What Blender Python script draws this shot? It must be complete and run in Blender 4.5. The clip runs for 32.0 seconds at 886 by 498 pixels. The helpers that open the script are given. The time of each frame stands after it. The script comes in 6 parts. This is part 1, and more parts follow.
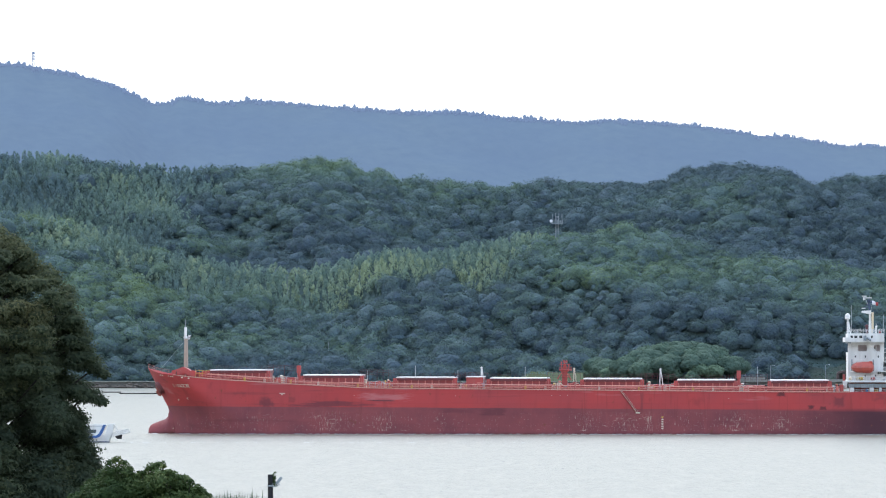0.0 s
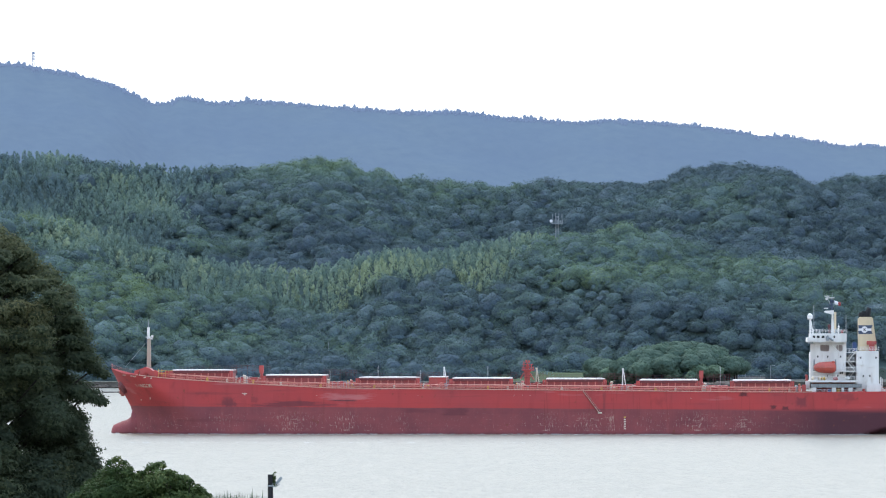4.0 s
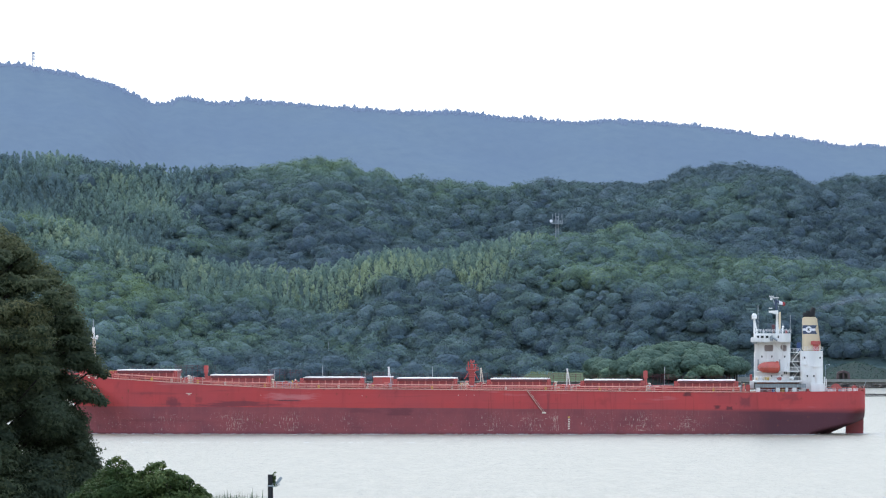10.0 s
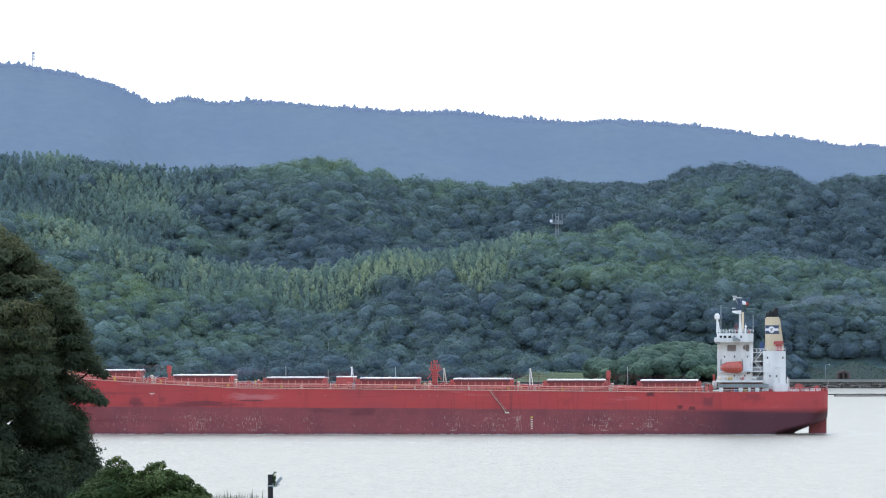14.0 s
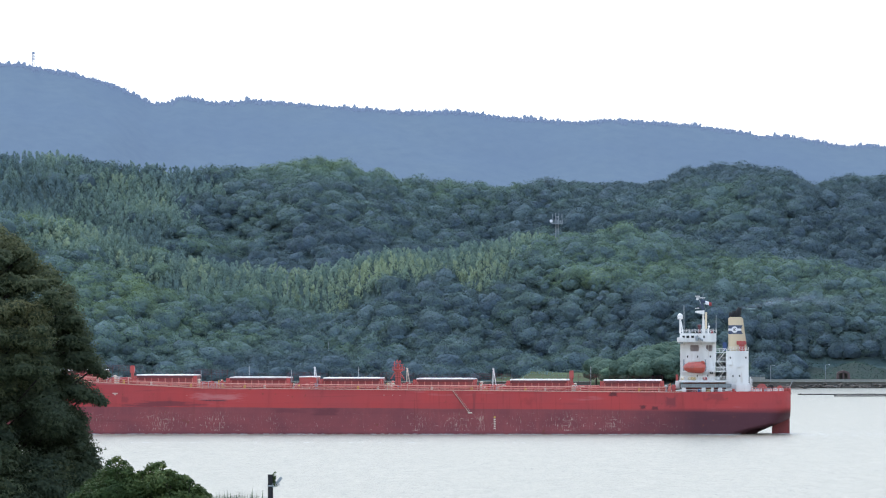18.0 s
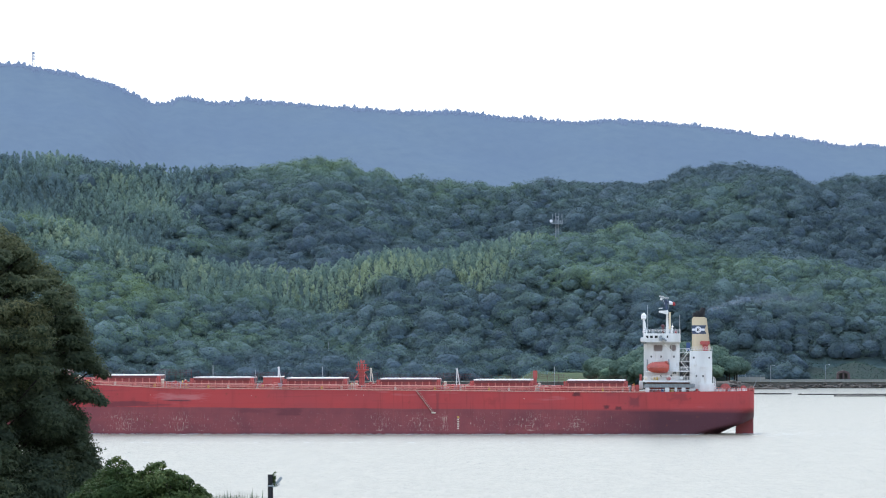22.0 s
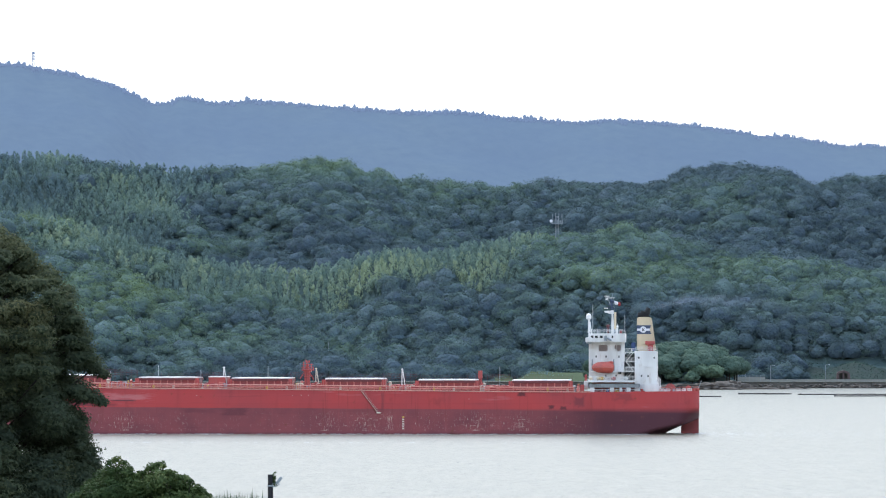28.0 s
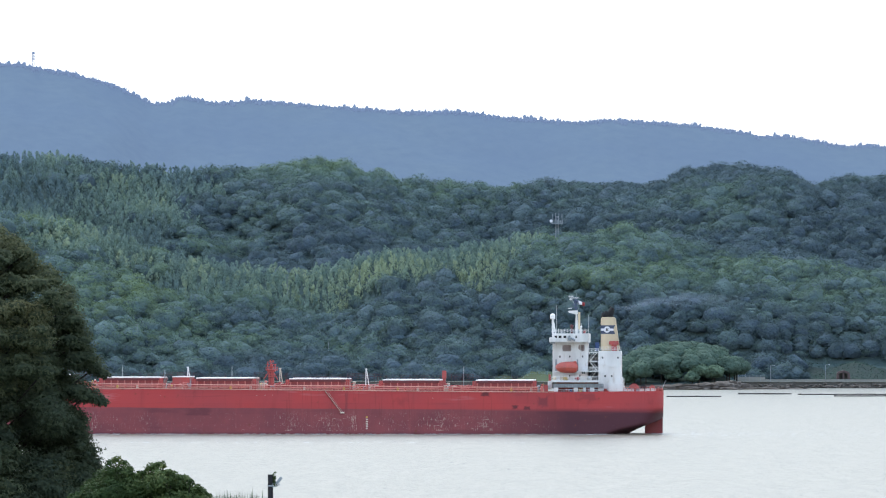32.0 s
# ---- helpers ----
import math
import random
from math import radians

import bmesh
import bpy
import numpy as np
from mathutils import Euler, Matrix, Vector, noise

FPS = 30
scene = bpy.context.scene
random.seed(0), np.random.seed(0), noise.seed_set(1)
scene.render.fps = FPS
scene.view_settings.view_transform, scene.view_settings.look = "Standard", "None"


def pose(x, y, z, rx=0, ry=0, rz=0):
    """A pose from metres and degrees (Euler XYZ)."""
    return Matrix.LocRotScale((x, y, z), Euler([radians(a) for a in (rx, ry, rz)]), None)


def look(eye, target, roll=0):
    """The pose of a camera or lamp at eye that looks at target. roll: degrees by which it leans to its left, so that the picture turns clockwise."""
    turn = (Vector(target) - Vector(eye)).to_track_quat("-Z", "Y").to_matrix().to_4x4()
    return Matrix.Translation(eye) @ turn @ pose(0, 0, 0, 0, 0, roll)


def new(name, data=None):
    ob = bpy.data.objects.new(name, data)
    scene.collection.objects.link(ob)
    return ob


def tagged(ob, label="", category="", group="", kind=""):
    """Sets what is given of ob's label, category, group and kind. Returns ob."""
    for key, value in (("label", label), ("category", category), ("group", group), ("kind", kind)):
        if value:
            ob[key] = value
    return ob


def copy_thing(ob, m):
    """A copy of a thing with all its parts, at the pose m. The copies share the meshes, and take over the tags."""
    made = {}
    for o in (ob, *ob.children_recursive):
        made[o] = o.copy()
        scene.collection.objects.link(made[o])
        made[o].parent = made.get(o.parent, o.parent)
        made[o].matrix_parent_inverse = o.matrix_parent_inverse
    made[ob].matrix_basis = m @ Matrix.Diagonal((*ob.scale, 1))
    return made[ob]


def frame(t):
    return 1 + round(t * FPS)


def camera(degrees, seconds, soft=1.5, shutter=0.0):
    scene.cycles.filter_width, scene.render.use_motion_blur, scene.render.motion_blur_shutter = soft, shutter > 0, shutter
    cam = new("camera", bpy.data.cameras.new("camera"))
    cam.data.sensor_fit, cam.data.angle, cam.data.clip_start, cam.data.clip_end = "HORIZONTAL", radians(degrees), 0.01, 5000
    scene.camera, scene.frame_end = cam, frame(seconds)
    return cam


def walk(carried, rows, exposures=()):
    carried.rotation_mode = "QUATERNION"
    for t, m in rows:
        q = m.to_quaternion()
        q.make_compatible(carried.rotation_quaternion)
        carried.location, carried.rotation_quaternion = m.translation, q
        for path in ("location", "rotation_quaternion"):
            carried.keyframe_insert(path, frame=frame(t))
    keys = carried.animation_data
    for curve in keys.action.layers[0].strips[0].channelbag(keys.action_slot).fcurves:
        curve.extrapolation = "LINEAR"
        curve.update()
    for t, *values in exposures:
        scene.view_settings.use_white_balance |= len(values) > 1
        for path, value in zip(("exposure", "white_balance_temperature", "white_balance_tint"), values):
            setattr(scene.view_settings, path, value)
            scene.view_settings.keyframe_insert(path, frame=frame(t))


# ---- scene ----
# A strait seen through a long lens from a wooded bank twenty metres above the water.
EYE = 20.0
DEEP = 1.5  # all depths are stretched by this factor to fit the camera's view
cam = camera(7.477, 32.0, soft=1.15)
view = pose(0, 0, EYE, 90.8307, 0, 0)
walk(cam, [(0.0, view), (32.0, view)], exposures=[(0.0, 0.28, 6450, 9.5), (32.0, 0.28, 6450, 9.5)])

# ---- world and sun: bright thin overcast, the sun high ahead behind cloud ----
SUN_TURN, SUN_UP = radians(-28), radians(60)
world = bpy.data.worlds.new("sky")
scene.world = world
world.use_nodes = True
wn, wl = world.node_tree.nodes, world.node_tree.links
wn.clear()
w_out = wn.new("ShaderNodeOutputWorld")
w_sky = wn.new("ShaderNodeTexSky")
w_sky.sky_type, w_sky.sun_disc = "NISHITA", False
w_sky.sun_elevation, w_sky.sun_rotation = SUN_UP, SUN_TURN
w_sky.air_density, w_sky.dust_density = 1.2, 3.0
w_blue = wn.new("ShaderNodeBackground")
w_blue.inputs["Strength"].default_value = 0.15
wl.new(w_sky.outputs[0], w_blue.inputs["Color"])
w_cloud = wn.new("ShaderNodeBackground")
w_cloud.inputs["Color"].default_value = (0.94, 0.98, 1.0, 1)
w_cloud.inputs["Strength"].default_value = 1.5
w_co = wn.new("ShaderNodeTexCoord")
w_map = wn.new("ShaderNodeMapping")
w_map.inputs["Scale"].default_value = (7, 7, 30)
w_noise = wn.new("ShaderNodeTexNoise")
w_noise.inputs["Scale"].default_value, w_noise.inputs["Detail"].default_value = 1.6, 5
w_ramp = wn.new("ShaderNodeValToRGB")
w_ramp.color_ramp.elements[0].position, w_ramp.color_ramp.elements[0].color = 0.28, (0.55, 0.55, 0.55, 1)
w_ramp.color_ramp.elements[1].position, w_ramp.color_ramp.elements[1].color = 0.5, (1, 1, 1, 1)
w_mix = wn.new("ShaderNodeMixShader")
# thin overcast is brighter and bluer overhead than at the horizon
w_grade = wn.new("ShaderNodeMapRange")
w_grade.inputs["From Min"].default_value, w_grade.inputs["From Max"].default_value = 0.18, 0.55
w_tint = wn.new("ShaderNodeMix")
w_tint.data_type = "RGBA"
w_tint.inputs[6].default_value, w_tint.inputs[7].default_value = (0.962, 0.983, 0.988, 1), (0.78, 1.08, 1.55, 1)
wl.new(w_grade.outputs[0], w_tint.inputs[0])
wl.new(w_tint.outputs[2], w_cloud.inputs["Color"])
wl.new(w_co.outputs["Generated"], w_map.inputs["Vector"])
wl.new(w_map.outputs[0], w_noise.inputs["Vector"])
wl.new(w_noise.outputs[0], w_ramp.inputs[0])
w_sep = wn.new("ShaderNodeSeparateXYZ")
wl.new(w_co.outputs["Generated"], w_sep.inputs[0])
w_high = wn.new("ShaderNodeMapRange")
for k, v in (("From Min", 0.25), ("From Max", 0.65), ("To Min", 1.0), ("To Max", 0.75)):
    w_high.inputs[k].default_value = v
wl.new(w_sep.outputs[2], w_high.inputs[0])
wl.new(w_sep.outputs[2], w_grade.inputs[0])
w_share = wn.new("ShaderNodeMath")
w_share.operation = "MULTIPLY"
wl.new(w_ramp.outputs[0], w_share.inputs[0])
wl.new(w_high.outputs[0], w_share.inputs[1])
wl.new(w_share.outputs[0], w_mix.inputs[0])
wl.new(w_blue.outputs[0], w_mix.inputs[1])
wl.new(w_cloud.outputs[0], w_mix.inputs[2])
wl.new(w_mix.outputs[0], w_out.inputs["Surface"])

sun_data = bpy.data.lights.new("sun", "SUN")
sun_data.energy, sun_data.angle, sun_data.color = 2.4, radians(20), (1.0, 0.94, 0.78)
sun = new("sun", sun_data)
sun.matrix_world = look((math.sin(SUN_TURN) * math.cos(SUN_UP), math.cos(SUN_TURN) * math.cos(SUN_UP), math.sin(SUN_UP)), (0, 0, 0))


# ---- materials ----
def mat_base(name):
    m = bpy.data.materials.new(name)
    m.use_nodes = True
    nt = m.node_tree
    return m, nt, nt.nodes["Principled BSDF"], nt.nodes["Material Output"]


def node(nt, kind, **sets):
    n = nt.nodes.new(kind)
    for k, v in sets.items():
        n.inputs[k.replace("_", " ")].default_value = v
    return n


def noise_at(nt, scale, detail=4.0, stretch=(1, 1, 1), rough=0.55):
    co = nt.nodes.new("ShaderNodeTexCoord")
    mp = node(nt, "ShaderNodeMapping", Scale=stretch)
    nz = node(nt, "ShaderNodeTexNoise", Scale=scale, Detail=detail, Roughness=rough)
    nt.links.new(co.outputs["Object"], mp.inputs["Vector"])
    nt.links.new(mp.outputs[0], nz.inputs["Vector"])
    return nz.outputs[0]


def ramp(nt, src, stops):
    r = nt.nodes.new("ShaderNodeValToRGB")
    el = r.color_ramp.elements
    while len(el) < len(stops):
        el.new(0.5)
    for e, (p, c) in zip(el, stops):
        e.position, e.color = p, (*c, 1) if len(c) == 3 else c
    nt.links.new(src, r.inputs[0])
    return r.outputs[0]


def blend(nt, fac, a, b, how="MIX"):
    mx = nt.nodes.new("ShaderNodeMix")
    mx.data_type, mx.blend_type = "RGBA", how
    for sock, v in ((mx.inputs[0], fac), (mx.inputs[6], a), (mx.inputs[7], b)):
        if isinstance(v, (int, float)):
            sock.default_value = v
        elif isinstance(v, tuple):
            sock.default_value = (*v, 1) if len(v) == 3 else v
        else:
            nt.links.new(v, sock)
    return mx.outputs[2]


def calc(nt, op, a, b=0.0):
    m = nt.nodes.new("ShaderNodeMath")
    m.operation = op
    for sock, v in zip(m.inputs, (a, b)):
        if isinstance(v, (int, float)):
            sock.default_value = v
        else:
            nt.links.new(v, sock)
    return m.outputs[0]


def bump(nt, bs, src, strength, distance):
    b = node(nt, "ShaderNodeBump", Strength=strength, Distance=distance)
    nt.links.new(src, b.inputs["Height"])
    nt.links.new(b.outputs[0], bs.inputs["Normal"])


def paint(name, colour, rough=0.5, metal=0.0, worn=(0.25, 0.16, 0.11), amount=0.25, scale=0.6, streak=(1, 1, 0.25)):
    """Marine paint with faded patches and rust runs."""
    m, nt, bs, _ = mat_base(name)
    dull = tuple(c * 0.72 + 0.02 for c in colour)
    c1 = blend(nt, ramp(nt, noise_at(nt, scale, 5, streak), [(0.38, (0, 0, 0)), (0.68, (1, 1, 1))]), colour, dull)
    f2 = ramp(nt, noise_at(nt, scale * 4, 6, streak), [(0.6, (0, 0, 0)), (0.78, (amount, amount, amount))])
    nt.links.new(blend(nt, f2, c1, worn), bs.inputs["Base Color"])
    bs.inputs["Roughness"].default_value, bs.inputs["Metallic"].default_value = rough, metal
    bump(nt, bs, noise_at(nt, scale * 6, 4), 0.25, 0.02)
    return m


def foliage(name, dark, light, warm, rough=0.62, gloss=0.25, through_leaf=0.25):
    """Leaves: tone varies from crown to crown and from leaf to leaf, some light passes through."""
    m, nt, bs, out = mat_base(name)
    at = nt.nodes.new("ShaderNodeAttribute")
    at.attribute_name = "tone"
    geo = nt.nodes.new("ShaderNodeNewGeometry")
    t = calc(nt, "ADD", calc(nt, "MULTIPLY", at.outputs["Fac"], 0.82), calc(nt, "MULTIPLY", geo.outputs["Random Per Island"], 0.18))
    col = ramp(nt, t, [(0.05, dark), (0.6, light), (0.98, warm)])
    nt.links.new(col, bs.inputs["Base Color"])
    bs.inputs["Roughness"].default_value = rough
    bs.inputs["Specular IOR Level"].default_value = gloss
    tr = nt.nodes.new("ShaderNodeBsdfTranslucent")
    nt.links.new(col, tr.inputs["Color"])
    mx = nt.nodes.new("ShaderNodeMixShader")
    mx.inputs[0].default_value = through_leaf
    nt.links.new(bs.outputs[0], mx.inputs[1])
    nt.links.new(tr.outputs[0], mx.inputs[2])
    nt.links.new(mx.outputs[0], out.inputs["Surface"])
    return m


def leafy_relief(m):
    """Sprays of leaves on a canopy too far off for single leaves: rounded tufts at two sizes, mottled in tone."""
    nt = m.node_tree
    bs = nt.nodes["Principled BSDF"]
    col = bs.inputs["Base Color"].links[0].from_socket
    mottle = ramp(nt, noise_at(nt, 0.55, 6, rough=0.75), [(0.32, (0.86, 0.87, 0.9)), (0.68, (1.15, 1.15, 1.12))])
    nt.links.new(blend(nt, 1.0, col, mottle, "MULTIPLY"), bs.inputs["Base Color"])
    co = nt.nodes.new("ShaderNodeTexCoord")
    normal = None
    for scale, deep in ((0.5, 0.8), (1.25, 0.4)):
        tuft = node(nt, "ShaderNodeTexVoronoi", Scale=scale)
        nt.links.new(co.outputs["Object"], tuft.inputs["Vector"])
        b = node(nt, "ShaderNodeBump", Strength=1.0, Distance=deep)
        nt.links.new(calc(nt, "SUBTRACT", 1.0, calc(nt, "POWER", tuft.outputs["Distance"], 2.0)), b.inputs["Height"])
        if normal is not None:
            nt.links.new(normal, b.inputs["Normal"])
        normal = b.outputs[0]
    nt.links.new(normal, bs.inputs["Normal"])


def plain(name, colour, rough=0.6, metal=0.0, vary=0.25, scale=3.0):
    m, nt, bs, _ = mat_base(name)
    dark = tuple(c * (1 - vary) for c in colour)
    nt.links.new(blend(nt, noise_at(nt, scale, 5), dark, colour), bs.inputs["Base Color"])
    bs.inputs["Roughness"].default_value, bs.inputs["Metallic"].default_value = rough, metal
    bump(nt, bs, noise_at(nt, scale * 5, 4), 0.3, 0.01)
    return m


def hull_paint():
    """Red topsides over a dull maroon boot-top: scuffs, rust runs, a quarter aft darkened by fouling and painted shade.
    """
    m, nt, bs, _ = mat_base("hull_paint")
    co = nt.nodes.new("ShaderNodeTexCoord")
    sx = nt.nodes.new("ShaderNodeSeparateXYZ")
    nt.links.new(co.outputs["Object"], sx.inputs[0])
    x, z = sx.outputs[0], sx.outputs[2]
    red = blend(nt, ramp(nt, noise_at(nt, 0.11, 6, (1, 1, 1.6)), [(0.35, (0, 0, 0)), (0.7, (1, 1, 1))]), (0.43, 0.061, 0.060), (0.365, 0.063, 0.066))
    red = blend(nt, ramp(nt, noise_at(nt, 0.5, 6, (1, 1, 0.12)), [(0.55, (0, 0, 0)), (0.74, (0.35, 0.35, 0.35))]), red, (0.24, 0.045, 0.045))
    red = blend(nt, ramp(nt, noise_at(nt, 0.28, 5, (1, 1, 0.7)), [(0.62, (0, 0, 0)), (0.74, (0.5, 0.5, 0.5))]), red, (0.2, 0.045, 0.045))
    red = blend(nt, ramp(nt, noise_at(nt, 0.09, 3, (0.5, 1, 4)), [(0.62, (0, 0, 0)), (0.68, (0.45, 0.45, 0.45))]), red, (0.46, 0.19, 0.19))
    low = blend(nt, ramp(nt, noise_at(nt, 0.16, 6, (1, 1, 1.5)), [(0.35, (0, 0, 0)), (0.7, (1, 1, 1))]), (0.25, 0.068, 0.073), (0.185, 0.057, 0.066))
    low = blend(nt, ramp(nt, noise_at(nt, 0.8, 5, (1, 1, 0.1)), [(0.55, (0, 0, 0)), (0.8, (0.6, 0.6, 0.6))]), low, (0.31, 0.085, 0.085))
    # bare scuffs in broken upright strokes, only in a band and in patches
    patch = calc(nt, "MULTIPLY", ramp(nt, noise_at(nt, 0.085, 2, (1, 1, 0.4)), [(0.45, (0, 0, 0)), (0.65, (1, 1, 1))]), 0.4)
    for xc, hx, strong in ((-70, 5, 0.5), (-53.5, 7.5, 0.9), (-41, 5, 0.9), (-28, 4, 0.5), (6, 4.5, 0.85), (14.3, 3.2, 0.9), (20.2, 2.0, 1.2), (29, 2, 0.7), (40, 6, 0.9), (50.5, 4, 0.9)):
        near = calc(nt, "SUBTRACT", 1.0, calc(nt, "DIVIDE", calc(nt, "ABSOLUTE", calc(nt, "SUBTRACT", x, float(xc))), float(hx)))
        patch = calc(nt, "MAXIMUM", patch, calc(nt, "MULTIPLY", near, strong))
    band = calc(nt, "MULTIPLY", calc(nt, "GREATER_THAN", z, 0.8), ramp(nt, calc(nt, "DIVIDE", z, 10.0), [(0.36, (1, 1, 1)), (0.55, (0, 0, 0))]))
    lift = calc(nt, "MULTIPLY", patch, 0.085)
    strokes = ramp(nt, calc(nt, "ADD", noise_at(nt, 2.0, 5, (1.9, 1, 0.34), 0.72), lift), [(0.615, (0, 0, 0)), (0.67, (1, 1, 1))])
    flats = ramp(nt, calc(nt, "ADD", noise_at(nt, 1.3, 4, (0.35, 1, 2.4), 0.65), calc(nt, "MULTIPLY", lift, 0.7)), [(0.66, (0, 0, 0)), (0.72, (0.9, 0.9, 0.9))])
    scuff = calc(nt, "MULTIPLY", calc(nt, "MAXIMUM", strokes, flats), band)
    low = blend(nt, calc(nt, "MULTIPLY", scuff, 0.72), low, (0.50, 0.39, 0.31))
    # fouling towards the stern, with the shade of the undercut quarter painted in
    aft = ramp(nt, calc(nt, "ADD", calc(nt, "MULTIPLY", x, 0.01), calc(nt, "MULTIPLY", noise_at(nt, 0.1, 4), 0.12)), [(0.56, (0, 0, 0)), (0.76, (0.92, 0.92, 0.92))])
    low = blend(nt, aft, low, (0.078, 0.032, 0.042))
    # the paint line drops a metre from bow to stern
    line = calc(nt, "ADD", calc(nt, "ADD", z, calc(nt, "MULTIPLY", x, 0.0054)), calc(nt, "MULTIPLY", noise_at(nt, 0.35, 3, (0.4, 1, 1)), 0.25))
    soft_aft = calc(nt, "ADD", 0.08, calc(nt, "MULTIPLY", calc(nt, "MAXIMUM", calc(nt, "SUBTRACT", x, 30.0), 0.0), 0.024))
    edge = calc(nt, "MINIMUM", calc(nt, "MAXIMUM", calc(nt, "ADD", calc(nt, "DIVIDE", calc(nt, "SUBTRACT", line, 6.08), soft_aft), 0.5), 0.0), 1.0)
    body = blend(nt, edge, low, red)
    # welded plates: each a little darker or paler, with thin seams
    flat = nt.nodes.new("ShaderNodeCombineXYZ")
    nt.links.new(x, flat.inputs[0])
    nt.links.new(z, flat.inputs[1])
    plates = node(nt, "ShaderNodeTexBrick", Scale=1.0, Color1=(1.0, 1.0, 1.0, 1), Color2=(0.86, 0.88, 0.9, 1), Mortar=(0.78, 0.76, 0.76, 1))
    for key, value in (("Mortar Size", 0.035), ("Brick Width", 9.6), ("Row Height", 2.35)):
        plates.inputs[key].default_value = value
    nt.links.new(flat.outputs[0], plates.inputs["Vector"])
    body = blend(nt, 0.5, body, plates.outputs["Color"], "MULTIPLY")
    # long dark rubbing marks and grime runs from the deck edge
    rub = ramp(nt, noise_at(nt, 0.35, 4, (0.12, 1, 2.2)), [(0.60, (0, 0, 0)), (0.68, (0.4, 0.4, 0.4))])
    body = blend(nt, rub, body, (0.14, 0.045, 0.05))
    runs = ramp(nt, noise_at(nt, 1.6, 4, (1, 1, 0.05)), [(0.58, (0, 0, 0)), (0.74, (0.45, 0.45, 0.45))])
    body = blend(nt, calc(nt, "MULTIPLY", runs, ramp(nt, noise_at(nt, 0.05, 2), [(0.42, (0, 0, 0)), (0.6, (1, 1, 1))])), body, (0.13, 0.04, 0.035))
    rust = ramp(nt, noise_at(nt, 0.7, 6, (1, 1, 0.8)), [(0.66, (0, 0, 0)), (0.72, (0.8, 0.8, 0.8))])
    body = blend(nt, rust, body, (0.17, 0.06, 0.04))
    # scrapes, oil smears and repairs with a shape of their own: along, up, half sizes, colour, strength, grain
    grime, oil, stain, faded = (0.13, 0.042, 0.05), (0.068, 0.031, 0.035), (0.18, 0.046, 0.05), (0.50, 0.21, 0.21)
    long, even, upright = (0.3, 1, 2.0), (0.8, 1, 0.8), (1, 1, 0.4)
    for xc, zc, hx, hz, colour, strong, grain in (
            (-53.0, 6.9, 9.5, 0.75, grime, 0.75, long), (-39.8, 8.55, 6.0, 0.95, faded, 0.5, long), (-41.5, 7.75, 3.9, 0.2, grime, 0.9, long),
            (-67.8, 7.5, 2.1, 1.3, grime, 0.7, even), (-62.0, 7.9, 0.9, 1.0, stain, 0.5, even), (18.6, 7.2, 0.45, 2.9, stain, 0.6, upright),
            (50.4, 9.25, 1.3, 0.65, oil, 0.8, even), (57.5, 6.2, 1.0, 0.6, oil, 0.8, even), (60.2, 6.05, 0.8, 0.45, oil, 0.75, even),
            (63.8, 7.6, 1.4, 1.4, grime, 0.6, even), (-15.5, 5.2, 3.2, 1.0, grime, 0.75, long), (-24.0, 5.4, 5.0, 0.6, grime, 0.5, long), (74.0, 8.6, 3.0, 1.0, stain, 0.5, even)):
        dx = calc(nt, "DIVIDE", calc(nt, "ABSOLUTE", calc(nt, "SUBTRACT", x, xc)), hx)
        dz = calc(nt, "DIVIDE", calc(nt, "ABSOLUTE", calc(nt, "SUBTRACT", z, zc)), hz)
        inside = calc(nt, "SUBTRACT", 1.0, calc(nt, "MAXIMUM", dx, dz))
        val = calc(nt, "ADD", calc(nt, "MULTIPLY", noise_at(nt, 0.9, 5, grain), 1.1), calc(nt, "MULTIPLY", calc(nt, "MAXIMUM", inside, -2.0), 0.6))
        body = blend(nt, ramp(nt, val, [(0.58, (0, 0, 0)), (0.85, (strong, strong, strong))]), body, colour)
    # darker just above the waterline
    at_waterline = ramp(nt, calc(nt, "ADD", z, calc(nt, "MULTIPLY", noise_at(nt, 0.6, 3), 0.5)), [(0.35, (1, 1, 1)), (0.75, (0, 0, 0))])
    body = blend(nt, calc(nt, "MULTIPLY", at_waterline, 0.55), body, (0.05, 0.03, 0.03))
    nt.links.new(body, bs.inputs["Base Color"])
    bs.inputs["Roughness"].default_value = 0.6
    bs.inputs["Specular IOR Level"].default_value = 0.12
    # plating: faint seams and dents
    bump(nt, bs, noise_at(nt, 0.35, 5, (1, 1, 0.6)), 0.35, 0.08)
    return m


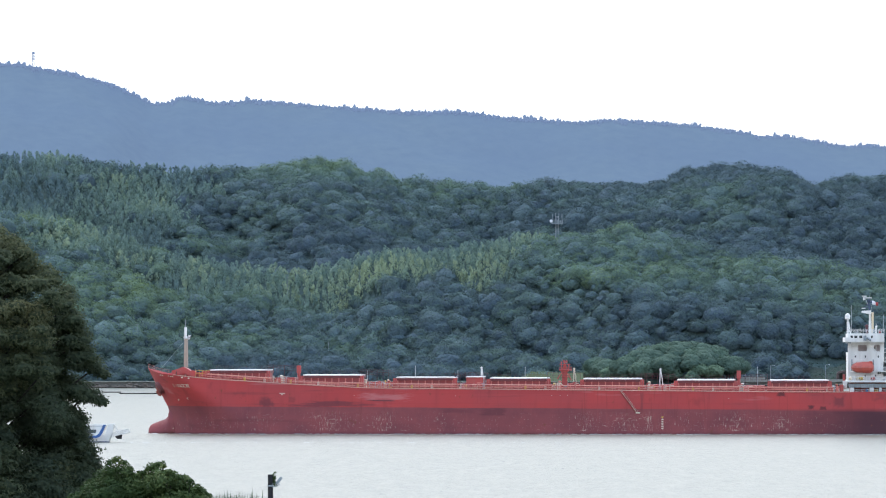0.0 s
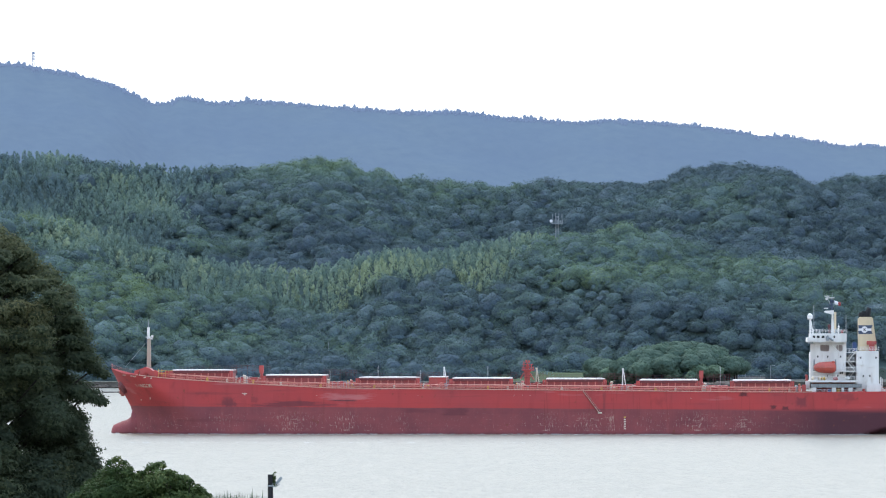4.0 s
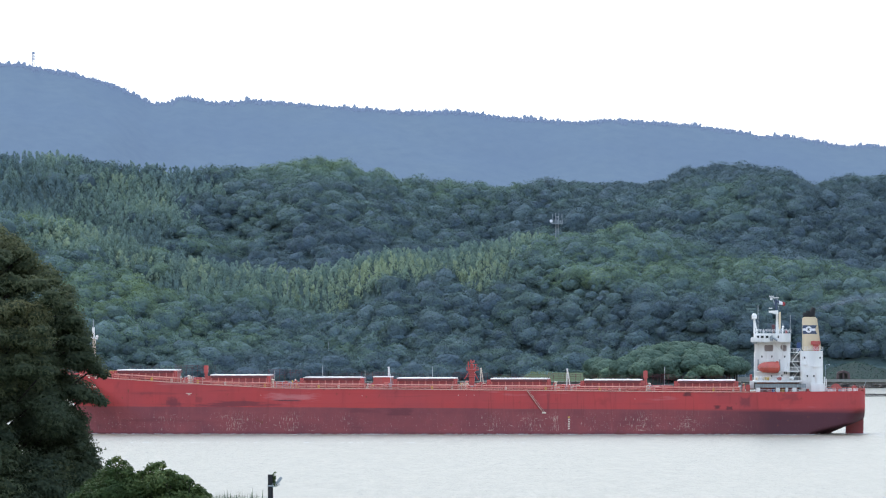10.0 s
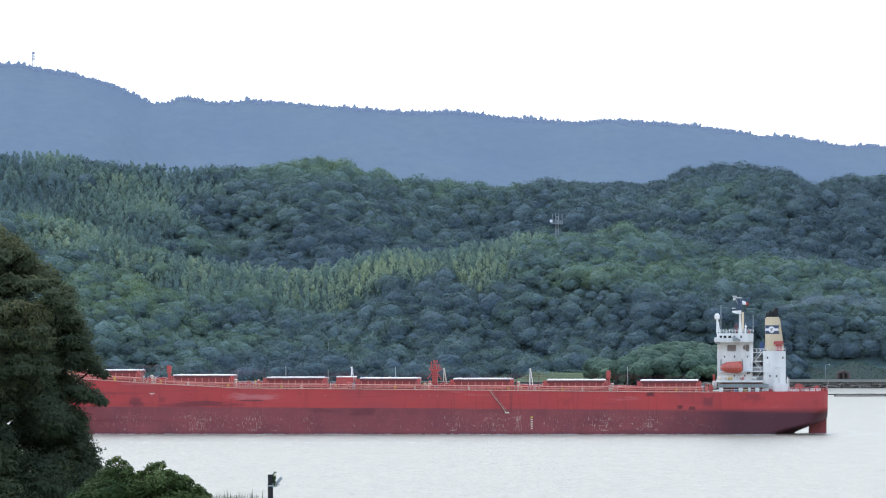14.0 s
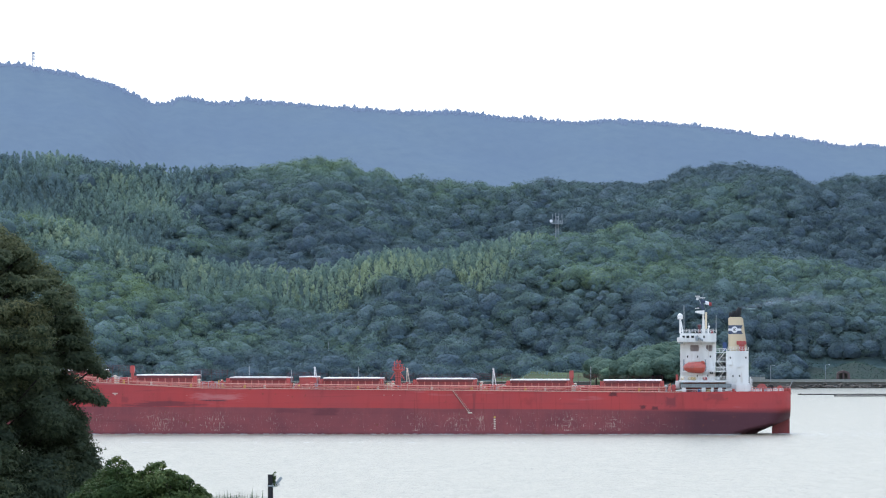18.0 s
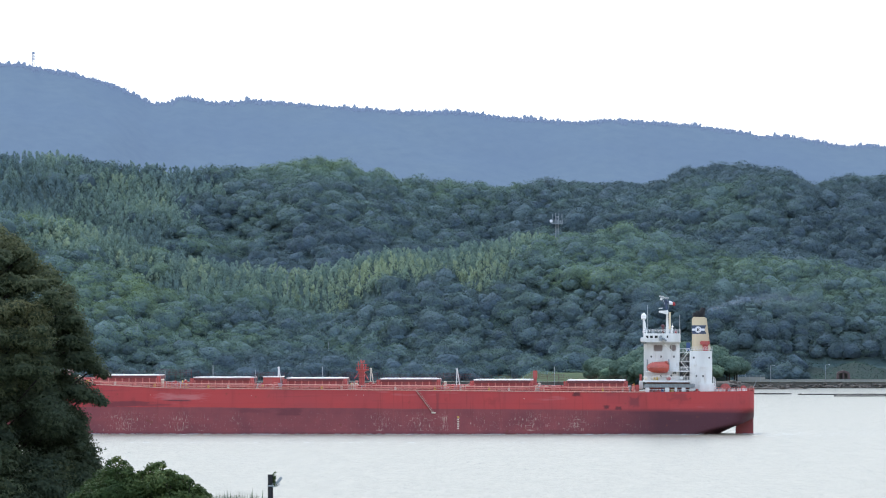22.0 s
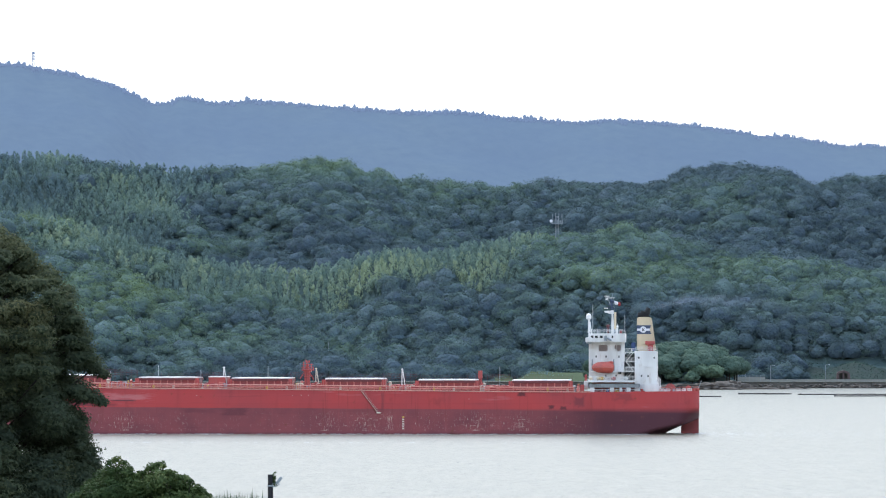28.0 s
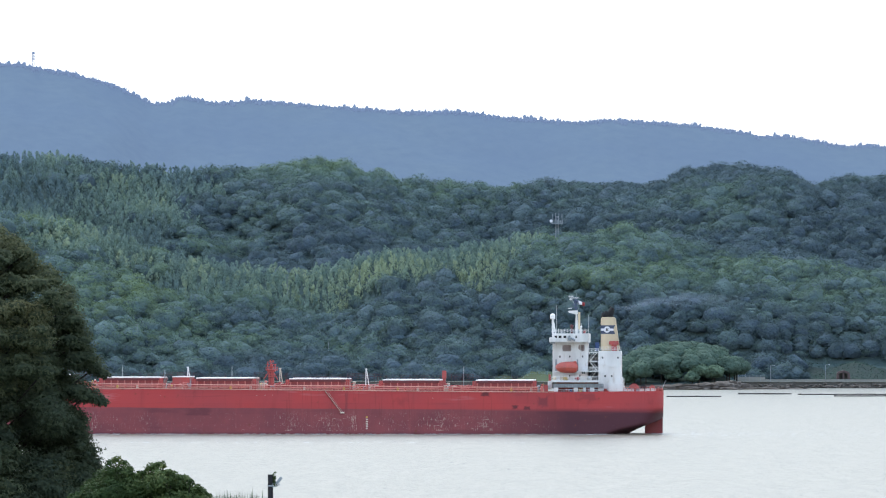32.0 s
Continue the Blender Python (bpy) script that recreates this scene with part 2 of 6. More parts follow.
def water_mat():
    m, nt, bs, _ = mat_base("sea_water")
    # light and dark of the ripples is painted into the base colour in streaks
    broad = noise_at(nt, 0.3, 6, (1, 0.1, 1), 0.7)
    fine = ramp(nt, noise_at(nt, 1.1, 5, (1, 0.1, 1), 0.7), [(0.36, (0.72, 0.72, 0.72)), (0.62, (1.15, 1.15, 1.15))])
    nt.links.new(blend(nt, 1.0, ramp(nt, broad, [(0.35, (0.128, 0.120, 0.092)), (0.65, (0.190, 0.178, 0.138))]), fine, "MULTIPLY"), bs.inputs["Base Color"])
    # dark faces of short steep wavelets, painted as darker colour with less gloss
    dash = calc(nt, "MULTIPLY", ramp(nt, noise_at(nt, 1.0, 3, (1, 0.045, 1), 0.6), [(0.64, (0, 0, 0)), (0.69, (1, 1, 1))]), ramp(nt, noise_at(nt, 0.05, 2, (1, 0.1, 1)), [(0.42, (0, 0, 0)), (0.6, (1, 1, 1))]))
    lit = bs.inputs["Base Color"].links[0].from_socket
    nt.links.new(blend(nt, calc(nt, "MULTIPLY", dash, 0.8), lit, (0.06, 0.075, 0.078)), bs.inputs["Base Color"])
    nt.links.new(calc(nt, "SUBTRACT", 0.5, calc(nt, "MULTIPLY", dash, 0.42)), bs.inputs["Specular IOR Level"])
    bs.inputs["Roughness"].default_value = 0.3
    bs.inputs["IOR"].default_value = 1.333
    swell = noise_at(nt, 0.5, 5, (1, 0.13, 1), 0.66)
    chop = noise_at(nt, 1.3, 4, (1, 0.3, 1), 0.65)
    b1 = node(nt, "ShaderNodeBump", Strength=1.0, Distance=1.0)
    nt.links.new(swell, b1.inputs["Height"])
    b2 = node(nt, "ShaderNodeBump", Strength=1.0, Distance=0.35)
    nt.links.new(chop, b2.inputs["Height"])
    nt.links.new(b1.outputs[0], b2.inputs["Normal"])
    nt.links.new(b2.outputs[0], bs.inputs["Normal"])
    return m


def far_mat(name):
    """A distant range, so far off that it looks blue: the haze is painted in as surface glow."""
    m, nt, bs, _ = mat_base(name)
    n1 = noise_at(nt, 0.012, 6, (1, 1, 1))
    n2 = noise_at(nt, 0.12, 5)
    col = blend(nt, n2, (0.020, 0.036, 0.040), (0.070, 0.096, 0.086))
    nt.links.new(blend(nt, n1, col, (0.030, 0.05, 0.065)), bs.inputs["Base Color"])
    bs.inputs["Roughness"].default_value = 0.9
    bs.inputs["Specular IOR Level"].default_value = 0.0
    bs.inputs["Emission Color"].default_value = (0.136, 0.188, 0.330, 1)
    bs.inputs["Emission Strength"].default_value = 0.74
    bump(nt, bs, n2, 0.15, 3.0)
    return m


HULL = hull_paint()
WATER = water_mat()
FAR = far_mat("far_range")
# trees and tower on the range carry the same painted haze glow
FAR_TREES = far_mat("far_range_trees")
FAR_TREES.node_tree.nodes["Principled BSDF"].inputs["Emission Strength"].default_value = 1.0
RED = paint("red_deck_paint", (0.40, 0.060, 0.054), amount=0.4)
# hatch side red is darkened to paint the shade between the ribs
HATCH_RED = paint("hatch_side_red", (0.29, 0.046, 0.046), 0.6, amount=0.5, worn=(0.15, 0.04, 0.04), scale=0.5)
# cover edge darker still, painted for the shade below the hatch top
COVER_RED = paint("shaded_cover_red", (0.15, 0.032, 0.036), 0.7, amount=0.5, worn=(0.07, 0.03, 0.03), scale=0.5)
RUDDER_RED = paint("rudder_red", (0.30, 0.062, 0.064), 0.7, amount=0.4, worn=(0.12, 0.04, 0.045), scale=0.4)
RED_LIGHT = paint("pale_red_paint", (0.54, 0.165, 0.135), amount=0.35, worn=(0.5, 0.36, 0.25))
DECK_RED = paint("deck_oxide", (0.33, 0.075, 0.055), 0.8)
WHITE = paint("white_paint", (0.70, 0.69, 0.67), amount=0.55, worn=(0.40, 0.29, 0.2), scale=0.35)
HATCH_TOP = paint("pale_hatch_top", (0.83, 0.78, 0.76), 0.6, amount=0.15)
GREY = paint("grey_paint", (0.24, 0.27, 0.29), amount=0.3)
CREAM = paint("cream_paint", (0.62, 0.50, 0.33), amount=0.25, scale=0.3)
MAST_CREAM = paint("mast_cream", (0.58, 0.50, 0.40), amount=0.35, worn=(0.34, 0.21, 0.14))
MAST_RUST = paint("rust_streaked_mast", (0.40, 0.32, 0.25), amount=0.8, worn=(0.17, 0.10, 0.07), scale=0.5)
NAVY = paint("navy_paint", (0.035, 0.055, 0.11), amount=0.15)
BLACK = plain("soot_black", (0.012, 0.012, 0.014), 0.8)
ORANGE = paint("lifeboat_orange_red", (0.47, 0.085, 0.058), 0.45, amount=0.1)
YELLOW = paint("yellow_paint", (0.58, 0.38, 0.06), amount=0.25)
BLUE = paint("blue_paint", (0.03, 0.10, 0.30), amount=0.1)
NAVY_BLUE = paint("deep_blue_paint", (0.018, 0.06, 0.19), amount=0.1)
STEEL = plain("galvanised_steel", (0.36, 0.39, 0.41), 0.5, 0.4)
GLASS_DARK = plain("dark_window", (0.02, 0.025, 0.03), 0.12)
PINK = plain("recess_shade_pink", (0.42, 0.35, 0.34), 0.8)
ROCK = plain("brown_shore_rock", (0.098, 0.082, 0.070), 0.9, vary=0.55, scale=0.35)
CONCRETE = plain("weathered_concrete", (0.27, 0.27, 0.24), 0.9, vary=0.3, scale=0.4)
CONCRETE_DARK = plain("stained_seawall", (0.125, 0.12, 0.108), 0.9, vary=0.45, scale=0.3)
BARK = plain("tree_bark", (0.03, 0.024, 0.019), 0.9, vary=0.5, scale=4)
POST = plain("dark_creosoted_post", (0.022, 0.019, 0.022), 0.85, vary=0.4, scale=5)
# distance haze is painted into these leaf colours as extra blue
HAZED_OAK = ((0.056, 0.082, 0.106), (0.078, 0.118, 0.120), (0.102, 0.150, 0.102))
# sprays painted a lit green, the canopy below darker and bluer for shade
LEAF_FAR = foliage("hazed_oak_leaves", (0.066, 0.098, 0.112), (0.100, 0.152, 0.120), (0.146, 0.202, 0.100), rough=0.8, gloss=0.05, through_leaf=0.2)
LEAF_INNER = foliage("hazed_oak_canopy", *HAZED_OAK, rough=0.8, gloss=0.05, through_leaf=0.0)
LEAF_POINT = foliage("sunlit_broad_leaves", (0.042, 0.070, 0.062), (0.066, 0.106, 0.074), (0.096, 0.134, 0.070), rough=0.8, gloss=0.1, through_leaf=0.15)
POINT_INNER = foliage("sunlit_broad_canopy", (0.042, 0.070, 0.062), (0.066, 0.106, 0.074), (0.096, 0.134, 0.070), rough=0.8, gloss=0.1, through_leaf=0.0)
for canopy in (LEAF_INNER, POINT_INNER):
    leafy_relief(canopy)
# bamboo leaf colours are blued for the distance haze as well
LEAF_BAMBOO = foliage("hazed_bamboo_leaves", (0.106, 0.160, 0.176), (0.168, 0.240, 0.200), (0.280, 0.340, 0.215), gloss=0.06, through_leaf=0.35)
LEAF_NEAR = foliage("camphor_leaves", (0.048, 0.064, 0.044), (0.076, 0.092, 0.050), (0.152, 0.152, 0.078), rough=0.7, gloss=0.06, through_leaf=0.42)
LEAF_SHRUB = foliage("shrub_leaves", (0.036, 0.062, 0.022), (0.070, 0.102, 0.035), (0.130, 0.150, 0.055), rough=0.7, gloss=0.12, through_leaf=0.3)
BLADE = foliage("pampas_blades", (0.035, 0.065, 0.035), (0.065, 0.105, 0.055), (0.12, 0.14, 0.08), through_leaf=0.3)
FOAM_GLINT = plain("foam_and_glint_white", (0.6, 0.62, 0.62), 0.9, vary=0.15)
# darkened red; on the far and cross rails the dark is painted shade
DARK_RAIL = plain("dark_rail_red", (0.10, 0.035, 0.04), 0.8)
CLOTH_RED, CLOTH_WHITE = plain("red_cloth", (0.36, 0.05, 0.055), 0.9), plain("white_cloth", (0.75, 0.75, 0.78), 0.9)


# ---- mesh helpers ----
def box(bm, x0, x1, y0, y1, z0, z1, bevel=0.0):
    vs = [bm.verts.new((x, y, z)) for z in (z0, z1) for x, y in ((x0, y0), (x1, y0), (x1, y1), (x0, y1))]
    fs = [bm.faces.new([vs[i] for i in q]) for q in ((3, 2, 1, 0), (4, 5, 6, 7), (0, 1, 5, 4), (1, 2, 6, 5), (2, 3, 7, 6), (3, 0, 4, 7))]
    if bevel:
        es = list({e for f in fs for e in f.edges})
        bmesh.ops.bevel(bm, geom=es, offset=bevel, segments=2, affect="EDGES", clamp_overlap=True)


def tube(bm, a, b, ra, rb=None, n=8):
    """A round bar from a to b, tapered."""
    a, b = Vector(a), Vector(b)
    rb = ra if rb is None else rb
    q = (b - a).to_track_quat("Z", "Y")
    ring = [[bm.verts.new(p + q @ Vector((r * math.cos(k * math.tau / n), r * math.sin(k * math.tau / n), 0))) for k in range(n)] for p, r in ((a, ra), (b, rb))]
    for k in range(n):
        bm.faces.new((ring[0][k], ring[0][(k + 1) % n], ring[1][(k + 1) % n], ring[1][k]))
    bm.faces.new(ring[0][::-1])
    bm.faces.new(ring[1])


def ball(bm, c, r, sub=2, stretch=(1, 1, 1)):
    got = bmesh.ops.create_icosphere(bm, subdivisions=sub, radius=1)
    for v in got["verts"]:
        v.co = Vector((c[0] + v.co.x * r * stretch[0], c[1] + v.co.y * r * stretch[1], c[2] + v.co.z * r * stretch[2]))


def prism(bm, outline, y0, y1):
    """An outline in x, z pushed from y0 to y1."""
    a = [bm.verts.new((x, y0, z)) for x, z in outline]
    b = [bm.verts.new((x, y1, z)) for x, z in outline]
    n = len(outline)
    bm.faces.new(a)
    bm.faces.new(b[::-1])
    for k in range(n):
        bm.faces.new((a[k], b[k], b[(k + 1) % n], a[(k + 1) % n]))


def part(name, bm, material, parent=None, label="", smooth=False, at=None):
    if isinstance(bm, bmesh.types.BMesh):
        bmesh.ops.recalc_face_normals(bm, faces=bm.faces)
        me = bpy.data.meshes.new(name)
        bm.to_mesh(me)
        bm.free()
        me.materials.append(material)
        if smooth:
            for p in me.polygons:
                p.use_smooth = True
    else:
        me = bm
    ob = new(name, me)
    if parent:
        ob.parent = parent
    if at is not None:
        ob.matrix_local = at
    if label:
        ob["label"] = label
    return ob


def boxes(name, material, parent, *rows, bevel=0.0, label=""):
    bm = bmesh.new()
    for r in rows:
        box(bm, *r, bevel=bevel)
    return part(name, bm, material, parent, label)


def bars(name, material, parent, *rows, label="", n=6):
    bm = bmesh.new()
    for a, b, r in rows:
        tube(bm, a, b, r, n=n)
    return part(name, bm, material, parent, label)


def mesh_np(name, verts, faces, material, tone=None, smooth=False):
    """A mesh from arrays: verts (n, 3); faces (m, 3 or 4)."""
    me = bpy.data.meshes.new(name)
    verts, faces = np.asarray(verts, np.float32), np.asarray(faces, np.int32)
    k = faces.shape[1]
    me.vertices.add(len(verts))
    me.vertices.foreach_set("co", verts.ravel())
    me.loops.add(faces.size)
    me.loops.foreach_set("vertex_index", faces.ravel())
    me.polygons.add(len(faces))
    me.polygons.foreach_set("loop_start", np.arange(0, faces.size, k, dtype=np.int32))
    if smooth:
        me.polygons.foreach_set("use_smooth", np.ones(len(faces), bool))
    if tone is not None:
        at = me.attributes.new("tone", "FLOAT", "POINT")
        at.data.foreach_set("value", np.asarray(tone, np.float32))
    me.update(calc_edges=True)
    me.materials.append(material)
    return me


def unit(v):
    return v / np.maximum(np.linalg.norm(v, axis=1, keepdims=True), 1e-6)


def leaf_quads(rng, centre, normal, length, width, droop=None):
    """Pointed four-cornered leaves at the centres, facing the normals; long axes at random or along droop."""
    n = len(centre)
    normal = unit(normal)
    along = rng.normal(size=(n, 3)) if droop is None else droop
    along = unit(along - normal * np.sum(along * normal, axis=1, keepdims=True))
    side = np.cross(normal, along)
    length, width = np.broadcast_to(length, n)[:, None], np.broadcast_to(width, n)[:, None]
    v = np.stack([centre - along * length, centre + side * width - along * length * 0.1, centre + along * length, centre - side * width - along * length * 0.1], axis=1)
    return v.reshape(-1, 3), np.arange(4 * n).reshape(n, 4)


def leaf_tris(rng, centre, normal, length, width, droop=None):
    """Three-cornered leaf sprays for woods far off."""
    n = len(centre)
    normal = unit(normal)
    along = rng.normal(size=(n, 3)) if droop is None else droop
    along = unit(along - normal * np.sum(along * normal, axis=1, keepdims=True))
    side = np.cross(normal, along)
    length, width = np.broadcast_to(length, n)[:, None], np.broadcast_to(width, n)[:, None]
    v = np.stack([centre + along * length, centre - along * length * 0.6 + side * width, centre - along * length * 0.6 - side * width], axis=1)
    return v.reshape(-1, 3), np.arange(3 * n).reshape(n, 3)


def thing(name, label, category, at=None, group="", kind=""):
    ob = new(name)
    if at is not None:
        ob.matrix_world = at
    return tagged(ob, label, category, group, kind)


def smoothstep(a, b, x):
    t = np.clip((x - a) / (b - a), 0, 1)
    return t * t * (3 - 2 * t)


_perm = np.random.RandomState(7).rand(256, 256)


def value_noise(x, y):
    """Smooth noise in 0..1 on a unit lattice, for arrays."""
    xi, yi = np.floor(x).astype(int), np.floor(y).astype(int)
    fx, fy = x - xi, y - yi
    fx, fy = fx * fx * (3 - 2 * fx), fy * fy * (3 - 2 * fy)
    g = lambda a, b: _perm[a % 256, b % 256]
    return (g(xi, yi) * (1 - fx) + g(xi + 1, yi) * fx) * (1 - fy) + (g(xi, yi + 1) * (1 - fx) + g(xi + 1, yi + 1) * fx) * fy


def fractal(x, y, scale, octaves=4):
    out, amp, tot = 0.0, 1.0, 0.0
    for k in range(octaves):
        out = out + amp * (value_noise(x / scale + 17 * k, y / scale + 5 * k) - 0.5)
        tot, amp, scale = tot + amp, amp * 0.5, scale * 0.47
    return out / tot


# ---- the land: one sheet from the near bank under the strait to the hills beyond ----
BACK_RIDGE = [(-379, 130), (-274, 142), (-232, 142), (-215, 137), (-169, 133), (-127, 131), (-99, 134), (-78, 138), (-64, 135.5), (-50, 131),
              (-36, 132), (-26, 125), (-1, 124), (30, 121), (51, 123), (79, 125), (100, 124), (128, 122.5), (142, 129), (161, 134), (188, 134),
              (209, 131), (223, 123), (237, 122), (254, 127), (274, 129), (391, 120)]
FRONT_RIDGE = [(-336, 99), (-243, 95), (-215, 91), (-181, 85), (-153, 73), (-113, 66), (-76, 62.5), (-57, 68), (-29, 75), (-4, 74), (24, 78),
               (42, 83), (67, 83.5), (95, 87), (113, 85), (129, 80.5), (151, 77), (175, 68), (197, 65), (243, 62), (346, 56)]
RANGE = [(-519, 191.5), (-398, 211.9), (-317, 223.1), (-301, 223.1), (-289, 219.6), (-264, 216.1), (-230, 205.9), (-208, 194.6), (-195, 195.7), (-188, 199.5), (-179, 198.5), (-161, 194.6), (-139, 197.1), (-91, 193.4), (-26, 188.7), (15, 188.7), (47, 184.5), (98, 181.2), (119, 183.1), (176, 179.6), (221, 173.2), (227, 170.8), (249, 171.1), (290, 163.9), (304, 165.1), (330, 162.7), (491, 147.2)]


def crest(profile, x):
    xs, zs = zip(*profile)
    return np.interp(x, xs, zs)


FOOT, STEEP = 2262.0, 0.5  # hills behind this depth are drawn in along sight lines, fitted to the camera's view


def spot(x, y):
    """Ground x and y of a point, slid along its sight line from the camera."""
    far_y = np.where(y < FOOT, y, FOOT + (y - FOOT) * STEEP) * DEEP
    return x * far_y / (y * DEEP), far_y


def land(x, y):
    x, far_y = np.asarray(x, float), np.asarray(y, float)
    y = np.where(far_y < FOOT * DEEP, far_y / DEEP, FOOT + (far_y / DEEP - FOOT) / STEEP)
    near_by = np.where(y > 900, far_y / np.maximum(y * DEEP, 1.0), 1.0)
    x = x / near_by
    # near bank under the camera
    near = 18.4 - 0.062 * np.clip(y, 0, None) - 0.00006 * np.clip(y, 0, None) ** 2 + 1.2 * fractal(x, y, 40)
    near = np.where(y < 0, 18.4, near)
    # far shore: a flat strip, then two lines of hills
    shore = 2216 + 4 * fractal(x, y * 0, 60)
    flat = np.where(y > shore, 2.6 + 0.03 * (y - shore), -4 - 0.02 * np.clip(shore - y, 0, 300))
    fold = fractal(x + 0.25 * y, y * 0.45, 88, 3)  # spurs that run down to the water
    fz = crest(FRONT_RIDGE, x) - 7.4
    f_run = np.clip((2480 - y) / (2480 - 2252), 0, 1.2)
    front = np.where(y < 2480, 3 + (fz - 3) * (1 - f_run ** 1.25), fz - 0.33 * (y - 2480))
    front = front + 44 * fold * smoothstep(2250, 2310, y) * smoothstep(2480, 2400, y)
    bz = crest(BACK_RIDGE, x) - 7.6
    back = np.where(y < 2800, bz - 0.24 * (2800 - y) - 0.0001 * (2800 - y) ** 2, bz - 0.3 * (y - 2800))
    back = back + 44 * fold * smoothstep(2778, 2690, y)
    hills = np.maximum(np.maximum(front, back), flat)
    # a wooded knoll on the point and a grass mound behind the sea wall
    knoll = 12.5 * np.exp(-(((x - 112) / 32) ** 2) ** 1.6 - ((y - 2180) / 33) ** 2) - 2.4
    knoll = np.where(knoll > 0, knoll + 0.5, -4)
    mound = 3 + 9.5 * np.exp(-((x - 206) / 17) ** 2 - ((y - 2262) / 13) ** 2)
    terrace = 7.4 * smoothstep(28, 46, x) * smoothstep(96, 78, x) + 1.1 * np.exp(-((x - 46) / 7.0) ** 2 - ((y - 2246) / 9) ** 2)
    terrace = np.where((y > shore + 8) & (y < 2262), terrace * smoothstep(6, 34, y - shore), -4)
    hills = np.maximum(np.maximum(hills, terrace), np.maximum(knoll, np.where(y > shore + 12, mound, -4)))
    side = smoothstep(900, 420, np.abs(x))
    hills = np.where(hills > 3, 3 + (hills - 3) * side, hills)
    hills = np.where(y > 3250, np.maximum(hills, 8), hills)
    return np.where(y < 900, np.maximum(near, -9), np.where(y > FOOT, EYE + (hills - EYE) * near_by, hills))


def steps(*runs):
    out = []
    for a, b, d in runs:
        out += list(np.arange(a, b, d))
    return np.array(out + [runs[-1][1]])


def grid_mesh(name, xs, ys, zfun, material, tone=None):
    gx, gy = np.meshgrid(xs, ys)
    v = np.stack([gx, gy, zfun(gx, gy)], axis=2).reshape(-1, 3)
    nx = len(xs)
    i = (np.arange(len(ys) - 1)[:, None] * nx + np.arange(nx - 1)[None]).ravel()
    return mesh_np(name, v, np.stack([i, i + 1, i + nx + 1, i + nx], axis=1), material, smooth=True)


def land_mat():
    """Woodland floor on the hills, mown grass on the flat strip and the mound, brown earth at the water's edge."""
    m, nt, bs, _ = mat_base("land")
    co = nt.nodes.new("ShaderNodeTexCoord")
    sx = nt.nodes.new("ShaderNodeSeparateXYZ")
    nt.links.new(co.outputs["Object"], sx.inputs[0])
    # woodland floor takes the same painted haze blue as the leaves
    wood = blend(nt, noise_at(nt, 0.1, 6), (0.050, 0.075, 0.080), (0.070, 0.100, 0.092))
    grass = blend(nt, noise_at(nt, 0.15, 6), (0.036, 0.048, 0.048), (0.052, 0.063, 0.056))
    earth = blend(nt, noise_at(nt, 0.3, 6), (0.10, 0.07, 0.055), (0.24, 0.165, 0.13))
    y = calc(nt, "ADD", sx.outputs[1], calc(nt, "MULTIPLY", noise_at(nt, 0.08, 4), 20))
    mound = calc(nt, "MULTIPLY", calc(nt, "GREATER_THAN", sx.outputs[0], 168.0), calc(nt, "LESS_THAN", y, 3408))
    bench = calc(nt, "LESS_THAN", calc(nt, "ABSOLUTE", calc(nt, "SUBTRACT", sx.outputs[0], 62.0)), 36.0)
    mown_edge = calc(nt, "ADD", 3372.0, calc(nt, "MULTIPLY", bench, 45.0))
    on_flat = calc(nt, "MULTIPLY", calc(nt, "MAXIMUM", mound, calc(nt, "LESS_THAN", y, mown_edge)), calc(nt, "GREATER_THAN", sx.outputs[1], 3321))
    c = blend(nt, on_flat, wood, grass)
    lawn = blend(nt, noise_at(nt, 0.2, 6), (0.062, 0.080, 0.052), (0.088, 0.106, 0.064))
    c = blend(nt, calc(nt, "MULTIPLY", bench, on_flat), c, lawn)
    low = calc(nt, "LESS_THAN", calc(nt, "ADD", sx.outputs[2], calc(nt, "MULTIPLY", noise_at(nt, 0.2, 4), 2.0)), 3.2)
    c = blend(nt, calc(nt, "MULTIPLY", low, calc(nt, "LESS_THAN", sx.outputs[1], 3325)), c, earth)
    nt.links.new(c, bs.inputs["Base Color"])
    bs.inputs["Roughness"].default_value = 1.0
    bs.inputs["Specular IOR Level"].default_value = 0.0
    bump(nt, bs, noise_at(nt, 0.5, 5), 0.6, 0.6)
    return m


LAND = land_mat()
gx = steps((-4000, -900, 300), (-900, -400, 40), (-400, 400, 6), (400, 900, 40), (900, 4000, 300))
gy = steps((-2500, -200, 300), (-200, 500, 20), (500, 2100, 100), (2100, 2262, 4), (2262, 2900, 9), (2900, 3400, 50), (3400, 3900, 250))
ground = new("ground", grid_mesh("ground", gx, spot(0.0 * gy, gy)[1], land, LAND))
tagged(ground, "grassy bank, seabed and wooded hills in one sheet", "ground", kind="structure")

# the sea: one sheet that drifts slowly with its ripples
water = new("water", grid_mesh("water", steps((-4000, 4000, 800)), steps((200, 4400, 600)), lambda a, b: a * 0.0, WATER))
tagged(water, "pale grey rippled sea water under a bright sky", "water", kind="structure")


# ---- the far range ----
def range_height(x, y):
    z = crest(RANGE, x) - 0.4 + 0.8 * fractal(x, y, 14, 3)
    run = np.abs(4850 - y)
    fold = 1 + 0.35 * fractal(x, y, 180, 4)
    spurs = 26 * fractal(x + 0.2 * y, y * 0.5, 70, 4) * smoothstep(0, 90, run)
    return np.maximum(z - run * 0.42 * fold + spurs, 0)


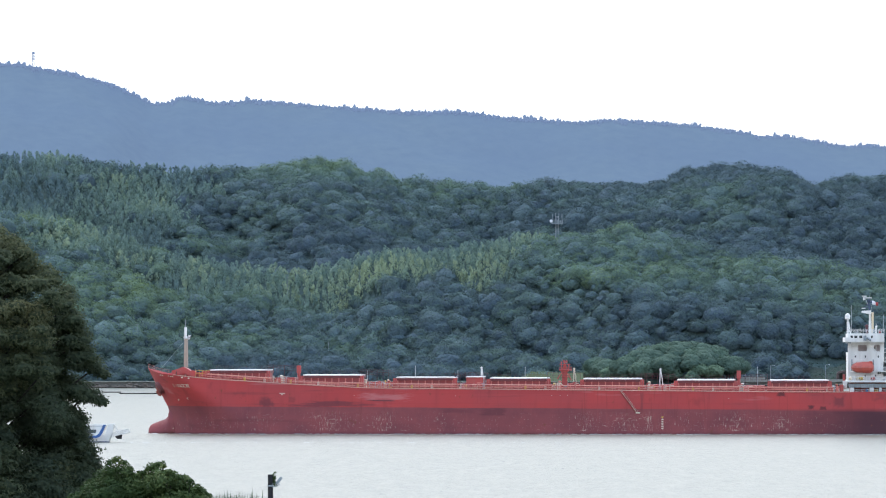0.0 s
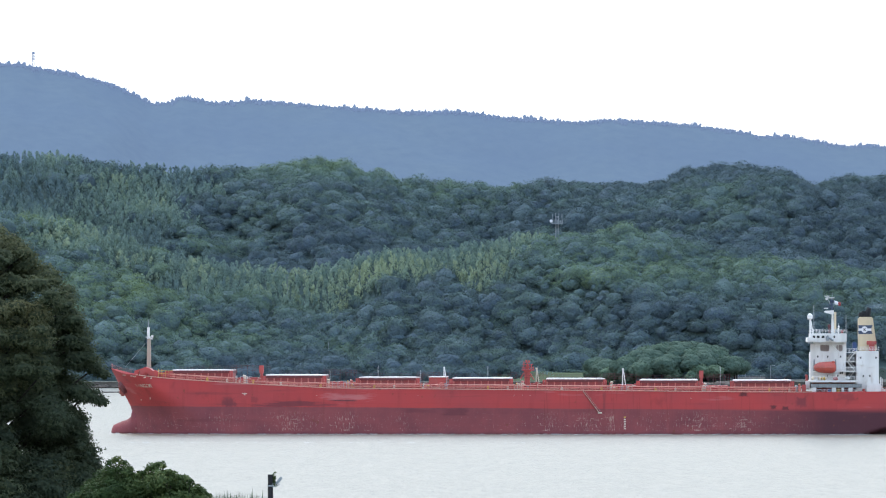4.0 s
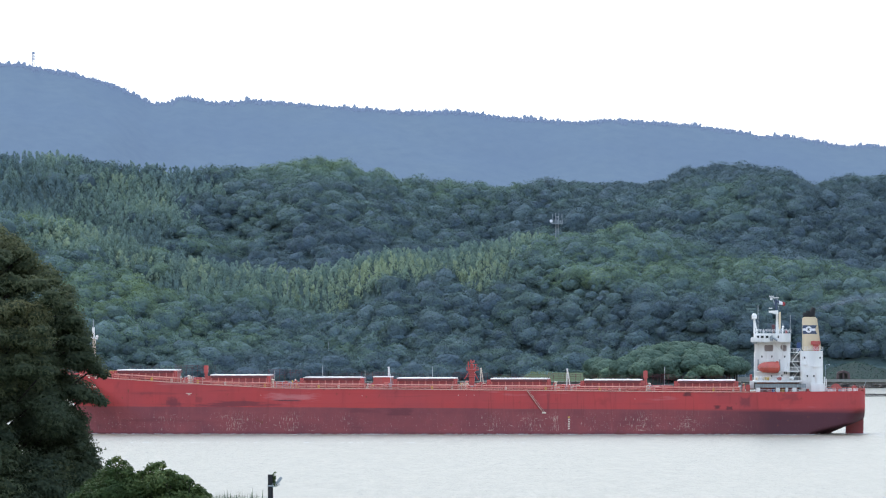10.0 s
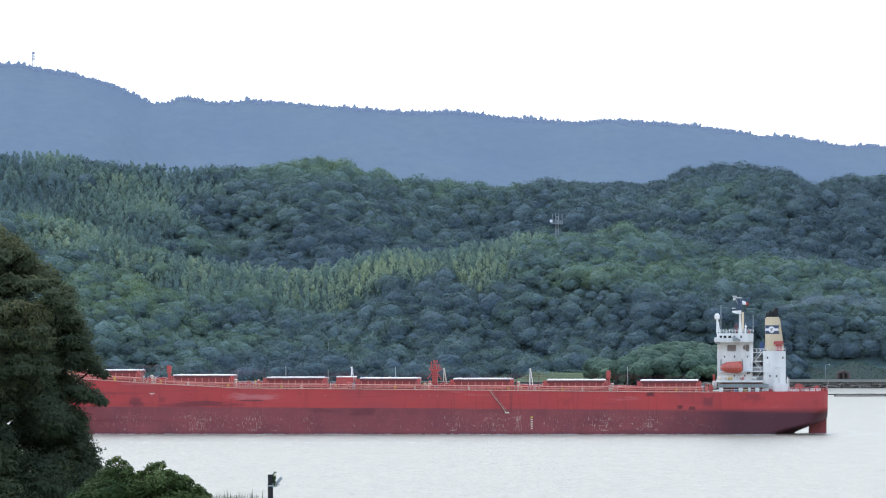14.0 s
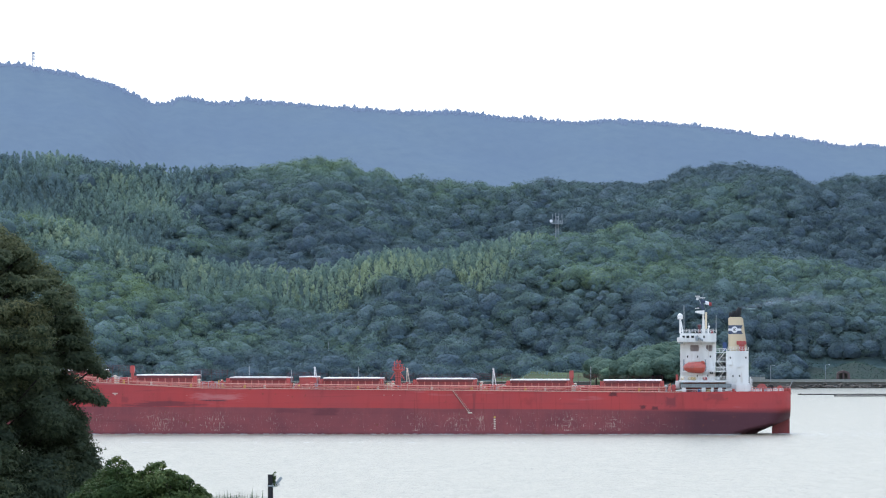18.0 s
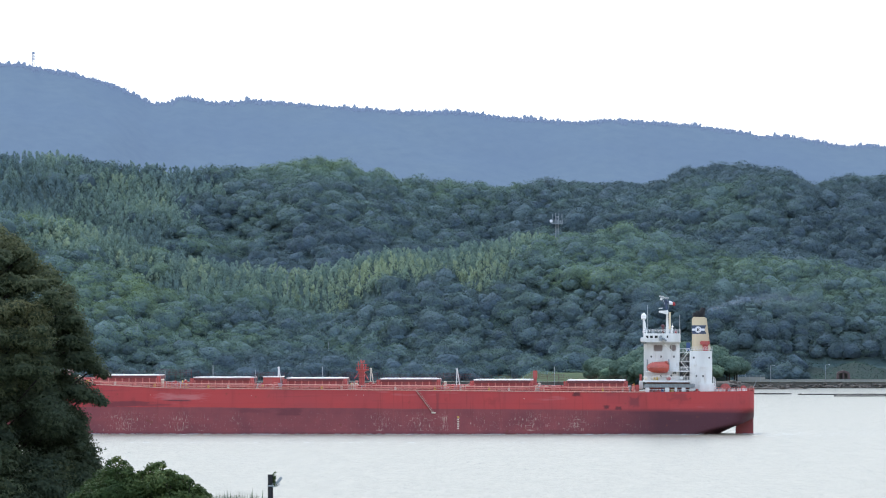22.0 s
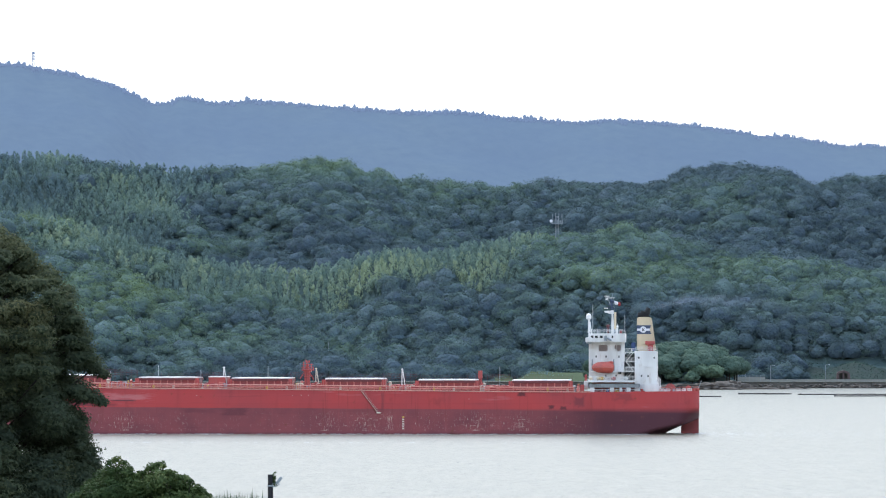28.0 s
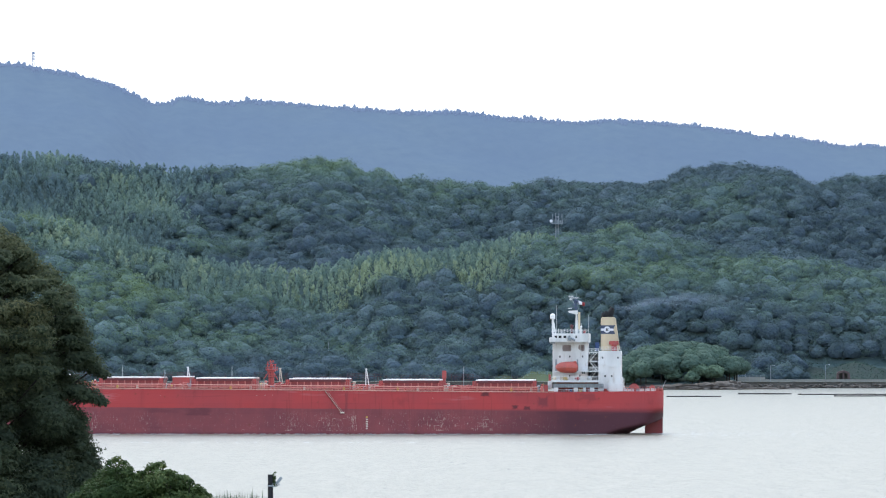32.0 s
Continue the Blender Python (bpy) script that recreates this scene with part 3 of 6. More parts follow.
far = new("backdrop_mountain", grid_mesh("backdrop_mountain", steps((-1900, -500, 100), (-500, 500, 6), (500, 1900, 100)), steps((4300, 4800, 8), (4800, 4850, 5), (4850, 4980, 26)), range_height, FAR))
tagged(far, "hazy blue forested mountain range on the skyline", "mountain", kind="structure")


# ---- woods ----
def crown_lobes(seed, lobes=13):
    """Lobes of a cauliflower crown of unit radius: centres and radii."""
    rng = np.random.RandomState(seed)
    c, r = [np.array([0, 0, 0.25])], [0.66]
    for k in range(lobes):
        a, e = rng.uniform(0, math.tau), rng.uniform(-0.15, 1.3)
        d = rng.uniform(0.5, 0.72)
        c.append(np.array([math.cos(a) * math.cos(e) * d, math.sin(a) * math.cos(e) * d, math.sin(e) * d * 0.85 + 0.08]))
        r.append(rng.uniform(0.24, 0.42))
    for k in range(lobes * 6):
        j = rng.randint(1, lobes + 1)
        out = unit(rng.normal(size=(1, 3)) + np.array([0, 0, 0.5]))[0]
        c.append(c[j] + out * r[j] * 0.85)
        r.append(rng.uniform(0.08, 0.18))
    return np.array(c), np.array(r)


def ico(sub):
    bm = bmesh.new()
    bmesh.ops.create_icosphere(bm, subdivisions=sub, radius=1)
    v = np.array([q.co[:] for q in bm.verts])
    f = np.array([[q.index for q in p.verts] for p in bm.faces])
    bm.free()
    return v, f


def crown_dome(seed, sub, lobes=13, ragged=0.05, low=-0.3):
    """The leafy surface over the lobes: verts and faces of a unit crown, open underneath."""
    c, r = crown_lobes(seed, lobes)
    v, f = ico(sub)
    base = np.array([0, 0, 0.12])
    m = c - base
    along = v @ m.T
    root = r[None] ** 2 - (np.sum(m * m, axis=1)[None] - along ** 2)
    reach = np.where(root > 0, along + np.sqrt(np.maximum(root, 0)), 0).max(axis=1)
    rng = np.random.RandomState(seed + 900)
    reach = np.maximum(reach, 0.45) * rng.uniform(1 - ragged, 1 + ragged, len(v))
    p = base + v * reach[:, None]
    keep = p[f].mean(axis=1)[:, 2] > low
    used = np.unique(f[keep])
    back = np.full(len(v), -1)
    back[used] = np.arange(len(used))
    return p[used], back[f[keep]]


def dome_leaves(rng, p, f, count):
    """Spots and facings of leaf sprays strewn over a dome."""
    tri = p[f]
    n = np.cross(tri[:, 1] - tri[:, 0], tri[:, 2] - tri[:, 0])
    area = np.linalg.norm(n, axis=1)
    n = unit(n)
    # the lighter sprays gather on upward faces, painting light on the crown tops
    share = area * np.clip(n[:, 2] + 0.4, 0.22, None)
    tufts = max(count // 8, min(count, 10))
    pick = rng.choice(len(f), tufts, p=share / share.sum())
    heart = np.einsum("ij,ijk->ik", rng.dirichlet((1, 1, 1), tufts), tri[pick]) * rng.uniform(0.89, 0.99, (tufts, 1))
    which = np.arange(count) % tufts
    away = rng.normal(size=(count, 3)) * np.array([0.13, 0.13, 0.07])
    return heart[which] + away, unit(n[pick][which] + rng.normal(size=(count, 3)) * 0.28)


def crowns(name, spots, tones, leaves, leaf, leaf_material, core_material, seed, squash=(0.75, 1.0), coarse=None, subs=(3, 2)):
    """Many tree crowns: leaf sprays in one mesh, the closed leafy surface below them in another. spots: x, y, z of the crown's foot, radius."""
    rng = np.random.RandomState(seed)
    coarse = np.zeros(len(spots), bool) if coarse is None else coarse
    fine = []
    for k in range(18):
        spread = dome_leaves(rng, *crown_dome(seed * 10 + k, subs[0] + 1, 10 + k % 6, 0.03, 0.0), leaves)
        p, f = crown_dome(seed * 10 + k, subs[1], 10 + k % 6, 0.08, -0.15)
        fine.append((p * 0.86, f, *spread))
    rough = []
    for k in range(6):
        p, f = crown_dome(seed * 10 + 50 + k, subs[1], 9)
        rough.append((p, f, *dome_leaves(rng, p, f, max(leaves // 2, 6))))
    vs, ts, core_v, core_f, core_t, base = [], [], [], [], [], 0
    for (x, y, z, r), tone, few in zip(spots, tones, coarse):
        p, f, pos, nrm = rough[rng.randint(6)] if few else fine[rng.randint(18)]
        a = rng.uniform(0, math.tau)
        rot = np.array([[math.cos(a), math.sin(a), 0], [-math.sin(a), math.cos(a), 0], [0, 0, 1]])
        sq = r * np.array([rng.uniform(0.9, 1.12), rng.uniform(0.9, 1.12), rng.uniform(*squash)])
        foot = np.array([x, y, z])
        size = leaf * (max(r, 1.0) / 7.2) ** 0.5
        v, _ = leaf_tris(rng, (pos @ rot) * sq + foot, nrm @ rot, size * rng.uniform(0.6, 1.4, len(pos)), size * 0.75)
        vs.append(v)
        ts.append(np.full(len(v), tone))
        core_v.append((p @ rot) * sq + foot)
        core_f.append(f + base)
        core_t.append(np.clip(tone + rng.normal(0, 0.1, len(p)), 0, 1))
        base += len(p)
    v = np.concatenate(vs)
    ob = new(name, mesh_np(name, v, np.arange(len(v)).reshape(-1, 3), leaf_material, np.concatenate(ts)))
    inner = new("inner_foliage", mesh_np("inner_foliage", np.concatenate(core_v), np.concatenate(core_f), core_material, np.concatenate(core_t), True))
    inner.parent = ob
    tagged(inner, kind="stuff")
    return ob


rng = np.random.RandomState(3)


def scatter(step, x0, x1, y0, y1, fan=0.104, margin=12):
    """Jittered spots on the land inside the strip that opens away from the viewer."""
    xs, ys = np.meshgrid(np.arange(x0, x1, step), np.arange(y0, y1, step * 1.05))
    xs = xs + (np.arange(len(ys))[:, None] % 2) * step / 2
    x, y = xs.ravel() + rng.uniform(-0.38, 0.38, xs.size) * step, ys.ravel() + rng.uniform(-0.38, 0.38, xs.size) * step
    ok = np.abs(x) < fan * y + margin
    return x[ok], y[ok]


def bamboo_share(x, y):
    """How much of the wood is bamboo: the left flank of the back hill, and along the front ridge."""
    n = 1.6 * fractal(x, y, 55, 3)
    flank = smoothstep(-125, -165, x + 40 * n) * smoothstep(2480, 2540, y) * smoothstep(2830, 2780, y)
    brow = smoothstep(-175, -140, x) * smoothstep(68, 45, x + 40 * n) * smoothstep(2395, 2420, y + 60 * n) * smoothstep(2500, 2485, y)
    west = smoothstep(-150, -180, x + 50 * n) * smoothstep(2410, 2440, y + 70 * n) * smoothstep(2500, 2480, y)
    return np.clip(np.maximum(np.maximum(flank * 0.95, brow), west * 0.85), 0, 1)


def slope_light(x, y):
    """Slope light and shade put into leaf tone: the front ridge lighter green, the hill behind it and the foot by the
    water darker.
    """
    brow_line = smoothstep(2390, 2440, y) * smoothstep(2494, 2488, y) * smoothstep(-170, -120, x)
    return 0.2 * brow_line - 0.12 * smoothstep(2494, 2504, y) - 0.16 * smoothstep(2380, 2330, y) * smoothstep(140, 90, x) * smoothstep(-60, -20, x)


x, y = scatter(9.2, -330, 330, 2232, 2835)
z = land(*spot(x, y))
grassy = ((y < 2254) & (x > 20) & (x < 142)) | ((y < 2242) & (x > 142)) | (((x - 206) / 30) ** 2 + ((y - 2256) / 20) ** 2 < 1) | ((y < 2244) & (x <= 20))
is_bamboo = bamboo_share(x, y) > rng.uniform(0.1, 1.0, len(x))
hidden = (y > 2505) & (y < 2570) & (z < crest(FRONT_RIDGE, x) - 30)
oak = ~grassy & ~is_bamboo & ~hidden
ox, oy, oz = x[oak], y[oak], z[oak]
radius = np.clip(rng.lognormal(1.95, 0.33, len(ox)), 3.6, 12.0)
tones = np.clip(0.45 + 1.5 * fractal(ox, oy, 80, 3) + rng.normal(0, 0.11, len(ox)), 0, 1)
# shade of the hollow behind the front ridge, painted as darker tone
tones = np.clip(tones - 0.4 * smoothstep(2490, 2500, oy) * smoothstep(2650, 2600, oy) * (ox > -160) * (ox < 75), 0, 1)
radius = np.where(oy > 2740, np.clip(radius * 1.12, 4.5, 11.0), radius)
# painted light: foot darker, ridge lighter; right-hand slopes are darker too
tones = np.clip(tones - 0.32 * smoothstep(60, 190, ox) - 0.3 * smoothstep(2330, 2270, oy) + slope_light(ox, oy), 0, 1)
order = np.stack([*spot(ox, oy), oz + 1.9 - radius * 0.22 + rng.uniform(-0.9, 0.9, len(ox)), radius], axis=1)
# younger trees close the gaps along the foot of the hill
x, y = scatter(8.4, -330, 330, 2246, 2335)
young = ~(((y < 2258) & (x > 20) & (x < 142)) | (((x - 206) / 30) ** 2 + ((y - 2256) / 20) ** 2 < 1))
x, y = x[young], y[young]
r_young = rng.uniform(3.0, 5.2, len(x))
order = np.concatenate([order, np.stack([*spot(x, y), land(*spot(x, y)) + 0.9 - 0.2 * r_young, r_young], axis=1)])
# low tones paint the shade at the foot of the hill
tones = np.concatenate([tones, np.clip(0.16 + 1.2 * fractal(x, y, 60, 3) + rng.normal(0, 0.1, len(x)), 0, 1)])
ox, oy, oz = np.append(ox, x), np.append(oy, y), np.append(oz, land(*spot(x, y)))
# smaller trees stand lower between the large ones, all over the slopes
x, y = scatter(10.0, -330, 330, 2300, 2800)
r_low = rng.uniform(3.4, 5.0, len(x))
low_ok = bamboo_share(x, y) < 0.3
x, y, r_low = x[low_ok], y[low_ok], r_low[low_ok]
order = np.concatenate([order, np.stack([*spot(x, y), land(*spot(x, y)) + 1.6 - 0.2 * r_low, r_low], axis=1)])
tones = np.concatenate([tones, np.clip(0.38 + 1.5 * fractal(x, y, 80, 3) + slope_light(x, y), 0, 1)])
large = len(ox)
ox, oy, oz = np.append(ox, x), np.append(oy, y), np.append(oz, land(*spot(x, y)))
# the dell behind the front ridge is out of sight: its crowns are coarser
dell = (oy > 2500) & ((oz - 9) / oy < (crest(FRONT_RIDGE, ox * 2480 / oy) - 26) / 2480)
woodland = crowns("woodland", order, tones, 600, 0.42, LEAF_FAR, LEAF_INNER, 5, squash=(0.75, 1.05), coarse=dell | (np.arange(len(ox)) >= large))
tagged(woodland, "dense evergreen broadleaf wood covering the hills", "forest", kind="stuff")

# undergrowth: a loose carpet of leaf sprays over the slopes
n = 110000
uy = rng.uniform(2236, 2830, n)
ux = rng.uniform(-1, 1, n) * (0.104 * uy + 12)
ok = ~(((uy < 2252) & (ux > 20)) | (((ux - 206) / 30) ** 2 + ((uy - 2256) / 20) ** 2 < 1) | (uy < 2244))
ux, uy = ux[ok], uy[ok]
uz = land(*spot(ux, uy)) + rng.uniform(0.2, 1.6, len(ux))
v, f = leaf_tris(rng, np.stack([*spot(ux, uy), uz], 1), rng.normal(size=(len(ux), 3)) * 0.5 + np.array([0, -0.5, 0.8]), rng.uniform(0.5, 1.1, len(ux)), 0.5)
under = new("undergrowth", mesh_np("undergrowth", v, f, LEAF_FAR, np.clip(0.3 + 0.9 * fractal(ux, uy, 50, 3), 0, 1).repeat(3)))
tagged(under, "dark green undergrowth between the trees", "undergrowth", kind="stuff")

# rough grass and low scrub on the mound
mx, my = rng.uniform(172, 236, 2600), rng.uniform(3362, 3402, 2600)
rough_ok = (np.abs(mx - 198.5) > 4) | (my > 3372)
mx, my = mx[rough_ok], my[rough_ok]
v, f = leaf_tris(rng, np.stack([mx, my, land(mx, my) + rng.uniform(0.0, 0.7, len(mx))], 1), rng.normal(size=(len(mx), 3)) * 0.6 + np.array([0, -0.7, 0.7]), rng.uniform(0.2, 0.6, len(mx)), 0.3)
scrub = new("mound_scrub", mesh_np("mound_scrub", v, f, LEAF_POINT, np.clip(0.25 + 0.9 * fractal(mx, my, 14, 3), 0, 1).repeat(3)))
tagged(scrub, "rough grass and low scrub on the mound", "scrub", kind="stuff")

# a paler bank of scrub where the lawn begins
sx0, sy0 = 47 + rng.normal(0, 4.0, 520), rng.uniform(3362, 3392, 520)
v, f = leaf_tris(rng, np.stack([sx0, sy0, land(sx0, sy0) + rng.uniform(0, 1, 520) ** 1.6 * 2.6 * np.exp(-((sx0 - 46) / 5.5) ** 2)], 1), rng.normal(size=(520, 3)) * 0.6 + np.array([0, -0.5, 0.8]), rng.uniform(0.3, 0.7, 520), 0.35)
bank_scrub = new("bank_scrub", mesh_np("bank_scrub", v, f, LEAF_BAMBOO, np.clip(0.2 + 0.8 * fractal(sx0, sy0, 9, 3), 0, 1).repeat(3)))
tagged(bank_scrub, "pale scrub on the bank beside the lawn", "scrub", kind="stuff")


def bamboo_grove(spots, tones, seed):
    """Plumes: leaves along a leaning, nodding stem."""
    rng = np.random.RandomState(seed)
    vs, ts = [], []
    for (x, y, z, h), tone in zip(spots, tones):
        n = 52
        s = rng.uniform(0, 1, n) ** 0.8
        lean = rng.uniform(-0.3, 0.3, 2)
        wide = h * 0.19 * np.sin(np.clip(s ** 1.5 * 0.93 + 0.06, 0, 1) * math.pi) ** 0.6 + 0.1
        a = rng.uniform(0, math.tau, n)
        out = np.stack([np.cos(a), np.sin(a), np.zeros(n)], axis=1)
        p = np.array([x, y, z]) + out * (wide * rng.uniform(0.5, 1.1, n))[:, None] + np.stack([lean[0] * s * s * h, lean[1] * s * s * h, s * h], axis=1)
        nrm = out + np.array([0, 0, 0.5]) + rng.normal(size=(n, 3)) * 0.35
        v, _ = leaf_quads(rng, p, nrm, rng.uniform(0.5, 1.1, n), 0.34, out * 0.4 + np.array([0, 0, 1.0]) + rng.normal(size=(n, 3)) * 0.35)
        vs.append(v)
        ts.append(np.full(len(v), tone))
    v = np.concatenate(vs)
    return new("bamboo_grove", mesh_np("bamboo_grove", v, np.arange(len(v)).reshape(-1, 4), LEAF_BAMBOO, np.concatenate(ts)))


x, y = scatter(4.8, -330, 330, 2390, 2835)
z = land(*spot(x, y))
share = bamboo_share(x, y)
ok = (share > rng.uniform(0.2, 0.9, len(x))) & ~((y > 2505) & (y < 2570) & (z < crest(FRONT_RIDGE, x) - 30))
bx, by, bz = x[ok], y[ok], z[ok]
# the lit brow is painted in as lighter bamboo tones
tones = np.clip(0.42 + 1.5 * fractal(bx, by, 40, 3) + rng.normal(0, 0.13, len(bx)) - 0.15 * (by > 2520) + 0.06 * (bx < -150) + 0.32 * (by < 2500) * (bx > -140), 0, 1)
bamboo = bamboo_grove(np.stack([*spot(bx, by), bz + rng.uniform(-0.5, 1.2, len(bx)), rng.uniform(5.0, 8.6, len(bx)) * np.where(by > 2740, 0.88, 1.0)], axis=1), tones, 8)
tagged(bamboo, "pale yellow-green bamboo grove with feathery plumes", "bamboo", kind="stuff")

# scrubby trees along the far skyline
fx = rng.uniform(-440, 440, 2400)
fy = 4850 - np.abs(rng.normal(0, 3, len(fx)))
fr = np.clip(rng.lognormal(-0.12, 0.5, len(fx)), 0.4, 2.1)
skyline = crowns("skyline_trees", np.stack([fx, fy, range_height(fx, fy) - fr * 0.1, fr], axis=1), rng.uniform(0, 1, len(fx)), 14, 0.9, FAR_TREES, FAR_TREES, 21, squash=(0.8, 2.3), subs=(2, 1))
tagged(skyline, "small hazy trees along the distant skyline", "trees", kind="stuff")

# ==== THINGS ====
# ---- the ship ----
SHIP_Y = 1575.0
HEADING = -2.3  # the stern lies a little nearer than the bow
DX, DZ = 0.1311, 0.13  # metres per pixel of the camera's view, along and up the ship


def sx(u):
    return (u - 784) * DX


def sz(v):
    return (769.5 - v) * DZ


ship = thing("cargo_ship", "long red bulk carrier with worn hull and white bridge house", "ship", pose(0, SHIP_Y, 0, 0, 0, HEADING))

DECK_LINE = [(49, 15.1), (76, 14.0), (163, 12.75), (326, 11.4), (446, 10.6), (786, 10.2), (1165, 9.75), (1300, 9.7), (1440, 9.9), (1481, 10.0)]
STEM = [(-3, 62), (0, 88), (4.2, 88), (6.7, 84), (9.0, 75), (11.5, 64), (15.1, 49)]
TAIL = [(-3, 1405), (0.4, 1424), (1.8, 1446), (3.0, 1470), (3.6, 1480.5), (15, 1481)]


def deck_z(px):
    us, zs = zip(*DECK_LINE)
    return np.interp(px, us, zs)


def half_beam(u, v):
    """Half breadth of the hull at unit u along and height share v."""
    zz = v * 15.1
    stem = np.interp(zz, *zip(*STEM))
    d = np.clip((u - stem) / (70 + 95 * (1 - v)), 0, 1)
    bow = (1 - (1 - d) ** 2.2) ** 0.8
    tail = np.interp(zz, *zip(*TAIL))
    e = np.clip((tail - u) / (22 + 26 * (1 - v) ** 1.5), 0, 1)
    aft = (0.0 + 0.78 * smoothstep(0.22, 0.62, v)) + (1 - 0.78 * smoothstep(0.22, 0.62, v)) * (1 - (1 - e) ** 2.4)
    return 15.0 * bow * aft


def build_hull():
    vs = np.concatenate([np.linspace(-0.18, 0.3, 12), np.linspace(0.34, 1, 14)])
    ts = np.concatenate([np.linspace(0, 0.14, 26), np.linspace(0.16, 0.82, 34), np.linspace(0.835, 1, 26)])
    verts, faces = [], []
    for side in (-1, 1):
        for v in vs:
            zb = v * 15.1
            a, b = np.interp(zb, *zip(*STEM)), np.interp(v * 10.0, *zip(*TAIL))
            for t in ts:
                u = a + (b - a) * t
                top = deck_z(u)
                zz = v * top if v > 0 else zb
                verts.append((sx(u), side * half_beam(u, max(v, 0)) * (1 if v > -0.05 else 0.9), zz))
    n, m = len(vs), len(ts)
    for s in range(2):
        o = s * n * m
        for i in range(n - 1):
            for j in range(m - 1):
                q = (o + i * m + j, o + i * m + j + 1, o + (i + 1) * m + j + 1, o + (i + 1) * m + j)
                faces.append(q if s == 0 else q[::-1])
    for i in range(n - 1):
        p, q = i * m + m - 1, n * m + i * m + m - 1
        faces.append((p, q, q + m, p + m))
    me = mesh_np("hull", verts, faces, HULL, smooth=True)
    ob = new("hull", me)
    ob.parent = ship
    ob["label"] = "red topsides over scuffed maroon boot-top"
    # deck plate a little below the rail
    dv, df = [], []
    us = np.linspace(52, 1480, 90)
    for u in us:
        w = half_beam(u, 0.97)
        dv += [(sx(u), -w * 0.985, deck_z(u) - 0.55), (sx(u), w * 0.985, deck_z(u) - 0.55)]
    for k in range(len(us) - 1):
        df.append((2 * k, 2 * k + 2, 2 * k + 3, 2 * k + 1))
    d = new("deck", mesh_np("deck", dv, df, DECK_RED))
    d.parent = ship


build_hull()


def build_bulb():
    top = [(49, 0.3), (50, 1.1), (53, 1.9), (58, 2.25), (66, 2.7), (74, 3.05), (80, 3.4), (84, 4.0), (86.5, 5.6), (130, 6.2)]
    bm = bmesh.new()
    rings = []
    for u, zt in top:
        c, r = (zt - 4.0) / 2, (zt + 4.0) / 2
        w = 0.25 + 2.5 * min(1, ((u - 48) / 30)) ** 0.5
        rings.append([bm.verts.new((sx(u), w * math.cos(a), c + r * math.sin(a))) for a in np.linspace(0, math.tau, 20, endpoint=False)])
    for a, b in zip(rings, rings[1:]):
        for k in range(20):
            bm.faces.new((a[k], a[(k + 1) % 20], b[(k + 1) % 20], b[k]))
    bm.faces.new(rings[0])
    part("bulbous_bow", bm, HULL, ship, smooth=True)


build_bulb()
bm = bmesh.new()
prism(bm, [(sx(1447), -3), (sx(1479.5), -3), (sx(1480), 3.75), (sx(1449), 2.6)], -0.35, 0.35)
part("rudder", bm, RUDDER_RED, ship, "faded red rudder blade")

HATCH_U = [163 + 164.6 * k for k in range(7)]


def build_hatch(u0, first):
    zd = float(deck_z(u0 + 52)) - 0.55
    zt = [14.8, 13.65, 13.1, 12.95, 12.8, 12.55, 12.45][first]
    x0, x1 = sx(u0), sx(u0 + 104)
    bm = bmesh.new()
    box(bm, x0 + 0.25, x1 - 0.25, -10.3, 9.7, zd, zt - 0.75)
    hatch = part("hatch", bm, HATCH_RED, ship, "red steel cargo hatch with ribbed side")
    boxes("cover", COVER_RED, hatch, (x0, x1, -10.6, 10.6, zt - 0.75, zt - 0.22), bevel=0.05)
    boxes("top_panel", HATCH_TOP, hatch, (x0 + 0.15, x1 - 0.15, -10.45, 10.45, zt - 0.2, zt + 0.06), bevel=0.05, label="pale hatch top")
    for k in range(9):
        xx = x0 + 0.5 + k * (x1 - x0 - 1.0) / 8
        boxes("rib", RED_LIGHT, hatch, (xx - 0.11, xx + 0.11, -10.62, -10.3, zd, zt - 0.75))
    boxes("coaming_rail", RED_LIGHT, hatch, (x0 - 0.2, x1 + 0.2, -10.85, -10.55, (zd + zt) / 2 - 0.55, (zd + zt) / 2 - 0.27))


for k, u in enumerate(HATCH_U):
    build_hatch(u, k)

def ubox(name, material, u0, u1, vt, vb, y0, y1, bevel=0.0, label="", parent=None):
    return boxes(name, material, parent or ship, (sx(u0), sx(u1), y0, y1, sz(vb), sz(vt)), bevel=bevel, label=label)


def ubar(name, material, *rows, parent=None, label=""):
    """Bars between (u, y, v) points."""
    return bars(name, material, parent or ship, *[((sx(a[0]), a[1], sz(a[2])), (sx(b[0]), b[1], sz(b[2])), r) for a, b, r in rows], label=label)


# bridge house: a plated block with a recessed wing level, wheelhouse and open lower deck
HF = -11.6  # the plane of the house side that faces the strait
ubox("lower_house", WHITE, 1287, 1349, 641, 675, HF, 11.5, 0.05)
ubox("middle_house", WHITE, 1287, 1350, 624.5, 641, HF, 11.5, 0.05)
OPENINGS = ((1304.5, 1320, 611.5, 622.8), (1332.5, 1343.5, 611.5, 622.8))
# wing level: side plate with two rounded openings, the inner wall behind painted darker for shade
bm = bmesh.new()
for u0, u1, vt, vb in ((1287, 1304.5, 607, 624.5), (1304.5, 1320, 607, 611.5), (1304.5, 1320, 622.8, 624.5), (1320, 1332.5, 607, 624.5), (1332.5, 1343.5, 607, 611.5), (1332.5, 1343.5, 622.8, 624.5), (1343.5, 1350, 607, 624.5)):
    box(bm, sx(u0), sx(u1), HF, HF + 0.25, sz(vb), sz(vt))
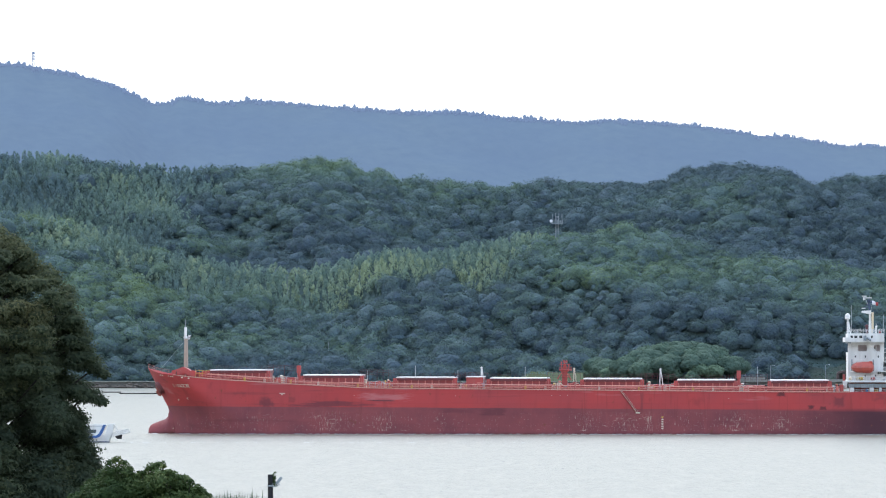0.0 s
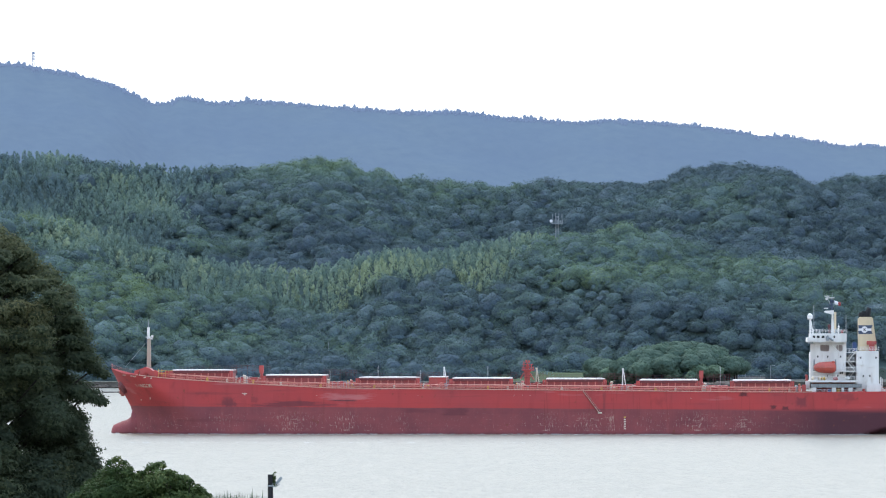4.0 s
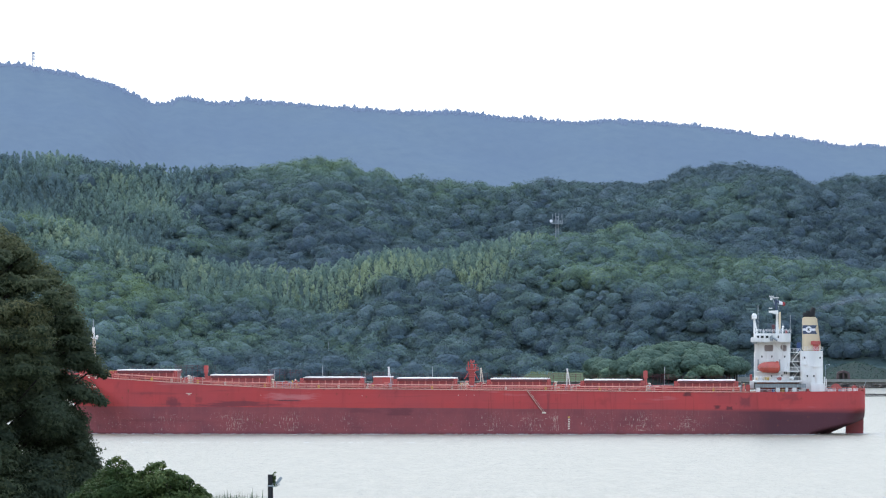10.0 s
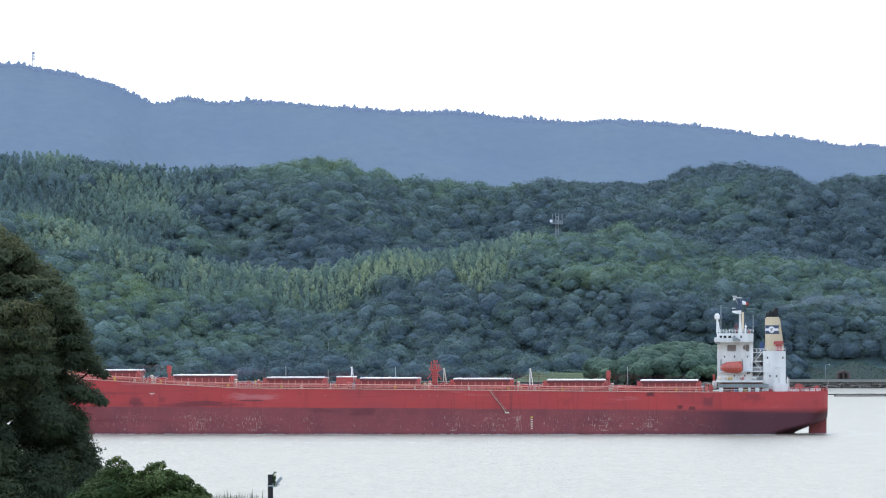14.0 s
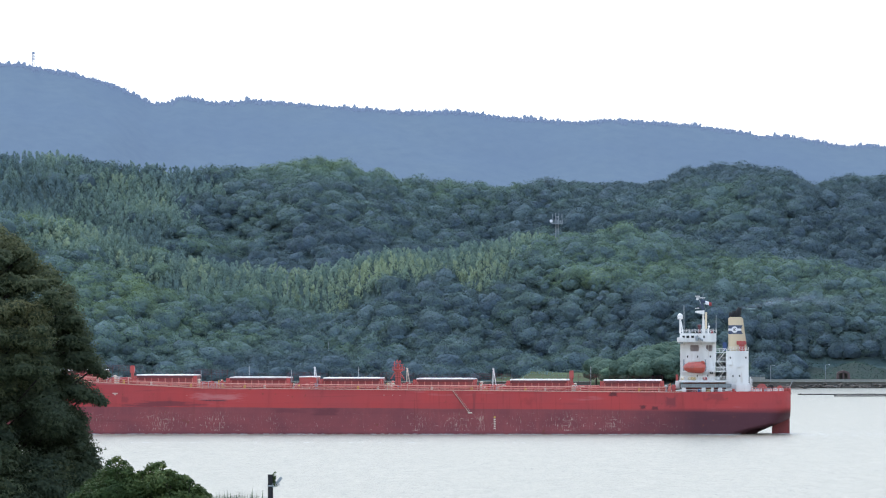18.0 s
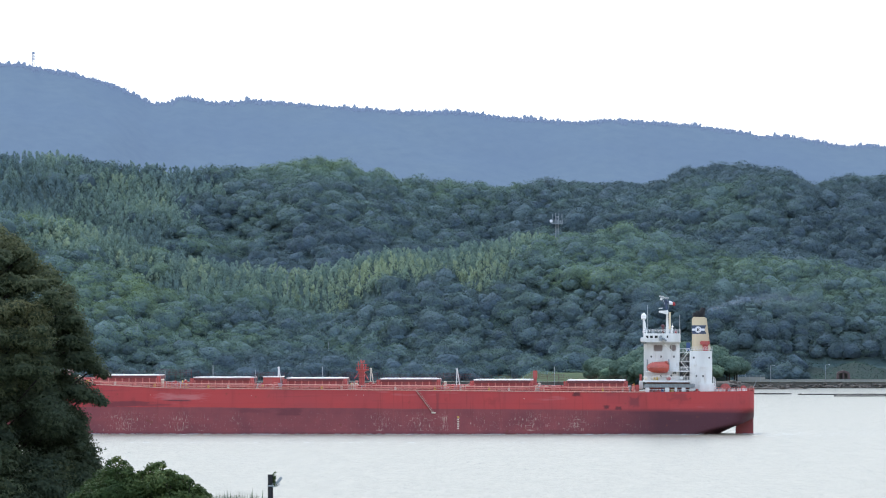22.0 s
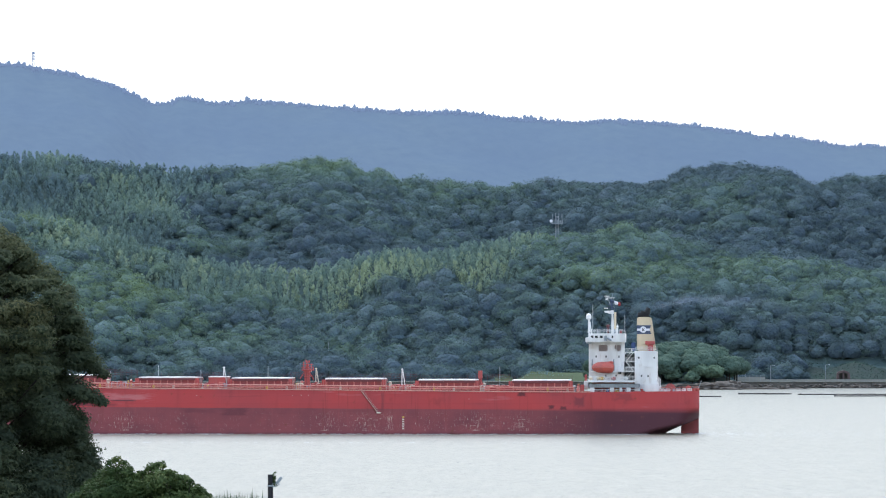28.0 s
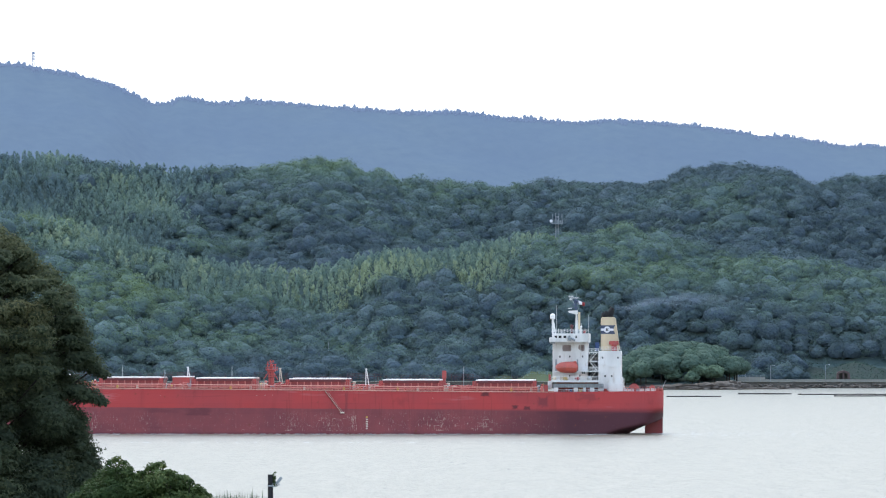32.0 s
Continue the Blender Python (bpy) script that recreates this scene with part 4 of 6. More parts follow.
for u0, u1, vt, vb in OPENINGS:
    for u, v, du, dv in ((u0, vt, 2.2, 2.2), (u1, vt, -2.2, 2.2), (u0, vb, 2.2, -2.2), (u1, vb, -2.2, -2.2)):
        prism(bm, [(sx(u), sz(v)), (sx(u + du), sz(v)), (sx(u + du * 0.3), sz(v + dv * 0.3)), (sx(u), sz(v + dv))], HF + 0.002, HF + 0.248)
part("wing_plate", bm, WHITE, ship)
ubox("inner_wall", PINK, 1290, 1348, 607.2, 624.4, HF + 1.6, 11, label="cabin wall behind the openings, painted darker for shade")
ubar("brace", WHITE, ((1322, HF + 0.1, 610), (1337, HF + 0.1, 623.5), 0.16), ((1336, HF + 0.6, 610), (1336, HF + 0.6, 624), 0.1))
ubox("wheelhouse", WHITE, 1286.5, 1350.5, 591, 607, -13.0, 13.0, 0.06)
ubox("bridge_wing", WHITE, 1281.5, 1293, 598, 606.5, -14.6, 14.6, 0.12)
# grey slab stands in for the shade under the wing
ubox("wing_shade_slab", GREY, 1283, 1292, 606.6, 609, -14.2, -12.2)
bm = bmesh.new()
prism(bm, [(sx(1287), sz(607)), (sx(1304), sz(607)), (sx(1302), sz(611)), (sx(1288), sz(617))], HF - 0.5, HF)
part("wing_bracket", bm, WHITE, ship)
for u0, u1 in ((1291, 1295.3), (1298, 1303), (1306.5, 1311.5), (1316, 1318.5), (1327.5, 1330)):
    w = ubox("wheelhouse_window", GLASS_DARK, u0, u1, 595, 599.3, -13.06, -12.98)
    ubox("frame", WHITE, u0 - 0.5, u1 + 0.5, 594.3, 594.9, -13.1, -12.98, parent=w)
ubar("hose_reel", GREY, ((1316.5, -13.4, 596), (1316.5, -13.4, 604), 0.35), ((1320, -13.4, 599), (1327, -13.4, 604), 0.25))
for u, v in ((1300, 632), (1317.5, 632), (1340, 632), (1335, 666), (1340, 661), (1343, 661), (1317, 666.5)):
    ubox("porthole", GLASS_DARK, u - 1.1, u + 1.1, v - 1.8, v + 1.8, HF - 0.04, HF + 0.05)
ubox("boat_deck", WHITE, 1285, 1369, 674.3, 677.6, -14.2, 14.2, 0.04)
ubox("side_platform", WHITE, 1337, 1369, 657, 659, -13.6, HF, 0.03)
ubox("lower_beam", GREY, 1288, 1377, 680, 687, -13.6, -12.9, 0.05, "grey girder under the boat deck")
# dark red wall added for the shade under the boat deck
ubox("shadow_wall", DECK_RED, 1292, 1366, 678, 694.5, -8, 8)
for u in (1293.5, 1328, 1343.5, 1357):
    ubox("pillar", WHITE, u - (3.6 if u > 1344 or u < 1340 else 2.2), u + (3.6 if u > 1344 or u < 1340 else 2.2), 686.5, 694.8, -13.6, -12.4, 0.08)
for u, m in ((1335, YELLOW), (1337.5, YELLOW), (1310, RED), (1315, RED), (1349, RED), (1380, RED), (1320, BLUE)):
    bm = bmesh.new()
    tube(bm, (sx(u), -12.2, sz(694.6)), (sx(u), -12.2, sz(689)), 0.32, n=12)
    part("drum", bm, m, ship, "painted steel drum")
for u, m, v in ((1291, CREAM, 670), (1303, CREAM, 669), (1308, YELLOW, 668.5), (1312, YELLOW, 669.5), (1331, RED, 669), (1352, WHITE, 669.5)):
    bm = bmesh.new()
    ball(bm, (sx(u), -13.0, sz(674.2) + 0.42), 0.5, 2, (1.2 if m in (RED, WHITE) else 0.8, 0.8, 0.9))
    part("deck_gear", bm, m, ship, smooth=True)


def deck_rail(u0, u1, v, y, material=WHITE, high=8.0, pitch=5.0):
    rows = [((u0, y, v - high * k), (u1, y, v - high * k), 0.035) for k in (0.36, 0.68, 1.0)]
    n = max(1, int((u1 - u0) / pitch))
    rows += [((u0 + (u1 - u0) * k / n, y, v), (u0 + (u1 - u0) * k / n, y, v - high), 0.035) for k in range(n + 1)]
    return ubar("guard_rail", material, *rows)


for u0, u1, v, y in ((1286, 1335, 674.4, -14.1), (1337, 1369, 674.4, -14.1), (1338, 1368, 657, -13.5), (1287, 1351, 590.8, -12.9), (1350, 1368, 641, -11.0), (1370, 1407, 622, -11.6), (1350, 1368, 625, -11.0)):
    deck_rail(u0, u1, v, y, high=7.0)
for v in (641, 652, 625):
    ubox("landing", WHITE, 1349.5, 1367.5, v - 0.5, v + 0.7, -11.4, -6)
# grey block added for the shade behind the stairs
ubox("stair_shade", GREY, 1350, 1367, 628, 674, -6, 6)
for va, vb, ua, ub in ((641, 657, 1352, 1365), (657, 674, 1365, 1352), (625, 641, 1365, 1352)):
    ubar("stair", WHITE, ((ua, -11.2, va), (ub, -11.2, vb), 0.1), ((ua, -10.2, va), (ub, -10.2, vb), 0.1), ((ua, -11.2, va - 6), (ub, -11.2, vb - 6), 0.05))
ubox("blue_locker", NAVY_BLUE, 1361.5, 1368.5, 607, 622.5, -8, -4, 0.1, "dark blue ventilator box")

# the lifeboat: a covered hull hung on two davits
bm = bmesh.new()
ends = [(0, 0.1, 0.2), (0.4, 0.75, 0.75), (1.2, 1.15, 1.15), (2.6, 1.3, 1.3), (4.0, 1.25, 1.35), (4.8, 0.95, 1.1), (5.15, 0.3, 0.4)]
rings = []
for d, w, h in ends:
    rings.append([bm.verts.new((sx(1292.5) + d, -13.2 + w * math.cos(a), sz(651) + h * (0.98 if math.sin(a) > 0 else 1.02) * math.sin(a))) for a in np.linspace(0, math.tau, 16, endpoint=False)])
for a, b in zip(rings, rings[1:]):
    for k in range(16):
        bm.faces.new((a[k], a[(k + 1) % 16], b[(k + 1) % 16], b[k]))
bm.faces.new(rings[0])
bm.faces.new(rings[-1][::-1])
box(bm, sx(1322), sx(1331), -13.9, -12.5, sz(645), sz(640.2), bevel=0.25)
lifeboat = part("lifeboat", bm, ORANGE, ship, "orange-red covered lifeboat", smooth=False)
ubar("fender_line", RED_LIGHT, ((1294, -14.5, 651), (1330, -14.5, 651), 0.08), parent=lifeboat)
for u in (1293.5, 1331):
    ubar("davit", GREY, ((u, -12, 658), (u, -13.2, 644), 0.18), ((u, -13.2, 644), (u, -13.2, 637), 0.16))
ubar("cradle", WHITE, ((1291, -13.2, 658.5), (1334, -13.2, 658.5), 0.14))

# gear before and behind the house
ubox("white_locker", WHITE, 1278.5, 1286, 675, 689, -11, -8, 0.08)
for u0, u1, vt, vb, y0, mat in ((1272, 1279, 682, 694, -12, RED), (1279, 1283, 664, 690, -6, RED), (1266, 1271, 684, 694, -12.5, RED_LIGHT), (1409, 1414, 684, 694, -11, WHITE), (1416, 1424, 688, 695, -10, BLACK), (1434, 1440, 689, 695, -11, STEEL), (1449, 1456, 690, 695.5, -10, RED), (1466, 1473, 690, 695, -10, RED_LIGHT)):
    ubox("deck_locker", mat, u0, u1, vt, vb, y0, y0 + 2.5, 0.08)
ubar("vent_pipe", WHITE, ((1410, -12.2, 692), (1410, -12.2, 668), 0.14), ((1412.5, -12.2, 692), (1412.5, -12.2, 671), 0.1))
for k in range(14):
    ubar("girder_post", GREY, ((1289 + k * 6.6, -13.65, 687), (1289 + k * 6.6, -13.65, 680), 0.07))
ubar("girder_rail", WHITE, ((1286, -13.9, 690.5), (1378, -13.9, 690.5), 0.04), ((1286, -13.9, 693), (1378, -13.9, 693), 0.04))

bm = bmesh.new()
tube(bm, (sx(1320.5), -9, sz(591)), (sx(1320.5), -9, sz(579)), 0.3, 0.3, n=12)
ball(bm, (sx(1320.5), -9, sz(578)), 0.45, 2, (1, 1, 0.9))
part("mushroom_vent", bm, DARK_RAIL, ship, "dark red roof ventilator", smooth=True)
ubox("roof_gear", GREY, 1331, 1334, 584, 591, -9.5, -8.6, 0.05)
ubox("roof_gear", RUDDER_RED, 1341, 1345, 585.5, 591, -9.5, -8.6, 0.05)
ubox("roof_gear", GREY, 1300, 1306, 587, 591, -9.5, -8.6, 0.05)

# engine casing, funnel
ubox("engine_casing", WHITE, 1367.5, 1407, 622, 692.5, -11.8, 8, 0.1)
ubox("aft_casing", WHITE, 1385, 1409.5, 680, 694, -12.4, 8, 0.08)
for u, v in ((1379.5, 666.5), (1391, 666.5), (1375, 634), (1402, 634)):
    ubox("porthole", GLASS_DARK, u - 1.2, u + 1.2, v - 1.6, v + 1.6, -11.86, -11.78)
for u, v in ((1375, 646), (1391.5, 649.5)):
    ubox("ledge", WHITE, u - 3, u + 3, v - 0.6, v + 0.6, -12.3, -11.8)
bm = bmesh.new()
prism(bm, [(sx(1371.5), sz(622.2)), (sx(1405), sz(622.2)), (sx(1396.8), sz(562)), (sx(1371.5), sz(562))], -8.5, -2.5)
bmesh.ops.bevel(bm, geom=list(bm.edges), offset=0.25, segments=2, affect="EDGES")
funnel = part("funnel", bm, CREAM, ship, "cream funnel with a navy and white band")
bm = bmesh.new()
prism(bm, [(sx(1371.6), sz(592)), (sx(1397), sz(592)), (sx(1393.5), sz(584.3)), (sx(1396.5), sz(576.5)), (sx(1371.6), sz(576.5))], -8.56, -8.4)
part("band", bm, NAVY, funnel, "navy pennant-shaped band")
bm = bmesh.new()
box(bm, sx(1371.7), sx(1394), -8.62, -8.5, sz(586.3), sz(582.3))
tube(bm, (sx(1382.5), -8.63, sz(584.2)), (sx(1382.5), -8.5, sz(584.2)), 0.74, n=20)
part("emblem", bm, CLOTH_WHITE, funnel, "white disc on a white stripe")
bm = bmesh.new()
box(bm, sx(1380.7), sx(1382.3), -8.68, -8.6, sz(587), sz(581.5))
prism(bm, [(sx(1382.3), sz(584.6)), (sx(1384.3), sz(581.5)), (sx(1385.2), sz(581.9)), (sx(1383.4), sz(584.4)), (sx(1385.2), sz(586.7)), (sx(1384.2), sz(587))], -8.68, -8.6)
part("emblem_mark", bm, BLACK, funnel)
ubox("red_vent", RED, 1386, 1403, 604.5, 611, -9.6, -8.2, 0.1, "red ventilator box", parent=funnel)
ubox("red_vent_duct", RED, 1390, 1400, 611, 622, -9.2, -8.2, 0.05, parent=funnel)
for u, lean, top in ((1376, 1.2, 554), (1380, 2.0, 551.5), (1384.5, 7.5, 545.5), (1388, 3, 551)):
    bm = bmesh.new()
    tube(bm, (sx(u), -5.5, sz(563)), (sx(u + lean * 0.4), -5.5, sz((563 + top) / 2)), 0.52, 0.58, n=12)
    tube(bm, (sx(u + lean * 0.4), -5.5, sz((563 + top) / 2)), (sx(u + lean), -5.5, sz(top)), 0.6, 0.5, n=12)
    part("exhaust_pipe", bm, BLACK, funnel, "sooty black exhaust pipe")
ubox("funnel_cap", BLACK, 1373, 1395, 560.5, 562.4, -8, -3, 0.1, parent=funnel)

# radar mast and aerials on the bridge roof
bm = bmesh.new()
prism(bm, [(sx(1325), sz(591)), (sx(1330.5), sz(591)), (sx(1328.6), sz(551)), (sx(1326), sz(551))], -0.5, 0.5)
prism(bm, [(sx(1313), sz(553.3)), (sx(1313), sz(550.8)), (sx(1329.5), sz(549.6)), (sx(1329.5), sz(556.5)), (sx(1325), sz(556.5))], -0.9, 0.9)
mast = part("radar_mast", bm, WHITE, ship)
ubox("mast_back", CREAM, 1330.2, 1334, 553, 590.5, -0.35, 0.35, parent=mast)
ubar("topmast", NAVY, ((1327, 0, 550), (1324, 0, 531), 0.22), ((1320, 0, 540), (1330, 0, 540), 0.14), ((1316, 0, 545), (1331, 0, 545), 0.08), parent=mast)
for u0, u1, v in ((1312.5, 1319.5, 546), (1313, 1322, 524.5), (1315, 1331, 527.5)):
    ubox("radar_scanner", WHITE, u0, u1, v - 0.7, v + 0.7, -0.3, 0.3, 0.04, parent=mast)
ubox("radar_drive", WHITE, 1315, 1319, 528.4, 531.5, -0.4, 0.4, 0.05, parent=mast)
ubar("scanner_post", GREY, ((1318, 0, 526), (1324, 0, 540), 0.1), ((1328, 0, 519), (1326, 0, 530), 0.05), parent=mast)
bm = bmesh.new()
ball(bm, (sx(1286.7), -9, sz(560.5)), 0.62, 3, (1, 1, 1.08))
tube(bm, (sx(1286.7), -9, sz(562)), (sx(1286.7), -9, sz(566)), 0.6, 0.55, n=16)
part("satellite_dome", bm, WHITE, ship, smooth=True)
ubar("dome_post", WHITE, ((1287, -9, 591), (1287, -9, 565.5), 0.22), ((1291.5, -9, 591), (1288.5, -9, 570), 0.16), ((1284.5, -9, 588), (1292, -9, 588), 0.1))
for u, v, y in ((1293.5, 541, -8), (1350, 558, -8), (1337, 573, -8), (1343, 583, -9)):
    ubar("whip_aerial", STEEL, ((u, y, 591), (u, y, v), 0.06))
ubox("roof_locker", WHITE, 1335, 1338, 581, 591, -9, -8, 0.05)
bm = bmesh.new()
ball(bm, (sx(1337.2), -8.5, sz(579)), 0.27, 2)
part("compass_dome", bm, WHITE, ship, smooth=True)
ubar("flag_halyard", STEEL, ((1328, -0.2, 530), (1331, -0.2, 549), 0.03))


def flag_panel(name, material, u0, u1, drop0, drop1, parent):
    bm = bmesh.new()
    n = 8
    cols = []
    for k in range(n + 1):
        s = k / n
        u = u0 + (u1 - u0) * s
        top = 532.5 + drop0 + (drop1 - drop0) * s
        y = -0.4 + 0.3 * math.sin(u * 0.55)
        cols.append([bm.verts.new((sx(u), y + d, sz(top + h))) for d in (0, 0.03) for h in (0, 7.0 - 1.5 * s)])
    for a, b in zip(cols, cols[1:]):
        for i, j in ((0, 1), (1, 3), (3, 2), (2, 0)):
            bm.faces.new((a[i], a[j], b[j], b[i]))
    bm.faces.new([cols[0][i] for i in (0, 2, 3, 1)])
    bm.faces.new([cols[-1][i] for i in (0, 1, 3, 2)])
    return part(name, bm, material, parent, smooth=True)


flag = thing("flag", "dark blue, white and red ensign at the masthead", "")
flag.parent = ship
flag_panel("blue_panel", NAVY, 1324.5, 1331.0, -3.5, -0.3, flag)
flag_panel("white_panel", CLOTH_WHITE, 1331.1, 1337.5, -0.3, 2.2, flag)
flag_panel("red_panel", CLOTH_RED, 1337.6, 1342.0, 2.2, 3.6, flag)

# foredeck: mast, windlasses, bulwark gear
FM = 116.0
bm = bmesh.new()
prism(bm, [(sx(FM - 3.8), sz(652)), (sx(FM + 3.6), sz(652)), (sx(FM + 2.8), sz(600)), (sx(FM - 2.8), sz(600))], -0.5, 0.5)
foremast = part("foremast", bm, MAST_RUST, ship, "rust-streaked tan foremast with white pole above")
ubar("mast_pole", WHITE, ((FM - 1, 0, 601), (FM - 1, 0, 580), 0.30), parent=foremast)
ubar("mast_top", GREY, ((FM - 1, 0, 580), (FM - 1, 0, 566), 0.12), parent=foremast)
ubar("crosstree", WHITE, ((FM - 5.5, 0, 597.5), (FM + 7, 0, 597.5), 0.15), ((FM + 5.5, 0, 597.5), (FM + 6, 0, 594), 0.3), ((FM - 4, 0, 600.5), (FM + 7, 0, 600.5), 0.15), parent=foremast)
ubar("forestay", STEEL, ((FM - 4, 0, 606), (74, 0, 651), 0.03))
for u, v, r, w in ((107, 656, 0.5, 3.2), (113, 656, 0.6, 2.4), (122, 656.5, 0.6, 3.0), (131, 659, 0.75, 3.6), (139, 660, 0.5, 2.2), (97, 656.5, 0.5, 2.4), (146, 661, 0.6, 2.6)):
    bm = bmesh.new()
    tube(bm, (sx(u), -w - 2, sz(v + 4)), (sx(u), -2, sz(v + 4)), r, n=14)
    tube(bm, (sx(u), -w - 2.2, sz(v + 4)), (sx(u), -w - 2, sz(v + 4)), r * 1.12, n=14)
    box(bm, sx(u) - 0.5, sx(u) + 0.5, -w - 1.6, -2.2, sz(v + 12), sz(v + 4))
    part("windlass_drum", bm, RED, ship)
bm = bmesh.new()
prism(bm, [(sx(95), sz(657)), (sx(128), sz(659)), (sx(121), sz(654)), (sx(113), sz(650.5)), (sx(107), sz(653))], -4.5, 1.5)
part("windlass_guard", bm, RED, ship)
for u in (138, 144, 150, 156, 161):
    ubar("yellow_rail", YELLOW, ((u, -8, 669), (u, -8, 654 + (u - 138) * 0.15), 0.045), ((u, -8, 657), (u + 6, -8, 657.5), 0.045), ((u, -8, 662), (u + 6, -8, 662.5), 0.04))
for u in (148, 157):
    ubox("red_locker", RED, u, u + 7, 658, 669, -7, -5, 0.1)
for u, w in ((76.5, 4), (80, 3.5), (92, 2.5), (96, 2.5), (99.5, 2.5), (116, 5), (128, 4)):
    yy = -float(half_beam(u, 0.985)) - 0.06
    zt = float(deck_z(u))
    boxes("fairlead", MAST_CREAM, ship, (sx(u), sx(u + w * 0.7), yy - 0.03, yy + 0.5, zt - 0.5, zt - 0.22))
rows = []
for k in range(12):
    a, b = 49 + k * 4, 53 + k * 4
    za, zb = float(deck_z(a)), float(deck_z(b))
    ya, yb = -float(half_beam(a + 1, 0.99)), -float(half_beam(b + 1, 0.99))
    for h in (0.55, 1.1):
        rows.append(((sx(a), ya, za + h), (sx(b), yb, zb + h), 0.02))
    rows.append(((sx(a), ya, za - 0.1), (sx(a), ya, za + 1.1), 0.02))
bars("bow_rail", RED_LIGHT, ship, *rows)


def hull_pose(u, z, off):
    """A pose on the near side of the hull: x along it, z out of it, y up it."""
    d = 1.0
    top = float(deck_z(u))
    p = Vector((sx(u), -float(half_beam(u, z / top)), z))
    px = Vector((sx(u + d), -float(half_beam(u + d, z / float(deck_z(u + d)))), z)) - p
    pz = Vector((sx(u), -float(half_beam(u, (z + 0.3) / top)), z + 0.3)) - p
    px.normalize()
    out = px.cross(pz).normalized()
    up = out.cross(px)
    m = Matrix((px, up, out)).transposed().to_4x4()
    m.translation = p + out * off
    return m


def letter(ch, size, at, material, name="letter"):
    cu = bpy.data.curves.new("letters", "FONT")
    cu.body, cu.size, cu.extrude, cu.align_x = ch, size, 0.02, "CENTER"
    tmp = bpy.data.objects.new("letters", cu)
    me = bpy.data.meshes.new_from_object(tmp)
    bpy.data.objects.remove(tmp)
    me.materials.clear()
    me.materials.append(material)
    return part(name, me, material, ship, at=at)


FADED = plain("faded_lettering", (0.45, 0.19, 0.15), 0.7)
LETTER_WHITE = plain("lettering_white", (0.58, 0.45, 0.36), 0.7)
for k, ch in enumerate("BANGOR"):
    letter(ch, 1.28, hull_pose(103.2 + 5.1 * k, sz(686) - 0.02 * k, 0.05), FADED if k < 2 else LETTER_WHITE)
for u, v, w, h in ((108.5, 708, 0.5, 0.12), (108, 709.5, 0.12, 0.35), (126, 705.5, 0.5, 0.12), (126.5, 707, 0.12, 0.3), (294, 697.5, 1.2, 0.22), (294, 699.5, 0.4, 0.2)):
    bm = bmesh.new()
    box(bm, -w / 2, w / 2, -h / 2, h / 2, -0.02, 0.03)
    part("hull_mark", bm, LETTER_WHITE, ship, at=hull_pose(u, sz(v), 0.03))
# anchor in its bolster
# bolster red is darkened to paint the shading on its face
BOLSTER_RED = paint("shaded_bolster_red", (0.17, 0.042, 0.045), 0.7, amount=0.5, worn=(0.06, 0.03, 0.03), scale=0.8)
m = hull_pose(73, sz(687), 0.0)
bm = bmesh.new()
tube(bm, (0, 0, -1.2), (0, 0, 0.6), 1.75, 1.5, n=24)
tube(bm, (0, 0, 0.6), (0, 0, 0.8), 1.5, 1.0, n=24)
bolster = part("anchor_bolster", bm, BOLSTER_RED, ship, "anchor bolster, dark red with painted shade", at=m, smooth=False)
bm = bmesh.new()
tube(bm, (0, 0.6, 1.2), (0.2, -2.2, 1.5), 0.32, n=8)
box(bm, -1.3, 1.5, -2.4, -1.7, 1.1, 1.7, bevel=0.15)
tube(bm, (-1.2, -2.0, 1.4), (-1.0, -0.4, 1.7), 0.3, 0.1, n=8)
tube(bm, (1.4, -2.0, 1.4), (1.3, -0.4, 1.7), 0.3, 0.1, n=8)
bmesh.ops.scale(bm, vec=(0.72, 0.72, 0.72), verts=bm.verts)
part("anchor", bm, DECK_RED, bolster, "dark rusted stockless anchor")

# bright bar added along the deck edge to stand in for its lit edge
LIT_EDGE = paint("lit_edge_paint", (0.56, 0.33, 0.26), amount=0.5, worn=(0.25, 0.10, 0.08), scale=0.8)
for ua, ub in zip(range(102, 1290, 12), range(114, 1302, 12)):
    bars("lit_edge_bar", LIT_EDGE, ship, ((sx(ua), -float(half_beam(ua, 0.99)) - 0.03, float(deck_z(ua)) + 0.02), (sx(ub), -float(half_beam(ub, 0.99)) - 0.03, float(deck_z(ub)) + 0.02), 0.085))
PIPE_TAN = paint("salmon_pipe_paint", (0.58, 0.27, 0.205), amount=0.4, worn=(0.3, 0.12, 0.08))
